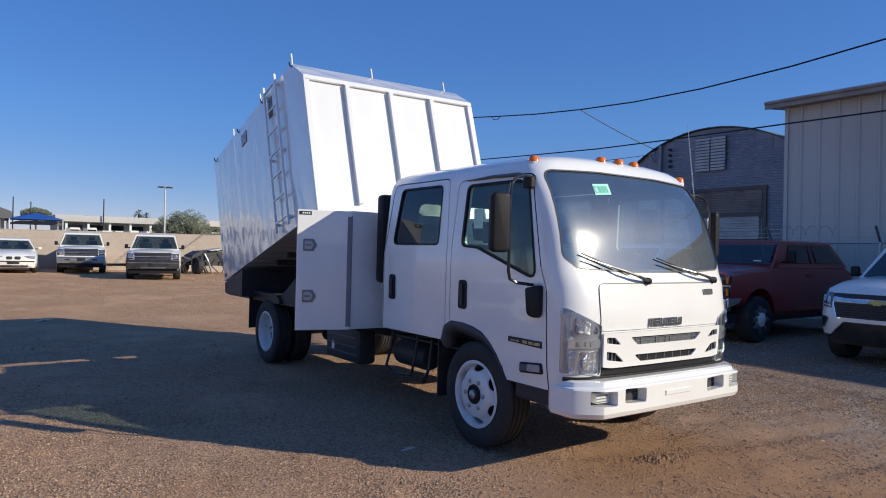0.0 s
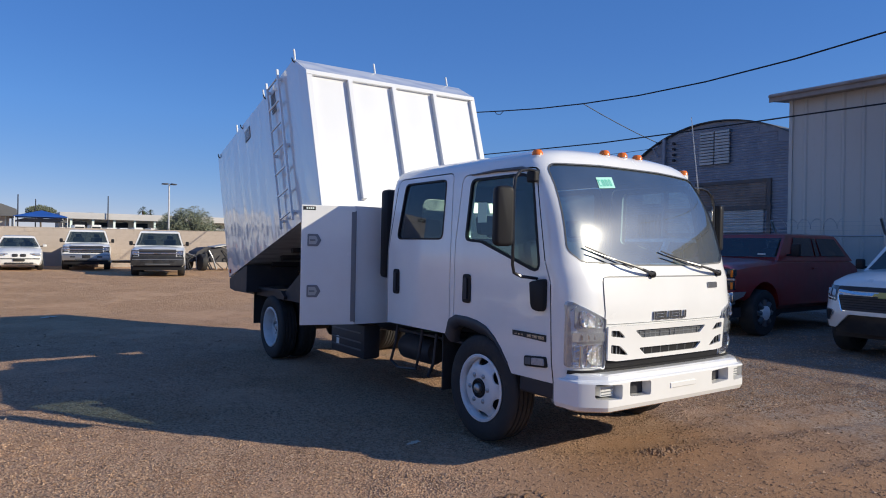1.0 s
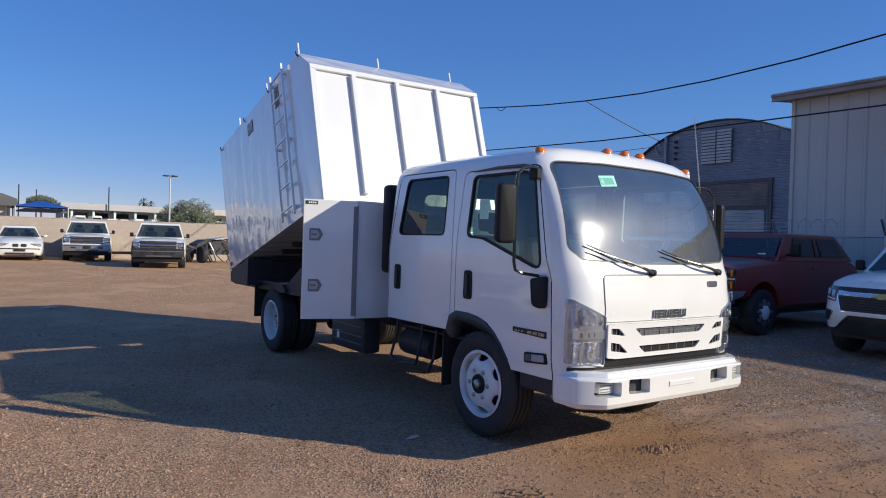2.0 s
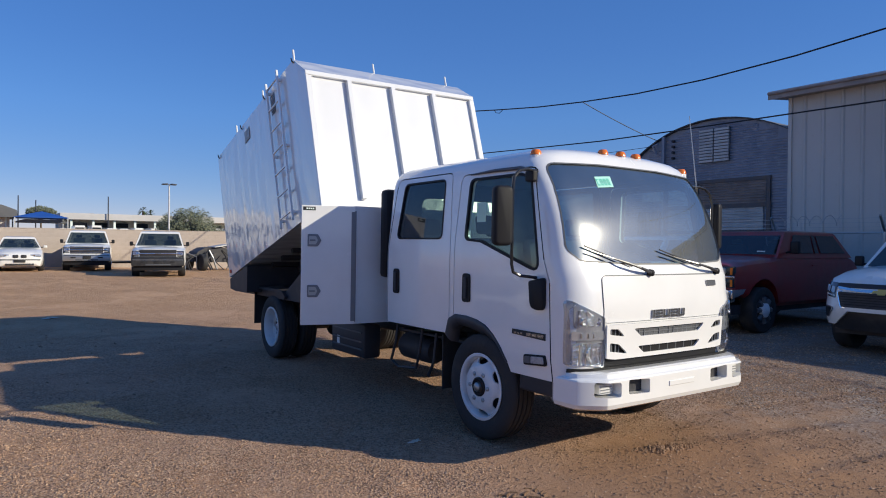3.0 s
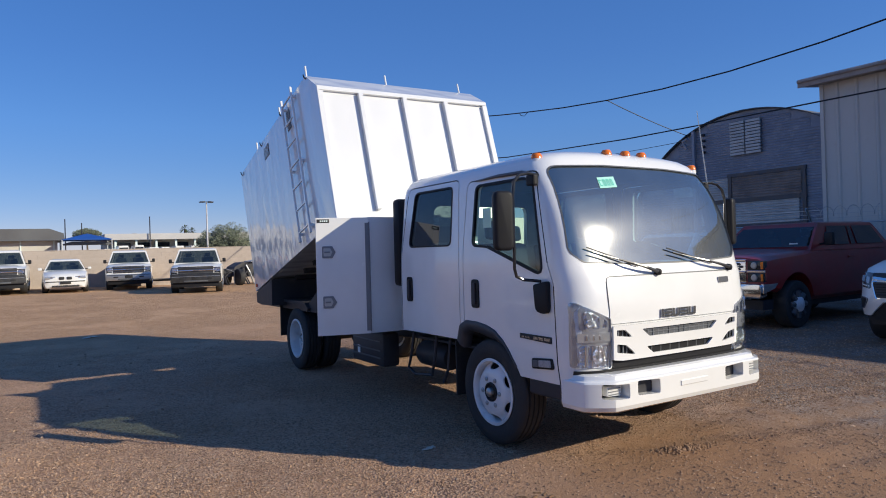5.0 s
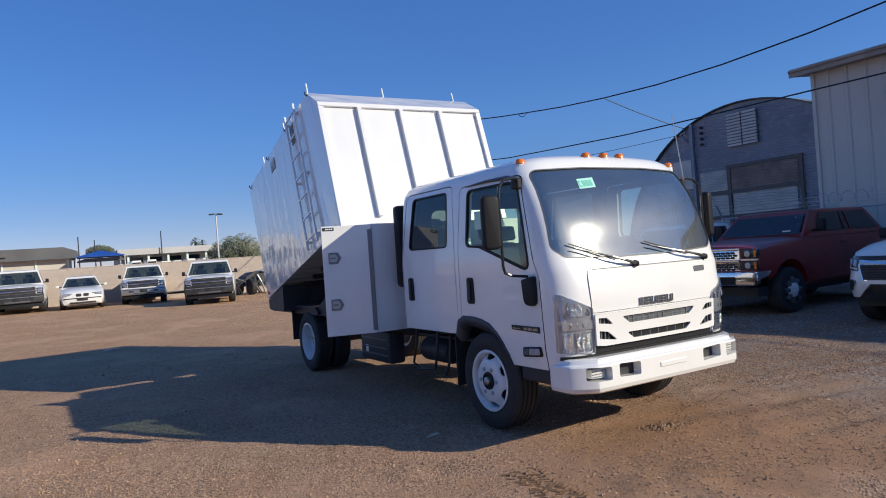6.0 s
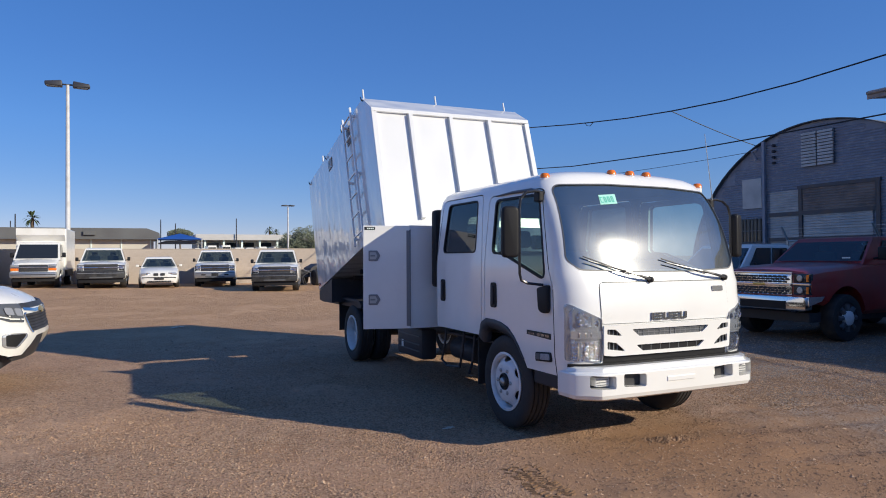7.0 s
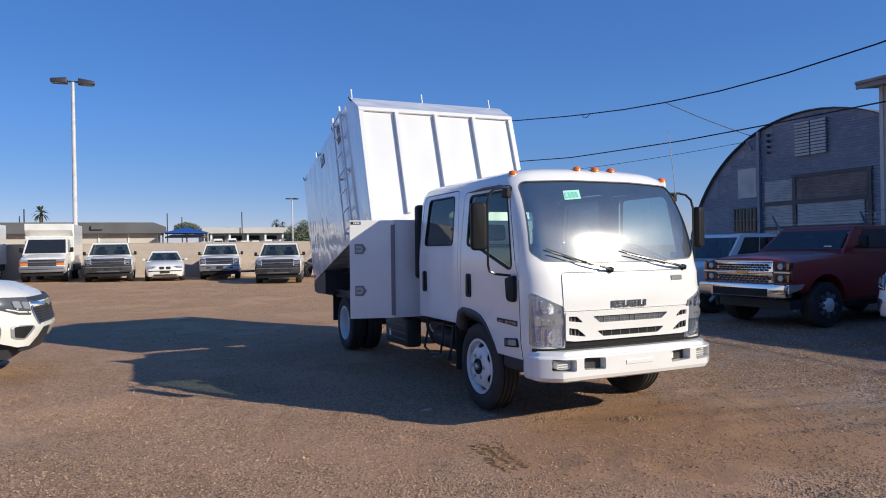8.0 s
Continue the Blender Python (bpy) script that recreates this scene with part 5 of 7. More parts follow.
part("right_tank", bx(0.50, 0.93, 1.7, 2.9, 0.33, 0.70, 0.04), DARK, truck, smooth=True)

# intake snorkel behind the cab
part("snorkel", bx(-0.965, -0.80, 1.56, 1.70, 1.22, 2.10, 0.04), BLACK, truck, smooth=True)

# tool box across the frame, with its near door swung open
TBF = 1.83
tb = part("tool_box", boolean(bx(-1.165, 1.165, TBF, 2.42, 0.745, 1.93), bx(-1.3, -0.60, TBF + 0.03, 2.39, 0.78, 1.90), "DIFFERENCE"), WHITE, truck, "white steel tool box behind the cab")
for z in (1.15, 1.52):
    part("shelf", bx(-1.14, -0.61, TBF + 0.03, 2.38, z, z + 0.006), ALU, tb)
door_m = pose(-1.168, TBF - 0.004, 0, 0, 0, 180 - math.degrees(math.atan2(0.155, 0.51)))
b = bx(0.0, 0.535, -0.012, 0.012, 0.745, 1.925, 0.004)
td = part("tool_box_door", b, WHITE, tb, "open white tool box door")
td.matrix_basis = door_m
SD = 1
b = bx(0.004, 0.042, SD * 0.012, SD * 0.017, 0.775, 1.87)
part("piano_hinge", b, HINGE, td)
part("hinge_barrel", tube([(0.0, 0.016, 0.77), (0.0, 0.016, 1.88)], 0.007, 8), HINGE, td)
for z in (1.58, 1.08):
    pts = rounded([(0.375, z - 0.06), (0.475, z - 0.06), (0.475, z + 0.06), (0.375, z + 0.06), (0.340, z)], 0.012, 3)
    la = part("paddle_latch", prism(pts, "y", 0.012, 0.022, bevel=0.004), HINGE, td, "recessed steel paddle latch")
    part("paddle", prism(rounded([(0.395, z - 0.04), (0.462, z - 0.04), (0.462, z + 0.04), (0.395, z + 0.04), (0.375, z)], 0.01, 3), "y", 0.022, 0.0235), STEEL, la)
    part("paddle_lip", bx(0.40, 0.455, 0.0236, 0.032, z - 0.008, z + 0.008, 0.002), HINGE, la)
part("maker_tag", bx(0.40, 0.52, 0.012, 0.015, 1.875, 1.91), INK, td)
for k in range(4):
    part("tag_bar", bx(0.415 + 0.02 * k, 0.43 + 0.02 * k, 0.015, 0.0165, 1.885, 1.90), STICKW, td)
part("door_liner", bx(0.03, 0.505, -0.016, -0.012, 0.78, 1.89), BODY, td)

# ---- raised chip body ----
# Body space: u back along the floor (y), up (z) square to it; tipped about x.
TIP = 16.1
body = part("chip_body", bmesh.new(), BODY, truck, "white steel chip body tipped up")
body.matrix_basis = pose(0, 2.547, 1.968, -TIP, -0.7)
BL, BH, BT, BWD = 3.36, 1.652, 1.93, 1.215
side_prof = [(0.0, 0.0), (0.0, BH), (0.285, BT), (BL + 0.03, BT), (BL - 0.03, 0.0)]
WALLS = []
for s in (-1, 1):
    bm = prism(side_prof, "x", min(s * BWD, s * (BWD - 0.04)), max(s * BWD, s * (BWD - 0.04)), bevel=0.004)
    WALLS.append(part("body_side", bm, BODY, body, "glossy white side panel"))
part("body_front", bx(-BWD + 0.04, BWD - 0.04, 0.035, 0.06, 0.0, BH), BODY, body)
part("body_floor", bx(-BWD + 0.04, BWD - 0.04, 0.06, BL - 0.04, 0.0, 0.05), BODY, body)
part("body_roof", bx(-BWD + 0.04, BWD - 0.04, 0.285, BL, BT - 0.035, BT), BODY, body)
bm = prism([(0.0, BH - 0.01), (0.0, BH + 0.0), (0.285, BT), (0.30, BT - 0.03), (0.04, BH - 0.03)], "x", -BWD + 0.04, BWD - 0.04)
part("roof_chamfer", bm, BODY, body)
part("body_tailgate", bx(-BWD + 0.04, BWD - 0.04, BL - 0.05, BL - 0.02, 0.05, BT - 0.035), BODY, body)
# front frame: top rail and posts that stand proud of the sheet
part("front_rail", bx(-BWD + 0.003, BWD - 0.003, -0.006, 0.0345, BH - 0.055, BH - 0.004, 0.004), BODY, body)
part("corner_post", bx(-BWD + 0.003, -BWD + 0.075, -0.006, 0.0345, 0.0, BH - 0.06, 0.004), BODY, body)
part("corner_post", bx(BWD - 0.075, BWD - 0.003, -0.006, 0.0345, 0.0, BH - 0.06, 0.004), BODY, body)
for x in (-0.665, -0.062, 0.545):
    part("front_rib", bx(x - 0.03, x + 0.03, -0.025, 0.035, 0.11, BH - 0.06, 0.006), BODY, body)
# roof pins and side hooks
for x, y in ((-1.17, 0.34), (-0.08, 0.34), (1.06, 0.34), (-1.17, 1.42), (-1.17, 2.55), (1.17, 1.42), (1.17, 2.55)):
    part("roof_pin", lathe([(BT - 0.01, 0.012), (BT + 0.165, 0.013), (BT + 0.17, 0.008)], 10, "z", centre=(x, y, 0)), STEELW, body)
for y in (0.27, 1.25, 2.2, 3.3):
    part("tarp_hook", tube([(-BWD + 0.01, y, BT - 0.06), (-BWD - 0.02, y, BT - 0.03), (-BWD - 0.02, y + 0.01, BT + 0.01)], 0.008, 6), BLACK, body)
# louvred vents
for y, z, w, h in ((1.005, 1.70, 0.135, 0.26), (2.02, 1.715, 0.20, 0.17)):
    ve = part("vent", bx(-BWD - 0.006, -BWD - 0.001, y - w / 2, y + w / 2, z - h / 2, z + h / 2), DARK, body, "louvred side vent")
    n = 9
    for k in range(n):
        zz = z - h / 2 + h * (k + 0.5) / n
        part("louvre", bx(-BWD - 0.010, -BWD - 0.006, y - w / 2, y + w / 2, zz - 0.003, zz + 0.004), BODY, ve)
# ladder bolted to the side
lad = part("ladder", bmesh.new(), BODY, body, "white welded access ladder")
LX = -BWD - 0.05
for y in (0.68, 1.06):
    part("ladder_rail", bx(LX - 0.014, LX + 0.014, y - 0.016, y + 0.016, 0.06, BT + 0.06, 0.004), BODY, lad)
    for z in (0.16, 1.0, 1.86):
        part("standoff", bx(LX, -BWD, y - 0.012, y + 0.012, z - 0.015, z + 0.015), BODY, lad)
for k in range(7):
    z = 0.18 + k * 0.285
    part("rung", bx(LX - 0.010, LX + 0.010, 0.695, 1.045, z - 0.010, z + 0.010, 0.003), BODY, lad)
# black under-structure
for s in (-1, 1):
    part("long_sill", bx(s * 0.43 - 0.05, s * 0.43 + 0.05, 0.70, BL + 0.15, -0.13, 0.0), DARK, body)
for k in range(9):
    y = 0.2 + k * 0.38
    part("floor_joist", bx(-BWD + 0.34, BWD - 0.34, y - 0.03, y + 0.03, -0.06, 0.0), DARK, body)
part("side_lamp", lathe([(-0.012, 0.028), (0.0, 0.028)], 14, "x", centre=(-BWD, BL - 0.12, 0.07)), REDLENS, body)
# fixed sub-frame: side plates added as a dark backdrop under the body, hoist and rear cross bar
for s in (-1, 1):
    pts = [(2.44, 0.82), (2.44, 1.92), (2.60, 1.88), (5.60, 0.98), (5.95, 0.90), (5.95, 0.80)] if s > 0 else [(2.44, 0.82), (2.44, 1.84), (2.62, 1.72), (4.10, 0.90), (5.95, 0.88), (5.95, 0.80)]
    bm = prism(pts, "x", s * 0.98 - 0.015, s * 0.98 + 0.015)
    part("hoist_skirt", bm, DARK, truck)
part("hoist_ram", tube([(0, 3.2, 0.75), (0, 3.9, 1.45)], [0.09, 0.06], 12), DARK, truck, smooth=True)
# unseen head and cylinder, added where they interrupt the sun slit on the ground
part("hoist_head", bx(-0.22, 0.11, 2.47, 2.535, 1.78, 2.0, 0.012), DARK, truck)
part("hoist_cylinder", tube([(-0.055, 2.50, 0.80), (-0.055, 2.50, 1.80)], [0.085, 0.06], 12), DARK, truck, smooth=True)
part("rear_apron", prism([(5.70, 1.01), (5.68, 0.87), (5.45, 0.845), (4.95, 0.86), (4.95, 1.23)], "x", -1.21, 1.21), DARK, truck)
for s in (-1, 1):
    part("rear_fender", prism([(4.02, 0.82), (4.15, 0.90), (5.05, 0.90), (5.16, 0.82), (5.16, 0.86), (5.06, 0.94), (4.14, 0.94), (4.0, 0.86)], "x", min(s * 0.52, s * 1.04), max(s * 0.52, s * 1.04)), DARK, truck)

# ---- parked vehicles ----
# Vehicle space: nose at y = 0 looking to -y, tail at +y, ground at z = 0.
def section(w, z0, z1, tuck=0.06, crown=0.03, k=1.0):
    """Half section from the sill to the middle of the top, mirrored."""
    h = [(w * 0.90, z0), (w - tuck * 0.3, z0 + 0.08), (w, z0 + (z1 - z0) * 0.45), (w - 0.01, z1 - 0.18 * k), (w - tuck * 0.6, z1 - 0.07 * k), (w - tuck - 0.07, z1 - 0.015), (w * 0.55, z1 + crown * 0.6), (0.0, z1 + crown)]
    return h


def body_loft(stations):
    secs = []
    for y, w, z0, z1, tuck, crown in stations:
        h = section(w, z0, z1, tuck, crown)
        secs.append([(x, y, z) for x, z in h] + [(-x, y, z) for x, z in h[-2::-1]])
    bm = bmesh.new()
    vs = [[bm.verts.new(p) for p in s] for s in secs]
    n = len(vs[0])
    for a, b in zip(vs, vs[1:]):
        for i in range(n - 1):
            bm.faces.new((a[i], a[i + 1], b[i + 1], b[i]))
        bm.faces.new((a[n - 1], a[0], b[0], b[n - 1]))
    bm.faces.new(vs[0])
    bm.faces.new(vs[-1][::-1])
    bmesh.ops.recalc_face_normals(bm, faces=bm.faces[:])
    return bm


def car_tyre(r, w, parent, x, y, s, rim_mat, spokes=5, hub=0.0, cap=None):
    wh = new("wheel")
    wh.parent = parent
    wh.matrix_basis = pose(x, y, r, 0, 0, 0 if s > 0 else 180)
    rim = r * 0.62
    prof = [(-w * 0.42, rim), (-w / 2, rim + 0.02), (-w * 0.52, (rim + r) / 2), (-w / 2, r - 0.02), (-w * 0.38, r), (w * 0.38, r), (w / 2, r - 0.02), (w * 0.52, (rim + r) / 2), (w / 2, rim + 0.02), (w * 0.42, rim)]
    part("tyre", lathe(prof, 28, "x"), RUBBER, wh, smooth=True)
    part("rim", lathe([(w * 0.40, rim * 1.02), (w * 0.46, rim), (w * 0.44, rim * 0.9), (w * 0.25, rim * 0.86), (w * 0.25, 0.02)], 28, "x"), DARK, wh, smooth=True)
    for k in range(spokes):
        t = 2 * math.pi * k / spokes
        c, d = math.cos(t), math.sin(t)
        part("spoke", tube([(w * 0.40 + hub, 0.03 * c, 0.03 * d), (w * 0.42, rim * 0.92 * c, rim * 0.92 * d)], [rim * (0.26 if spokes < 8 else 0.15), rim * (0.17 if spokes < 8 else 0.20)], 6), rim_mat, wh)
    part("hub_cap", lathe([(w * 0.3, rim * (0.56 if cap else 0.3)), (w * 0.48 + hub * 1.3, rim * (0.50 if cap else 0.27)), (w * 0.5 + hub * (2.2 if cap else 1), rim * 0.2), (w * 0.5 + hub * (2.4 if cap else 1), 0.01)], 14, "x"), cap or rim_mat, wh, smooth=True)
    return wh


def glass_quad(name, pts, material, parent):
    bm = bmesh.new()
    bm.faces.new([bm.verts.new(p) for p in pts])
    bmesh.ops.recalc_face_normals(bm, faces=bm.faces[:])
    return part(name, bm, material, parent)


def cabin(v, paint, y0, y1, yr0, yr1, zb, zr, wb, wr, splits, tint=None, pillar=0.045):
    """Greenhouse: y0, y1 at the belt, yr0, yr1 at the roof; side glass split at the given belt fractions."""
    tint = tint or CARGLASS

    def pt(u, t, s):
        yb, yr = y0 + (y1 - y0) * u, yr0 + (yr1 - yr0) * u
        return (s * (wb + (wr - wb) * t), yb + (yr - yb) * t, zb + (zr - zb) * t)

    base = [(wb, y0, zb - 0.05), (wb, y1, zb - 0.05), (-wb, y1, zb - 0.05), (-wb, y0, zb - 0.05)]
    mid = [(wr, yr0, zr - 0.06), (wr, yr1, zr - 0.06), (-wr, yr1, zr - 0.06), (-wr, yr0, zr - 0.06)]
    r2 = [(wr - 0.03, yr0 + 0.05, zr - 0.015), (wr - 0.03, yr1 - 0.04, zr - 0.015), (-wr + 0.03, yr1 - 0.04, zr - 0.015), (-wr + 0.03, yr0 + 0.05, zr - 0.015)]
    r3 = [(wr - 0.14, yr0 + 0.22, zr + 0.012), (wr - 0.14, yr1 - 0.15, zr + 0.012), (-wr + 0.14, yr1 - 0.15, zr + 0.012), (-wr + 0.14, yr0 + 0.22, zr + 0.012)]
    shell = rings([base, mid, r2, r3])
    if tint is CARGLASS:
        # hollow from the windshield through to the rear window, with seats inside
        lo = [(wb - 0.07, y0 - 0.3, zb + 0.02), (wb - 0.07, y1 + 0.3, zb + 0.02), (-wb + 0.07, y1 + 0.3, zb + 0.02), (-wb + 0.07, y0 - 0.3, zb + 0.02)]
        hi = [(wr - 0.05, yr0 - 0.3, zr - 0.085), (wr - 0.05, yr1 + 0.3, zr - 0.085), (-wr + 0.05, yr1 + 0.3, zr - 0.085), (-wr + 0.05, yr0 - 0.3, zr - 0.085)]
        shell = boolean(shell, rings([lo, hi]), "DIFFERENCE")
        ys = yr0 + 0.30
        for s in (-1, 1):
            part("seat", bx(s * wr * 0.5 - 0.23, s * wr * 0.5 + 0.23, ys, ys + 0.12, zb - 0.02, zb + (zr - zb) * 0.42, 0.05), SEAT, v, smooth=True)
            part("headrest", bx(s * wr * 0.5 - 0.12, s * wr * 0.5 + 0.12, ys + 0.02, ys + 0.10, zb + (zr - zb) * 0.44, zb + (zr - zb) * 0.68, 0.03), SEAT, v, smooth=True)
        part("dashboard", bx(-wb + 0.09, wb - 0.09, y0 + 0.12, y0 + 0.42, zb - 0.03, zb + 0.035, 0.02), TRIM, v)
    roof = part("cabin", shell, paint, v, smooth=True, angle=25)
    e = 0.006

    def on_front(x, t, y_a, y_b, sign):
        z = zb + (zr - 0.06 - zb) * t
        return (x, y_a + (y_b - y_a) * t + sign * e, z)

    for nm, ya, yb, sg in (("windshield", y0, yr0, -1), ("rear_window", y1, yr1, 1)):
        a, b = 0.06, 0.94
        g = [on_front(-(wb - 0.09), a, ya, yb, sg), on_front(wb - 0.09, a, ya, yb, sg), on_front(wr - 0.07, b, ya, yb, sg), on_front(-(wr - 0.07), b, ya, yb, sg)]
        glass_quad(nm, g, tint, v)
    for s in (-1, 1):
        for a, b in zip(splits, splits[1:]):
            a2, b2 = a + 0.012, b - 0.012
            q = []
            for u, t in ((a2, 0.10), (b2, 0.10), (b2, 0.90), (a2, 0.90)):
                x, yy_, zz = pt(u, t, s)
                q.append((x + s * e, yy_, zz - 0.03 * t))
            glass_quad("side_window", q, DKGLASS, v)
    return roof


def slab(v, name, x0, x1, y, z0, z1, depth, material, r=0.015, label=""):
    """A rounded plate on the nose, facing -y."""
    b = prism(rounded([(x0, z0), (x1, z0), (x1, z1), (x0, z1)], r, 3), "y", y - depth, y + 0.06, bevel=min(0.008, depth * 0.4))
    return part(name, b, material, v, label, smooth=True, angle=35)


def mirror(v, s, w, y, z, material, sx=0.13, sz=0.17):
    b = bx(min(s * (w + 0.05), s * (w + 0.05 + sx)), max(s * (w + 0.05), s * (w + 0.05 + sx)), y - 0.05, y + 0.06, z, z + sz, 0.03)
    mi = part("door_mirror", b, material, v, smooth=True)
    part("mirror_arm", tube([(s * (w - 0.05), y + 0.02, z + 0.02), (s * (w + 0.08), y, z + 0.04)], 0.02, 6), BLACK, mi)


def pickup(m, label, paint=CARW, L=5.7, W=1.0, H=1.88, hood=1.14, belt=1.22, bed=True, chromeface=True, grp="parked pickups", style=0):
    v = thing("pickup_truck", label, "pickup truck", m, grp)
    st = [(0.02, W * 0.86, 0.50, hood - 0.16, 0.10, 0.02), (0.05, W * 0.94, 0.42, hood - 0.06, 0.10, 0.03), (0.25, W * 0.985, 0.38, hood - 0.02, 0.09, 0.04), (0.8, W, 0.38, hood + 0.02, 0.08, 0.045), (1.35, W, 0.38, hood + 0.05, 0.07, 0.04), (1.5, W, 0.38, belt, 0.05, 0.0)]
    rear_cab = 3.55 if bed else L - 0.4
    st += [(rear_cab, W, 0.38, belt + 0.02, 0.05, 0.0)]
    if bed:
        st += [(rear_cab + 0.06, W, 0.40, belt - 0.02, 0.04, -0.02), (L - 0.15, W, 0.45, belt - 0.02, 0.04, -0.02), (L, W * 0.97, 0.5, belt - 0.06, 0.04, -0.02)]
    bm = body_loft(st)
    wb0, wb1 = 1.0, 4.35 if bed else L - 1.2
    for y in (wb0, wb1):
        bm = boolean(bm, lathe([(-1.3, 0.47), (1.3, 0.47)], 22, "x", centre=(0, y, 0.40)), "DIFFERENCE")
    part("body", bm, paint, v, smooth=True, angle=28)
    cabin(v, paint, 1.42, rear_cab - 0.02, 2.05, rear_cab - 0.22, belt + 0.02, H, W * 0.93, W * 0.76, (0.12, 0.5, 0.90))
    gw = W * 0.66
    if style == 0:
        g = slab(v, "grille", -gw, gw, 0.03, 0.76, 1.07, 0.02, DARK)
        for k in range(3):
            part("grille_bar", bx(-gw, gw, -0.012, 0.012, 0.80 + k * 0.105, 0.818 + k * 0.105, 0.006), GREYP if chromeface else CHROME, g)
        for s in (-1, 1):
            hl = slab(v, "headlight", min(s * gw, s * W * 0.93), max(s * gw, s * W * 0.93), 0.06, 0.77, 1.03, 0.03, DARK)
            part("lens", bx(min(s * (gw + 0.03), s * W * 0.90), max(s * (gw + 0.03), s * W * 0.90), 0.015, 0.028, 0.86, 1.0), FACET, hl)
            part("lens", bx(min(s * (gw + 0.03), s * W * 0.90), max(s * (gw + 0.03), s * W * 0.90), 0.015, 0.028, 0.80, 0.85), DKGLASS, hl)
        bu = slab(v, "bumper", -W * 0.95, W * 0.95, 0.02, 0.44, 0.79 if chromeface else 0.72, 0.10, BUMPERG if chromeface else STEEL, 0.05)
        slab(bu, "bumper_lip", -W * 0.45, W * 0.45, -0.075, 0.46, 0.52, 0.012, GREYP)
        slab(bu, "plate", -0.16, 0.16, -0.08, 0.53, 0.66, 0.01, INK)
        part("bumper_groove", bx(-W * 0.9, W * 0.9, -0.086, -0.078, 0.665, 0.685), STEEL if chromeface else DARK, bu)
        for s in (-1, 1):
            slab(bu, "tow_slot", min(s * 0.42, s * 0.62), max(s * 0.42, s * 0.62), -0.078, 0.56, 0.62, 0.008, INK)
        slab(v, "air_dam", -W * 0.88, W * 0.88, 0.06, 0.26, 0.46, 0.04, BLACK)
        slab(v, "centre_bar", -W * 0.80, W * 0.80, 0.005, 0.895, 0.935, 0.02, CHROME, 0.01)
        slab(v, "nose_badge", -0.12, 0.12, -0.018, 0.89, 0.94, 0.012, SILVER)
    for s in (-1, 1):
        mirror(v, s, W * 0.95, 1.72, belt + 0.03, BLACK)
        for y in (wb0, wb1):
            car_tyre(0.40, 0.26, v, s * (W - 0.15), y, s, STEEL)
        part("door_handle", bx(min(s * W, s * (W + 0.02)), max(s * W, s * (W + 0.02)), 2.55, 2.72, belt - 0.22, belt - 0.19, 0.006), paint, v)
    part("underbody", bx(-W * 0.8, W * 0.8, 0.3, L - 0.3, 0.28, 0.45), DARK, v)
    return v


def face_to(x, y, deg, z=None):
    """Pose of a vehicle whose nose is at x, y and which looks along deg (0: -y, 90: +x)."""
    return pose(x, y, gz(x, y) if z is None else z, 0, 0, deg)


p1 = pickup(face_to(1.48, 23.3, -14), "white pickup truck with dark grille and grey bumper", H=1.80, hood=1.12, belt=1.18)
p2 = copy_thing(p1, face_to(-5.22, 27.3, -1))
pickup(face_to(-0.38, 28.3, -8), "older white pickup truck with chrome barred grille", W=0.97, L=5.2, H=1.78, hood=1.12, belt=1.18, chromeface=False)


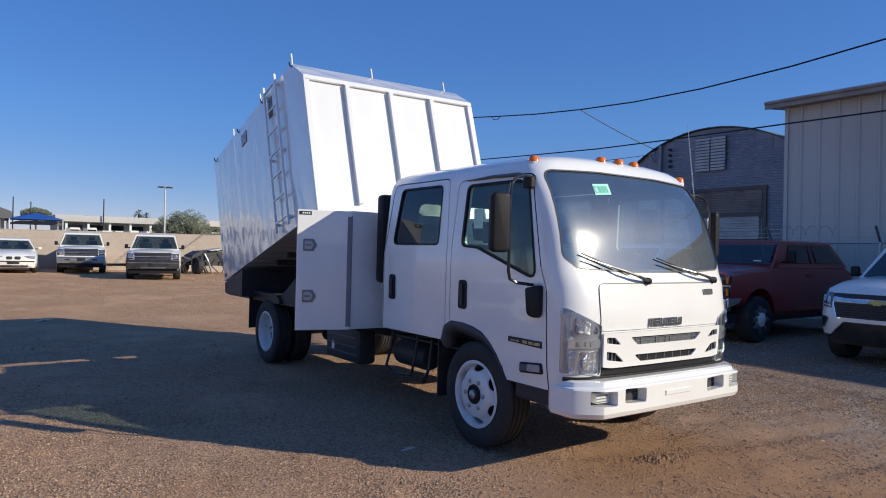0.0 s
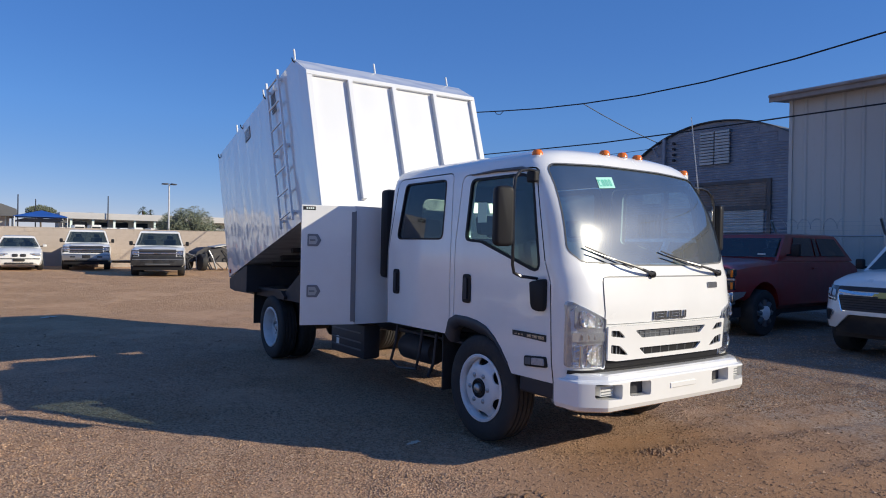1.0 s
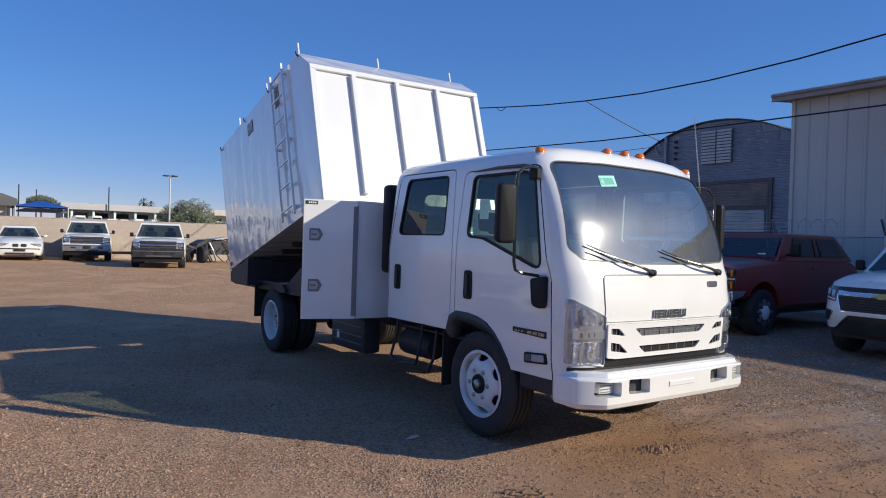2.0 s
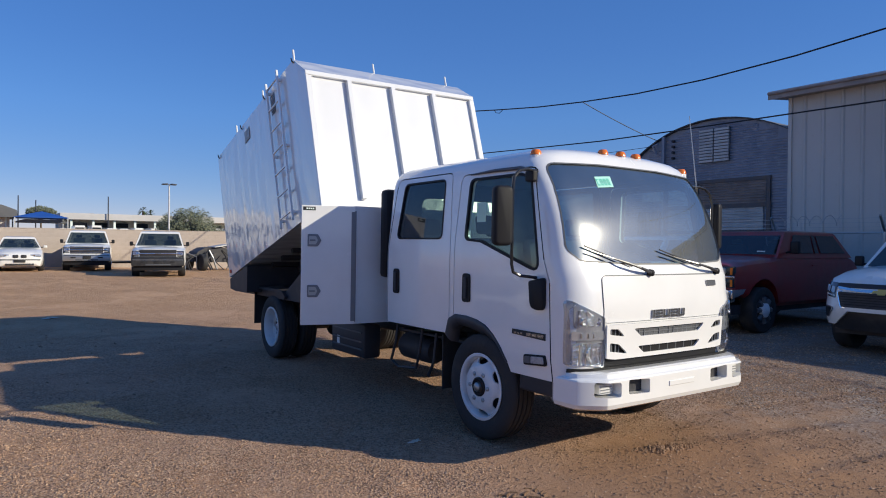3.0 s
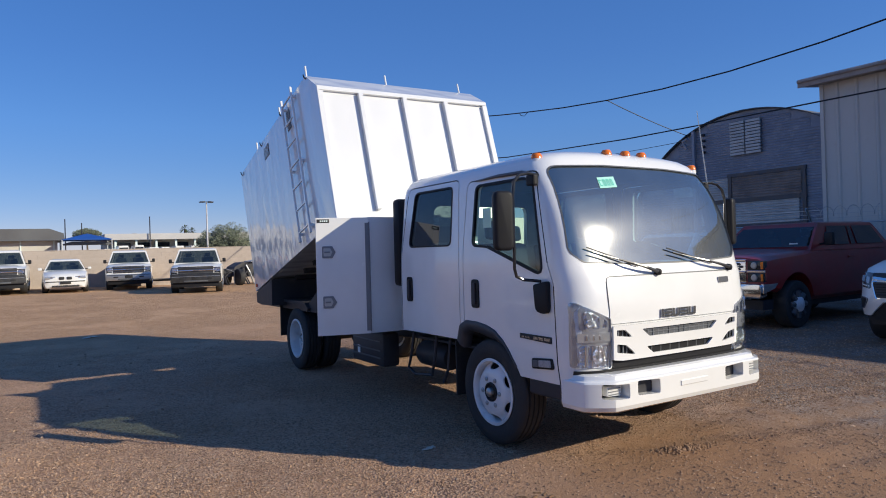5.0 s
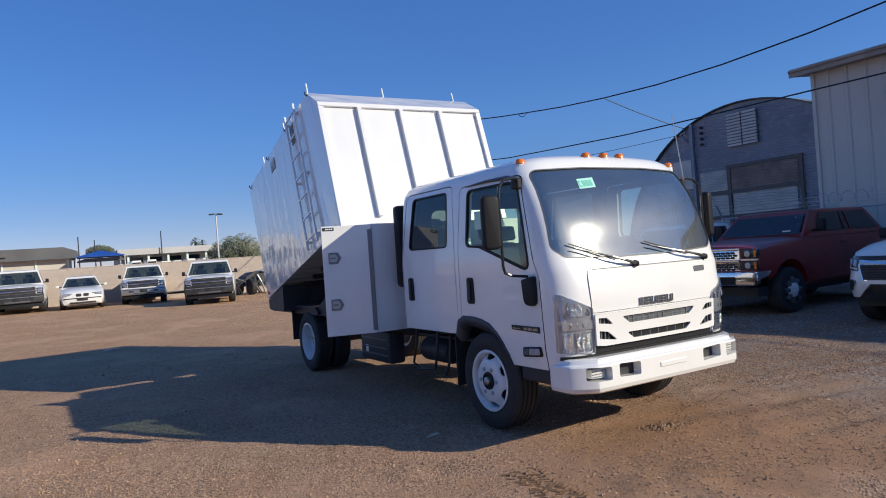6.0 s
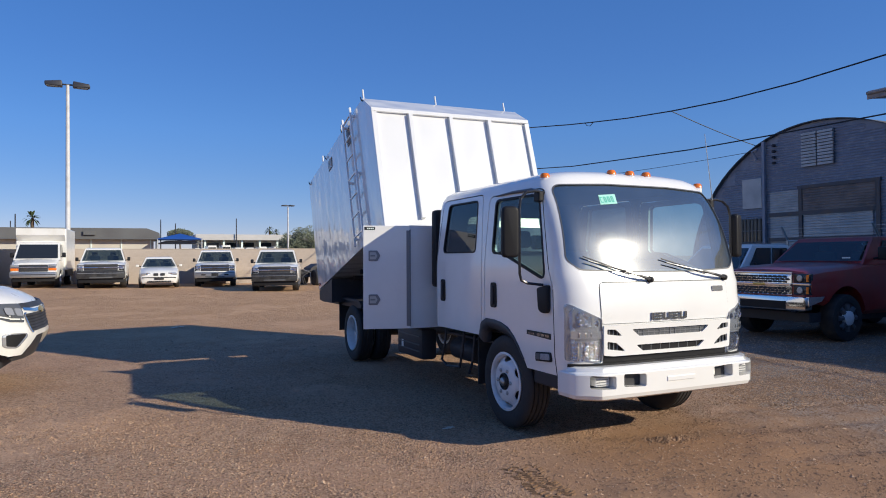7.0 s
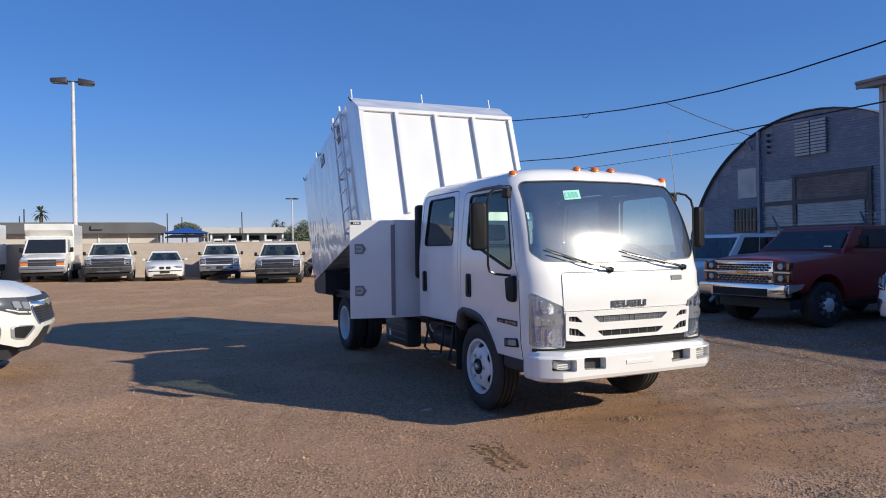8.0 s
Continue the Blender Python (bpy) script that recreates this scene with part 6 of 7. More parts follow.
def mid_pickup(m, label):
    """Compact white pickup with a split grille, chrome band and black lower valance."""
    W, L, H, hood, belt = 0.93, 5.3, 1.80, 1.17, 1.22
    v = thing("compact_pickup", label, "pickup truck", m, "compact pickups")
    st = [(0.15, 0.58, 0.62, 1.01, 0.10, 0.03), (0.20, 0.72, 0.60, 1.06, 0.10, 0.04), (0.32, 0.84, 0.56, 1.11, 0.10, 0.06), (0.50, 0.905, 0.46, hood, 0.09, 0.08), (0.8, W, 0.40, hood + 0.05, 0.08, 0.06), (1.35, W, 0.40, hood + 0.10, 0.07, 0.04), (1.5, W, 0.40, belt, 0.05, 0.0), (3.5, W, 0.40, belt + 0.02, 0.05, 0.0), (3.56, W, 0.42, belt, 0.04, -0.02), (L, W * 0.97, 0.5, belt - 0.03, 0.04, -0.02)]
    bm = body_loft(st)
    for y in (0.95, 4.2):
        bm = boolean(bm, lathe([(-1.3, 0.44), (1.3, 0.44)], 22, "x", centre=(0, y, 0.38)), "DIFFERENCE")
    part("body", bm, CARW, v, smooth=True, angle=28)
    cabin(v, CARW, 1.42, 3.48, 2.05, 3.25, belt + 0.03, H, W * 0.92, W * 0.74, (0.12, 0.5, 0.90))

    def nose_y(x):
        ax = abs(x)
        return lerp_table([(0, 0.0), (0.45, 0.03), (0.68, 0.10), (0.82, 0.22), (0.90, 0.40)], ax)

    def nose_z(z):
        return lerp_table([(0.28, 0.10), (0.42, 0.05), (0.54, 0.005), (0.66, -0.015), (0.72, 0.0), (0.80, 0.025), (0.92, 0.04), (1.0, 0.07), (1.08, 0.125)], z)

    def on_nose(name, outline, out, depth, material, parent, label=""):
        bm = patch(outline, lambda x, z: (x, nose_y(x) + nose_z(z) - out, z), 0.06)
        thicken(bm, depth)
        return part(name, bm, material, parent, label, smooth=True, angle=35)

    on_nose("front_fascia", rounded([(-0.90, 0.50), (-0.80, 0.43), (-0.66, 0.43), (-0.44, 0.64), (0.44, 0.64), (0.66, 0.43), (0.80, 0.43), (0.90, 0.50), (0.91, 0.90), (0.70, 1.02), (0.45, 1.045), (-0.45, 1.045), (-0.70, 1.02), (-0.91, 0.90)], 0.03, 3), 0.0, 0.05, CARW, v)
    on_nose("valance", rounded([(-0.72, 0.36), (0.72, 0.36), (0.52, 0.68), (-0.52, 0.68)], 0.03, 3), -0.06, 0.05, BUMPERG, v)
    g = on_nose("upper_grille", rounded([(-0.64, 1.05), (0.64, 1.05), (0.62, 0.985), (-0.62, 0.985)], 0.02, 3), 0.006, 0.01, DARK, v)
    g2 = on_nose("lower_grille", rounded([(-0.62, 0.92), (0.62, 0.92), (0.54, 0.70), (-0.54, 0.70)], 0.03, 3), 0.006, 0.01, DARK, v)
    for k in range(5):
        z = 0.735 + k * 0.036
        hw = 0.53 + (z - 0.72) * 0.36
        on_nose("grille_slat", [(-hw, z), (hw, z), (hw, z + 0.012), (-hw, z + 0.012)], 0.014, 0.012, BLACK, g2)
    part("grille_rim", ring_strip(rounded([(-0.63, 0.93), (0.63, 0.93), (0.545, 0.69), (-0.545, 0.69)], 0.03, 3), lambda x, z, h: (x, nose_y(x) + nose_z(z) - 0.004 - h, z), 0.016, 0.008), CHROME, g2)
    on_nose("chrome_band", rounded([(-0.62, 1.0), (-0.3, 0.97), (0.3, 0.97), (0.62, 1.0), (0.61, 0.962), (0.3, 0.93), (-0.3, 0.93), (-0.61, 0.962)], 0.015, 2), 0.014, 0.012, CHROME, v)
    on_nose("nose_badge", [(-0.13, 0.93), (-0.10, 0.965), (-0.05, 0.965), (-0.05, 0.985), (0.05, 0.985), (0.05, 0.965), (0.13, 0.965), (0.10, 0.925), (0.05, 0.925), (0.05, 0.905), (-0.05, 0.905), (-0.05, 0.93)], 0.024, 0.010, GOLD, v)
    for s in (-1, 1):
        hl = on_nose("headlight", rounded([(s * 0.625, 1.05), (s * 0.80, 1.06), (s * 0.905, 1.07), (s * 0.91, 0.92), (s * 0.80, 0.84), (s * 0.65, 0.82)], 0.02, 3), 0.008, 0.02, SMOKEL, v, "smoked wraparound headlight")
        for x0, x1, z0, z1 in ((0.665, 0.735, 0.90, 1.0), (0.755, 0.825, 0.915, 1.015)):
            on_nose("reflector", rounded([(s * x0, z0), (s * x1, z0 + 0.01), (s * x1, z1), (s * x0, z1 - 0.01)], 0.018, 3), 0.013, 0.004, LAMPGREY, hl)
        on_nose("light_strip", [(s * 0.66, 0.85), (s * 0.80, 0.868), (s * 0.895, 0.93), (s * 0.895, 0.945), (s * 0.80, 0.884), (s * 0.66, 0.866)], 0.013, 0.004, PAPER, hl, "pale light strip")
        on_nose("fog_pocket", rounded([(s * 0.66, 0.69), (s * 0.86, 0.70), (s * 0.85, 0.55), (s * 0.76, 0.53)], 0.03, 3), 0.008, 0.012, BLACK, v)
        part("fog_rim", ring_strip(rounded([(s * 0.66, 0.69), (s * 0.86, 0.70), (s * 0.85, 0.55), (s * 0.76, 0.53)], 0.03, 3), lambda x, z, h: (x, nose_y(x) + nose_z(z) - 0.008 - h, z), 0.014, 0.008), LAMPGREY, v)
        mirror(v, s, W * 0.94, 1.70, belt + 0.05, BLACK)
        for y in (0.95, 4.2):
            car_tyre(0.375, 0.25, v, s * (W - 0.14), y, s, STEEL)
    part("underbody", bx(-0.75, 0.75, 0.35, L - 0.3, 0.28, 0.46), DARK, v)
    return v


mp = mid_pickup(face_to(6.13, -0.05, -90), "white compact pickup with chrome grille band in shade")
mp2 = copy_thing(mp, face_to(-5.09, 4.85, 87))
tagged(mp2, "white compact pickup parked in sun beside the shadow")

# red heavy pickup in the building's shade
rd_v = thing("red_pickup", "dusty red heavy pickup with chrome nose in shade", "pickup truck", face_to(6.42, 3.37, -90))
W, L = 1.01, 4.75
bm = body_loft([(0.10, W * 0.90, 0.76, 1.16, 0.08, 0.02), (0.14, W * 0.97, 0.74, 1.26, 0.08, 0.03), (0.5, W, 0.66, 1.31, 0.08, 0.07), (1.35, W, 0.46, 1.36, 0.07, 0.05), (1.62, W, 0.46, 1.40, 0.05, 0.0), (L - 0.3, W, 0.46, 1.40, 0.05, 0.0), (L, W * 0.98, 0.5, 1.30, 0.05, 0.0)])
for y in (1.03,):
    bm = boolean(bm, lathe([(-1.3, 0.53), (1.3, 0.53)], 24, "x", centre=(0, y, 0.46)), "DIFFERENCE")
part("body", bm, RED, rd_v, smooth=True, angle=28)
cabin(rd_v, RED, 1.58, L - 0.16, 2.12, L - 0.58, 1.41, 1.885, W * 0.93, W * 0.78, (0.14, 0.47, 0.55, 0.93))
g = slab(rd_v, "grille", -0.64, 0.64, 0.11, 0.84, 1.24, 0.03, CHROME, 0.02, "two-tier chrome honeycomb grille")
for z0 in (0.865, 1.075):
    for r in range(3):
        for c in range(13):
            x = -0.60 + c * 0.1 + (0.05 if r % 2 else 0)
            if x < 0.6:
                z = z0 + r * 0.045
                b = prism([(x - 0.045, z), (x - 0.022, z + 0.02), (x + 0.022, z + 0.02), (x + 0.045, z), (x + 0.022, z - 0.02), (x - 0.022, z - 0.02)], "y", 0.062, 0.078)
                part("cell", b, DARK, g)
part("grille_bar", bx(-0.64, 0.64, 0.03, 0.08, 1.0, 1.045, 0.01), CHROME, g)
part("grille_bar", bx(-0.66, 0.66, 0.035, 0.08, 1.215, 1.25, 0.008), CHROME, g)
slab(rd_v, "nose_badge", -0.12, 0.12, 0.02, 1.0, 1.045, 0.012, GOLD)
for s in (-1, 1):
    for z0, z1 in ((0.85, 1.01), (1.06, 1.22)):
        hl = slab(rd_v, "headlight", min(s * 0.66, s * 0.965), max(s * 0.66, s * 0.965), 0.13, z0, z1, 0.04, DKGLASS)
        part("projector", lathe([(0.085, 0.06), (0.07, 0.055), (0.065, 0.03), (0.072, 0.008)], 14, "y", centre=(s * 0.79, 0, (z0 + z1) / 2)), STEEL, hl, smooth=True)
        part("amber_corner", bx(min(s * 0.915, s * 0.955), max(s * 0.915, s * 0.955), 0.075, 0.088, z0 + 0.02, z1 - 0.02), AMBER, hl)
    part("light_rim", bx(min(s * 0.65, s * 0.985), max(s * 0.65, s * 0.985), 0.07, 0.12, 1.015, 1.055, 0.008), CHROME, rd_v)
    mirror(rd_v, s, W * 0.95, 1.95, 1.45, BLACK, 0.16, 0.24)
    car_tyre(0.42, 0.27, rd_v, s * (W - 0.13), 1.03, s, GREYP, 8, 0.03, STEELW)
    car_tyre(0.42, 0.27, rd_v, s * (W - 0.20), L - 0.2, s, STEEL, 5)
    part("door_handle", bx(min(s * W, s * (W + 0.022)), max(s * W, s * (W + 0.022)), 2.75, 2.95, 1.20, 1.235, 0.006), RED, rd_v)
bu = slab(rd_v, "bumper", -0.99, 0.99, 0.06, 0.58, 0.82, 0.12, CHROME, 0.06)
for s in (-1, 1):
    part("bumper_end", prism([(0.02, 0.66), (0.36, 0.74), (0.44, 0.82), (0.02, 0.82)], "x", s * 0.95, s * 1.0), CHROME, bu)
    part("tow_hook", tube([(s * 0.72, -0.02, 0.57), (s * 0.72, -0.07, 0.56), (s * 0.80, -0.07, 0.56), (s * 0.80, -0.02, 0.57)], 0.02, 6), BLACK, bu)
part("bumper_insert", bx(-0.62, 0.62, -0.066, -0.058, 0.60, 0.74, 0.004), BLACK, bu)
part("bumper_step", bx(-0.66, -0.62, -0.075, -0.058, 0.58, 0.76, 0.006), CHROME, bu)
part("windshield_tag", bx(0.50, 0.66, 1.66, 1.664, 1.47, 1.50), PAPER, rd_v)
part("underbody", bx(-0.8, 0.8, 0.3, L, 0.35, 0.52), DARK, rd_v)

p4 = copy_thing(p1, face_to(6.9, 6.35, -90))
tagged(p4, "white pickup parked beyond the red truck")


def sedan(m, label):
    v = thing("sedan", label, "car", m)
    W, L = 0.87, 4.47
    bm = body_loft([(0.04, 0.62, 0.30, 0.62, 0.10, 0.02), (0.10, 0.76, 0.22, 0.68, 0.10, 0.04), (0.35, 0.83, 0.20, 0.78, 0.10, 0.05), (1.25, W, 0.20, 0.92, 0.09, 0.04), (1.5, W, 0.20, 0.93, 0.06, 0.0), (3.6, W, 0.22, 0.95, 0.06, 0.0), (4.35, 0.80, 0.24, 0.93, 0.08, 0.02), (L, 0.7, 0.35, 0.8, 0.08, 0.02)])
    for y in (0.80, 3.5):
        bm = boolean(bm, lathe([(-1.3, 0.35), (1.3, 0.35)], 20, "x", centre=(0, y, 0.31)), "DIFFERENCE")
    part("body", bm, CARW, v, smooth=True, angle=30)
    cabin(v, CARW, 1.30, 3.85, 2.0, 3.3, 0.94, 1.41, 0.80, 0.60, (0.1, 0.5, 0.88))
    for s in (-1, 1):
        slab(v, "kidney_grille", min(s * 0.04, s * 0.24), max(s * 0.04, s * 0.24), 0.05, 0.56, 0.68, 0.03, DARK, 0.04)
        hl = slab(v, "headlight", min(s * 0.36, s * 0.74), max(s * 0.36, s * 0.74), 0.09, 0.58, 0.70, 0.03, LAMPGREY, 0.03)
        part("projector", lathe([(0.062, 0.05), (0.052, 0.045), (0.055, 0.008)], 12, "y", centre=(s * 0.5, 0, 0.64)), CHROME, hl)
        mirror(v, s, 0.82, 1.55, 0.95, CARW, 0.14, 0.11)
        for y in (0.80, 3.5):
            car_tyre(0.31, 0.21, v, s * (W - 0.12), y, s, STEEL)
    slab(v, "plate", -0.20, 0.20, 0.03, 0.38, 0.50, 0.03, INK)
    slab(v, "bumper_strip", -0.72, 0.72, 0.06, 0.46, 0.50, 0.03, BLACK)
    slab(v, "lower_intake", -0.5, 0.5, 0.06, 0.25, 0.34, 0.02, DARK)
    return v


sedan(face_to(-2.88, 27.4, -2), "white sedan facing out from the wall")


def box_van(m, label):
    v = thing("box_van", label, "van", m, "box vans")
    W = 0.92
    bm = body_loft([(0.05, 0.76, 0.48, 1.00, 0.08, 0.02), (0.10, 0.87, 0.40, 1.07, 0.08, 0.03), (0.5, W, 0.38, 1.17, 0.07, 0.05), (0.85, W, 0.38, 1.25, 0.06, 0.02), (2.2, W, 0.38, 1.28, 0.04, 0.0)])
    bm = boolean(bm, lathe([(-1.3, 0.44), (1.3, 0.44)], 20, "x", centre=(0, 0.85, 0.38)), "DIFFERENCE")
    part("cab_body", bm, CARW, v, smooth=True, angle=30)
    cabin(v, CARW, 0.80, 2.25, 1.40, 2.25, 1.26, 2.02, 0.90, 0.81, (0.15, 0.85), DKGLASS)
    part("cargo_box", bx(-1.0, 1.0, 1.95, 4.9, 0.75, 2.66, 0.03), CARW, v, "plain white cargo box")
    part("cab_overhang", prism([(1.70, 2.66), (1.70, 2.36), (1.96, 2.08), (1.96, 2.66)], "x", -0.96, 0.96), CARW, v)
    part("box_skirt", bx(-0.94, 0.94, 2.4, 4.8, 0.45, 0.75), DARK, v)
    g = slab(v, "grille", -0.54, 0.54, 0.07, 0.72, 1.02, 0.05, DARK)
    part("grille_bar", bx(-0.86, 0.86, 0.0, 0.018, 0.875, 0.925, 0.006), CHROME, g)
    part("grille_bar", bx(-0.54, 0.54, 0.004, 0.018, 0.995, 1.02, 0.004), STEEL, g)
    part("grille_bar", bx(-0.54, 0.54, 0.004, 0.018, 0.78, 0.795, 0.004), GREYP, g)
    for s in (-1, 1):
        slab(v, "headlight", min(s * 0.56, s * 0.86), max(s * 0.56, s * 0.86), 0.09, 0.93, 1.03, 0.06, LAMPGREY)
        slab(v, "turn_lamp", min(s * 0.56, s * 0.86), max(s * 0.56, s * 0.86), 0.09, 0.76, 0.87, 0.06, AMBER)
        mirror(v, s, 0.88, 1.15, 1.33, BLACK, 0.15, 0.22)
        for y in (0.85, 4.1):
            car_tyre(0.38, 0.25, v, s * 0.78, y, s, STEELW)
    bu = slab(v, "bumper", -0.88, 0.88, 0.04, 0.46, 0.70, 0.08, STEEL, 0.05)
    part("bumper_groove", bx(-0.84, 0.84, -0.046, -0.04, 0.57, 0.60), DARK, bu)
    slab(v, "lower_valance", -0.80, 0.80, 0.10, 0.28, 0.46, 0.03, BLACK)
    return v


bv = box_van(face_to(-7.85, 28.2, -3), "white box van with chrome bumper by the wall")
copy_thing(bv, face_to(-11.4, 28.2, -6))

for k in range(4):
    tagged(copy_thing(p1 if k % 2 else bv, face_to(-21.0, 1.0 + k * 3.4, 92)), "white vehicle on the far side of the yard")

# stripped chassis and scrap by the wall
sc = thing("stripped_chassis", "dark stripped truck chassis and scrap by the wall", "scrap", pose(5.6, 30.6, gz(5.6, 30.6), 0, 0, 12))
for s in (-1, 1):
    part("rail", bx(-1.6, 1.9, s * 0.42 - 0.04, s * 0.42 + 0.04, 0.62, 0.82), DARK, sc)
    car_tyre(0.42, 0.26, sc, -0.9 + 0.0, s * 0.75, 1, DARK)
for x in (-1.3, -0.4, 0.5, 1.4):
    part("cross_member", bx(x - 0.05, x + 0.05, -0.42, 0.42, 0.65, 0.78), DARK, sc)
part("crumpled_panel", prism([(-1.3, 0.45), (-1.0, 0.95), (-0.6, 1.15), (0.2, 1.2), (0.9, 1.02), (1.5, 1.1), (1.7, 0.55), (0.6, 0.40)], "y", -0.5, 0.4), DARK, sc)
part("loose_sheet", prism([(-0.2, 1.2), (0.6, 1.33), (1.0, 1.15), (0.9, 1.12), (0.5, 1.25), (-0.2, 1.16)], "y", -0.7, 0.1), PALE, sc)
part("engine_lump", bx(-0.5, 0.3, -0.3, 0.3, 0.4, 0.95, 0.08), DARK, sc)
rs = random.Random(9)
for k in range(16):
    x = -1.6 + 0.22 * k
    part("bent_bar", tube([(x, -0.8 + rs.uniform(-0.2, 0.2), 0.05), (x + rs.uniform(-0.3, 0.4), -0.65, rs.uniform(0.4, 0.8)), (x + rs.uniform(-0.5, 0.5), -0.55, rs.uniform(0.75, 1.2))], rs.uniform(0.02, 0.05), 6), STEEL if k % 5 == 2 else DARK, sc)
pl = tagged(part("ramp_plank", bx(-0.15, 0.15, -1.2, 1.2, 0, 0.06, 0.01), WOODD), "dark plank leaning down beside a pickup", "plank")
pl.matrix_basis = pose(0.95, 30.4, gz(1, 30.4) + 0.33, 0, 18, 70)

# ---- lamps, poles and the distance ----
def lot_lamp(x, y, h, head, r, label):
    v = thing("yard_lamp", label, "lamp post", pose(x, y, gz(x, y)))
    part("pole", lathe([(0, r * 1.3), (0.3, r * 1.2), (h * 0.5, r), (h, r * 0.75)], 14, "z"), POLEM, v, smooth=True)
    part("base_collar", lathe([(0, r * 2.2), (0.12, r * 2.2), (0.16, r * 1.5)], 14, "z"), STEEL, v)
    part("cross_arm", tube([(-head * 0.35, 0, h + 0.02), (head * 0.35, 0, h + 0.02)], r * 0.4, 8), LAMPH, v)
    for s in (-1, 1):
        hh = head * (0.14 if head < 0.7 else 0.2)
        b = prism(rounded([(s * head * 0.22, h - hh * 0.6), (s * head, h - hh * 0.4), (s * head, h + hh * 0.5), (s * head * 0.25, h + hh)], hh * 0.3, 3), "y", -0.2, 0.2, bevel=hh * 0.2)
        hd = part("lamp_head", b, LAMPH, v, smooth=True)
        part("lens", bx(min(s * head * 0.42, s * head * 0.92), max(s * head * 0.42, s * head * 0.92), -0.16, 0.16, h - hh * 0.62, h - hh * 0.40), GREYP, hd)
    return v


lot_lamp(-6.9, 33.0, 10.05, 1.0, 0.105, "tall pale yard lamp post with two heads")
lot_lamp(6.72, 45.0, 5.45, 0.48, 0.06, "slim far lamp post with two heads")


def utility(x, y, h, r=0.12, arm=0.0):
    v = thing("utility_pole", "weathered wooden utility pole in the distance", "pole", pose(x, y, 0))
    part("pole", lathe([(0, r * 0.8), (h, r * 0.55)], 10, "z"), LAMPH, v)
    if arm:
        part("cross_arm", bx(-arm, arm, -0.05, 0.05, h - 0.6, h - 0.48), WOODD, v)
        part("transformer", lathe([(h - 1.6, 0.1), (h - 1.55, 0.16), (h - 0.9, 0.16), (h - 0.85, 0.1)], 10, "z", centre=(0.22, 0, 0)), GREYP, v)
    return v


utility(5.2, 61, 5.45, 0.08)
utility(-1.4, 64, 5.40, 0.08)
utility(0.15, 68, 5.25, 0.08)
utility(-13.0, 62, 5.6, 0.09)
utility(-13.9, 66, 5.2, 0.08)

# far low buildings
fb = thing("grey_roofed_building", "low cream building with a long grey roof", "building")
part("wall", bx(-20, -2.2, 58.2, 66, 0, 3.37), CREAM, fb)
part("roof", prism([(-20.5, 3.36), (-20.5, 3.9), (-19.6, 4.25), (-2.75, 4.27), (-1.75, 3.88), (-1.7, 3.36)], "y", 57.6, 67), ROOFG, fb)
for k in range(8):
    part("wall_post", bx(-18.6 + k * 2.3, -18.5 + k * 2.3, 58.12, 58.19, 0, 3.36), STICKW, fb)
part("gutter", tube([(-20.4, 57.55, 3.34), (-1.75, 57.55, 3.34)], 0.05, 6), GREYP, fb)
part("roof_unit", bx(-7.6, -6.7, 57.4, 58.0, 3.66, 4.0, 0.02), ROOFG, fb)
lb = thing("long_low_building", "long low tan building with a flat roof and columns", "building")
part("wall", bx(1.9, 40, 63.2, 70, 0, 3.4), CREAM, lb)
part("roof", bx(1.5, 41, 61.2, 71, 3.36, 3.92, 0.03), TANROOF, lb)
rr = random.Random(7)
for k in range(22):
    x = 2.4 + k * 1.7
    part("column", bx(x - 0.09, x + 0.09, 61.5, 61.7, 0, 3.36), STICKW, lb)
    part("window", bx(x + 0.25, x + 1.4, 63.12, 63.18, 2.75, 3.15), DKGLASS, lb)
    if k % 3 == 1:
        part("roof_vent", bx(x, x + 0.35, 64, 64.4, 3.92, 4.02 + rr.uniform(0, 0.12)), STEEL, lb)
for k in range(15):
    x, w, top = -1.3 + k * 1.12, rr.uniform(0.85, 1.0), 2.62 + rr.uniform(-0.14, 0.16)
    fc = thing("parked_car", "white parked car beyond the block wall", "car", pose(x, 55 + rr.uniform(0, 1.5), 0), "cars beyond the wall")
    part("body", prism(rounded([(0, 0.4), (w, 0.4), (w, 1.75), (0, 1.75)], 0.12, 3), "y", 0, 4.2, bevel=0.03), CARW, fc)
    cab_ = part("cabin", prism(rounded([(0.03, 1.74), (w - 0.03, 1.74), (w - 0.11, top), (0.11, top)], 0.06, 3), "y", 0.9, 3.4, bevel=0.03), CARW, fc)
    part("windshield", bx(0.14, w - 0.14, 0.88, 0.9, 1.85, top - 0.16), DKGLASS, cab_)
tn = thing("blue_canopy", "blue peaked shade canopy on posts", "canopy", pose(-0.05, 58, 0))
bm = bmesh.new()
ap = bm.verts.new((0, 0, 3.86))
cs = [bm.verts.new(p) for p in ((-1.95, -1.9, 3.33), (1.7, -1.9, 3.33), (1.7, 1.9, 3.33), (-1.95, 1.9, 3.33))]
for i in range(4):
    bm.faces.new((ap, cs[i], cs[(i + 1) % 4]))
thicken(bm, 0.05)
part("canvas", bm, BLUE, tn)
for x in (-1.9, 1.65):
    for y in (-1.85, 1.85):
        part("post", tube([(x, y, 0), (x, y, 3.33)], 0.05, 6), STEEL, tn)
part("lower_canvas", prism([(-1.8, 3.0), (-1.2, 3.18), (1.2, 3.18), (1.75, 3.0), (1.75, 2.92), (-1.8, 2.92)], "y", -1.2, 1.2), GREYP, tn)


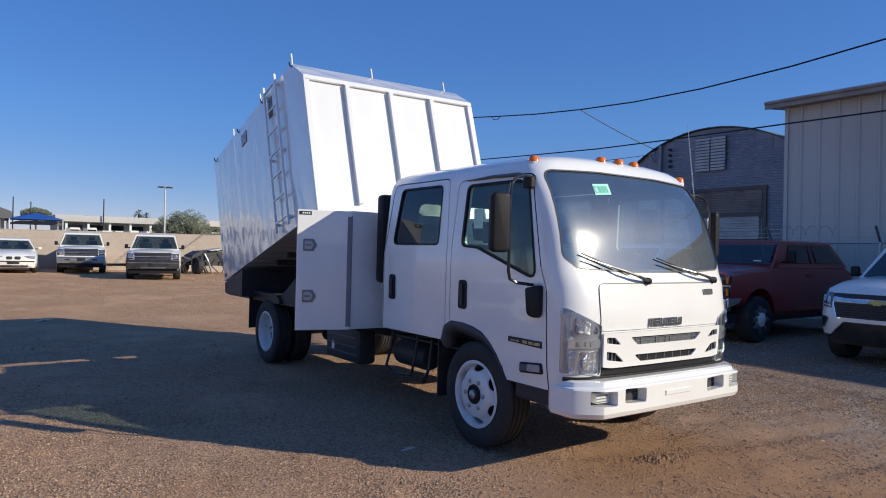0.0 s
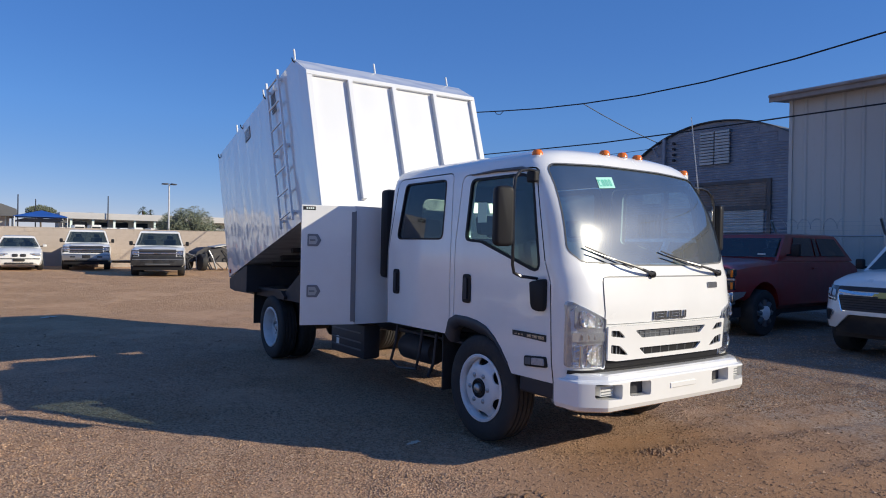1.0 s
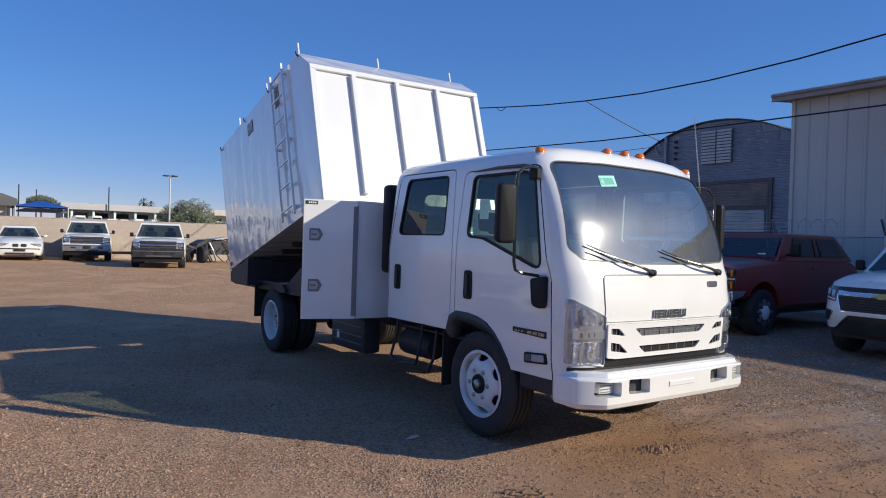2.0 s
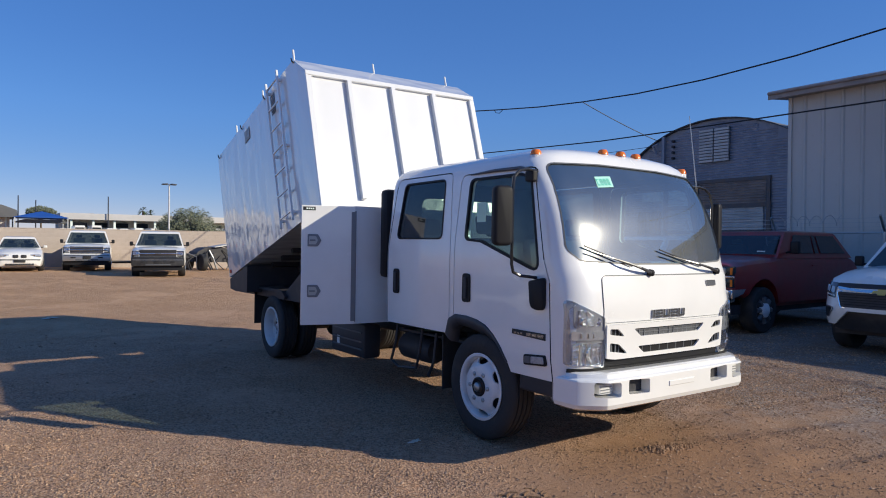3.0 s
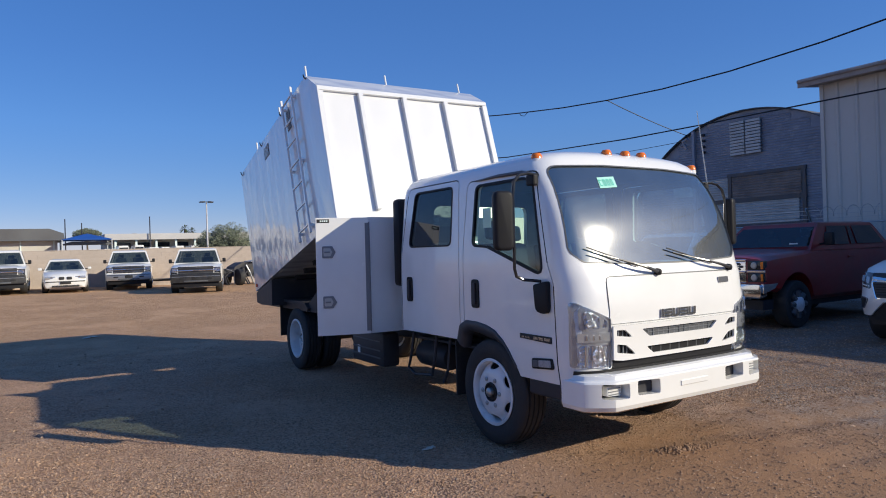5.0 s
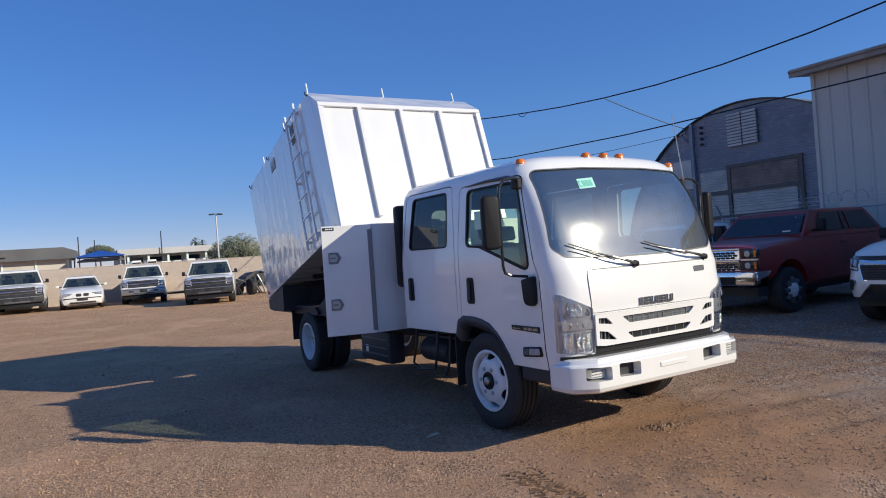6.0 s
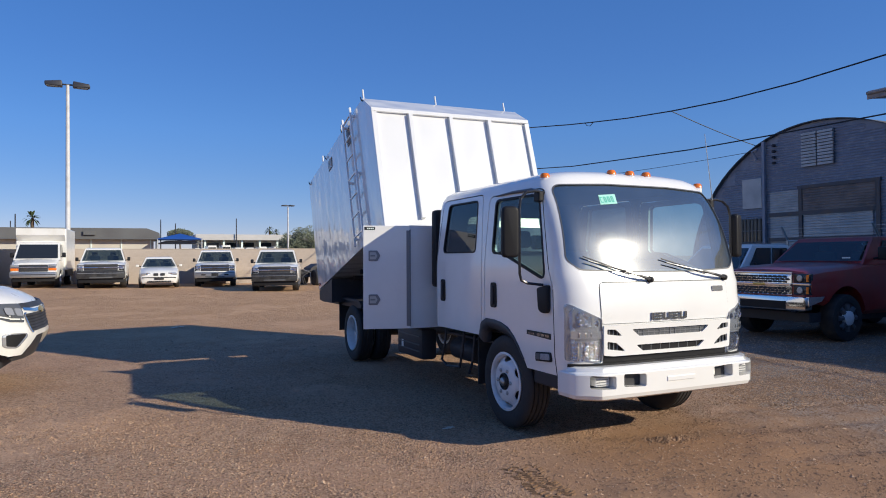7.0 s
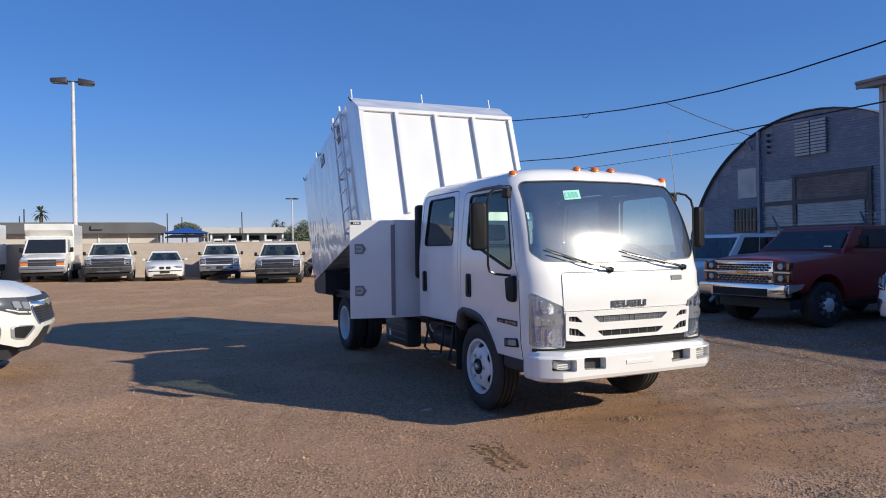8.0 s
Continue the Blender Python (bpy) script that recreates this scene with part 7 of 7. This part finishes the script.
def leaf_tree(name, x, y, top, wide, base, seed, label, leaf=0.05, n=5200, trunk=0.12, material=LEAF):
    """Trunk with forking limbs and a crown of many small leaf cards in uneven clumps."""
    rn = random.Random(seed)
    v = thing(name, label, "tree", pose(x, y, 0))
    bm = tube([(0, 0, 0), (0.05, 0, base * 0.5), (0.0, 0.05, base)], [trunk, trunk * 0.8, trunk * 0.6], 8)
    for k in range(11):
        a = 2 * math.pi * k / 11 + rn.uniform(-0.3, 0.3)
        r = wide * rn.uniform(0.35, 0.85)
        h = base + (top - base) * rn.uniform(0.25, 0.85)
        mid = (r * 0.45 * math.cos(a), r * 0.45 * math.sin(a), base + (h - base) * 0.55)
        tip = (r * math.cos(a), r * math.sin(a), h)
        tube([(0, 0, base * 0.8), mid, tip], [trunk * 0.5, trunk * 0.3, trunk * 0.1], 5, bm=bm)
    part("trunk", bm, BARK, v)
    # leaves fill a broken dome, denser toward its skin, with drifts and gaps
    vs, fs = [], []
    k = 0
    off = seed * 7.3
    while k < n:
        d = Vector((rn.gauss(0, 1), rn.gauss(0, 1), rn.gauss(0, 1)))
        d.normalize()
        q = rn.random() ** 0.45
        lump = 1 + 0.28 * noise.noise(d * 2.2 + Vector((off, 0, 0)))
        p = Vector((d.x * wide * q * lump, d.y * wide * q * lump, base + (top - base) * (0.38 + 0.62 * d.z * q * lump)))
        if p.z < base * 0.7 or noise.noise(p * 1.9 + Vector((0, off, 0))) + rn.uniform(-0.25, 0.25) < -0.12:
            continue
        k += 1
        u = Vector((rn.gauss(0, 1), rn.gauss(0, 1), rn.gauss(0, 1))).normalized() * leaf * rn.uniform(0.7, 1.3)
        w = u.orthogonal().normalized() * leaf * 0.5
        b = len(vs)
        vs += [p - u, p + w, p + u, p - w]
        fs.append((b, b + 1, b + 2, b + 3))
    me = bpy.data.meshes.new("crown")
    me.from_pydata([tuple(q) for q in vs], [], fs)
    me.materials.append(material)
    c = new("crown", me)
    c.parent = v
    return v


leaf_tree("mesquite_tree", 8.35, 46.5, 4.05, 2.15, 1.0, 11, "olive green spreading desert tree behind the wall", 0.07, 18000)
leaf_tree("mesquite_tree", 11.2, 48.5, 2.95, 1.2, 1.0, 15, "low grey green desert tree behind the wall", 0.055, 4000)
leaf_tree("round_tree", 0.95, 74, 4.95, 1.4, 3.95, 12, "dull green tree behind the blue canopy", 0.08, 4500)
leaf_tree("round_tree", -18.2, 70, 5.0, 1.8, 2.2, 17, "dark green far tree beyond the wall", 0.08, 3000)
leaf_tree("round_tree", -14.6, 76, 4.3, 1.2, 2.2, 18, "dark green far tree beyond the wall", 0.08, 2200)


def palm(x, y, h, size, seed):
    rn = random.Random(seed)
    v = thing("palm_tree", "distant fan palm with a slim trunk", "palm tree", pose(x, y, 0))
    part("trunk", tube([(0, 0, 0), (0.1, 0, h * 0.5), (0, 0, h)], [0.3, 0.22, 0.2], 8), BARK, v)
    bm = bmesh.new()
    for k in range(34):
        a = rn.uniform(0, 2 * math.pi)
        el = rn.uniform(-0.9, 1.3)
        d = Vector((math.cos(a) * math.cos(el), math.sin(a) * math.cos(el), math.sin(el)))
        side = d.cross(Vector((0, 0, 1)))
        side = side.normalized() if side.length > 0.01 else Vector((1, 0, 0))
        p0 = Vector((0, 0, h))
        p1 = p0 + d * size * 0.6
        p2 = p0 + d * size + Vector((0, 0, -0.25 * size))
        w = side * size * 0.10
        q = [bm.verts.new(c) for c in (p0, p1 - w, p2, p1 + w)]
        bm.faces.new(q)
    part("crown", bm, PALMLEAF, v)


palm(-17.2, 110, 7.9, 1.6, 3)
palm(35.3, 205, 10.4, 1.9, 4)
palm(38.0, 208, 9.8, 1.6, 5)
tagged(part("white_shed", prism([(11.0, 0), (11.0, 2.6), (11.6, 3.1), (12.3, 2.7), (12.3, 0)], "y", 58, 60), CREAM), "small white shed beyond the wall", "shed")

# ---- loose gravel ----
rg = random.Random(21)
OCT = [(1, 0, 0), (-1, 0, 0), (0, 1, 0), (0, -1, 0), (0, 0, 1), (0, 0, -1)]
OF = [(0, 2, 4), (2, 1, 4), (1, 3, 4), (3, 0, 4), (2, 0, 5), (1, 2, 5), (3, 1, 5), (0, 3, 5)]
STONE = mat("gravel_stone", (0.42, 0.33, 0.26), 0.9, bump=0.3, bump_scale=200)
nt = STONE.node_tree
geo = nt.nodes.new("ShaderNodeNewGeometry")
ramp = nt.nodes.new("ShaderNodeValToRGB")
ramp.color_ramp.elements[0].color = (0.22, 0.138, 0.092, 1)
ramp.color_ramp.elements[1].color = (0.53, 0.365, 0.245, 1)
e = ramp.color_ramp.elements.new(0.25)
e.color = (0.31, 0.19, 0.112, 1)
e = ramp.color_ramp.elements.new(0.5)
e.color = (0.46, 0.288, 0.176, 1)
nt.links.new(geo.outputs["Random Per Island"], ramp.inputs[0])
nt.links.new(ramp.outputs[0], nt.nodes["Principled BSDF"].inputs["Base Color"])


def gravel(name, count, x0, x1, y0, y1, smin, smax, bias=1.6, label=""):
    vs, fs = [], []
    k = 0
    while k < count:
        x = rg.uniform(x0, x1)
        y = y0 + (y1 - y0) * rg.random() ** bias
        if noise.noise(Vector((x * 0.9, y * 0.9, 3))) + rg.uniform(-0.5, 0.5) < -0.1:
            continue
        if bare(x, y) + noise.noise(Vector((x * 1.3, y * 1.3, 0))) * 0.35 < 0.95 and rg.random() < 0.75:
            continue
        pu, pw = (x - PRINT[0]) * PRINT[2] + (y - PRINT[1]) * PRINT[3], (y - PRINT[1]) * PRINT[2] - (x - PRINT[0]) * PRINT[3]
        if -0.1 < pu < 0.85 and abs(pw) < 0.17 and rg.random() < 0.8:
            continue
        r = smin + (smax - smin) * rg.random() ** 3
        z = ground_z(x, y) + r * 0.2
        a = rg.uniform(0, 6.28)
        ca, sa = math.cos(a), math.sin(a)
        sx, sy, sz = r * rg.uniform(0.8, 1.3), r * rg.uniform(0.6, 1.0), r * rg.uniform(0.4, 0.7)
        b = len(vs)
        for vx, vy, vz in OCT:
            j = rg.uniform(0.75, 1.2)
            px, py = vx * sx * j + rg.uniform(-0.2, 0.2) * r, vy * sy * j + rg.uniform(-0.2, 0.2) * r
            vs.append((x + px * ca - py * sa, y + px * sa + py * ca, z + vz * sz * j))
        fs += [(b + i, b + j, b + l) for i, j, l in OF]
        k += 1
    me = bpy.data.meshes.new(name)
    me.from_pydata(vs, [], fs)
    me.materials.append(STONE)
    tagged(new(name, me), label, "gravel", kind="stuff")


gravel("gravel", 110000, -6.2, 5.0, -3.2, 3.2, 0.005, 0.013, 1.15, "loose tan and brown gravel over the dirt")
gravel("gravel_coarse", 6000, -6.5, 6.5, -3.6, 9, 0.009, 0.021, 1.7, "scattered coarse stones over the dirt")
gravel("crushed_stone", 13000, 0.8, 10.5, -3.2, 4.5, 0.008, 0.022, 1.0, "crushed grey brown stone beside the truck's nose")


def clods(name, count, x0, x1, y0, y1, material, label):
    """Crumbly lumps of turned dirt, thickest along the ruts."""
    rc = random.Random(33)
    vs, fs = [], []
    k = 0
    while k < count:
        x, y = rc.uniform(x0, x1), rc.uniform(y0, y1)
        if noise.noise(Vector((x * 1.1, y * 2.2, 8))) + rc.uniform(-0.35, 0.35) < 0.10:
            continue
        k += 1
        rad = 0.0030 + 0.0085 * rc.random() ** 4
        a = rc.uniform(0, 6.28)
        ca, sa = math.cos(a), math.sin(a)
        z = ground_z(x, y) + rad * 0.15
        b = len(vs)
        for vx, vy, vz in OCT:
            j = rc.uniform(0.7, 1.25)
            px, py = vx * rad * 1.2 * j + rc.uniform(-0.2, 0.2) * rad, vy * rad * j
            vs.append((x + px * ca - py * sa, y + px * sa + py * ca, z + vz * rad * 0.65 * j))
        fs += [(b + i, b + j, b + l) for i, j, l in OF]
    me = bpy.data.meshes.new(name)
    me.from_pydata(vs, [], fs)
    me.materials.append(material)
    tagged(new(name, me), label, "dirt", kind="stuff")


CLOD = mat("turned_dirt", (0.34, 0.212, 0.128), 0.95, grain=[(3, (0.25, 0.155, 0.092), 0.4, 0.65)], bump=0.4, bump_scale=90)
clods("dirt_clods", 30000, -2.6, 6.5, -3.3, 0.6, CLOD, "crumbly lumps of brown dirt in the ruts")

bm = bmesh.new()
rh = random.Random(12)
for k in range(240):
    u_, v_ = rh.gauss(0, 0.15), rh.gauss(0, 0.04)
    x, y = 0.09 + u_ * 0.95 + v_ * 0.3, -0.95 - u_ * 0.3 + v_
    rad = rh.uniform(0.002, 0.013) * math.exp(-(u_ / 0.25) ** 2)
    m_ = pose(x, y, ground_z(x, y) + rad * 0.3, rh.uniform(0, 90), rh.uniform(0, 90), rh.uniform(0, 360))
    bmesh.ops.create_icosphere(bm, subdivisions=1, radius=rad + 0.005, matrix=m_ @ Matrix.Diagonal((1.2, 0.9, rh.uniform(0.6, 1.0), 1)))
tagged(part("dirt_ridge", bm, CLOD), "small ridge of crumbled brown dirt", "dirt", kind="stuff")

# a white scrap lying in the truck's shadow, and a larger pale piece farther back
for x, y, w_, d_, a_ in ((-1.435, 0.265, 0.065, 0.025, 20), (-3.12, 10.7, 0.15, 0.08, 5)):
    rl_ = random.Random(int(w_ * 1000))
    bm = bmesh.new()
    n_ = 7
    grid_ = [[bm.verts.new(((i / n_ * 2 - 1) * w_ * rl_.uniform(0.8, 1.1), (j / 3 * 2 - 1) * d_ * rl_.uniform(0.7, 1.2), 0.012 + rl_.uniform(0, 0.35) * d_)) for i in range(n_ + 1)] for j in range(4)]
    for j in range(3):
        for i in range(n_):
            bm.faces.new((grid_[j][i], grid_[j][i + 1], grid_[j + 1][i + 1], grid_[j + 1][i]))
    thicken(bm, 0.002)
    lit = tagged(part("paper_scrap", bm, LITTER), "crumpled pale scrap on the dirt", "litter", "litter")
    lit.matrix_basis = pose(x, y, ground_z(x, y) - 0.004, 0, 0, a_)

# tyre print pressed into the soft dirt
SOIL = mat("dark_turned_soil", (0.17, 0.098, 0.052), 0.95, grain=[(60, (0.26, 0.155, 0.085), 0.45, 0.7)], bump=0.5, bump_scale=120)
bm = bmesh.new()
rp = random.Random(5)
for k in range(17):
    for c in range(6):
        u, w_ = k * 0.042 + rp.uniform(-0.006, 0.006), (c - 2.5) * 0.045 + rp.uniform(-0.012, 0.012)
        x, y = PRINT[0] + PRINT[2] * u - PRINT[3] * w_, PRINT[1] + PRINT[3] * u + PRINT[2] * w_
        if rp.random() < 0.25:
            continue
        r = rp.uniform(0.8, 1.15)
        a = math.atan2(PRINT[3], PRINT[2]) + (0.6 if c % 2 else -0.6) + rp.uniform(-0.15, 0.15)
        ca, sa = math.cos(a), math.sin(a)
        z = ground_z(x, y)
        lo_ = [bm.verts.new((x + px * ca - py * sa, y + px * sa + py * ca, z - 0.006)) for px, py in ((-0.012 * r, -0.034 * r), (0.012 * r, -0.034 * r), (0.014 * r, 0.034 * r), (-0.012 * r, 0.032 * r))]
        hi_ = [bm.verts.new((x + px * ca - py * sa, y + px * sa + py * ca, z + 0.007 * r)) for px, py in ((-0.005 * r, -0.028 * r), (0.006 * r, -0.028 * r), (0.006 * r, 0.028 * r), (-0.006 * r, 0.026 * r))]
        bm.faces.new(hi_)
        for i in range(4):
            bm.faces.new((lo_[i], lo_[(i + 1) % 4], hi_[(i + 1) % 4], hi_[i]))
bmesh.ops.recalc_face_normals(bm, faces=bm.faces[:])
tagged(part("tyre_print", bm, SOIL), "dark tyre print ridges in the soft dirt", "tyre print", kind="stuff")
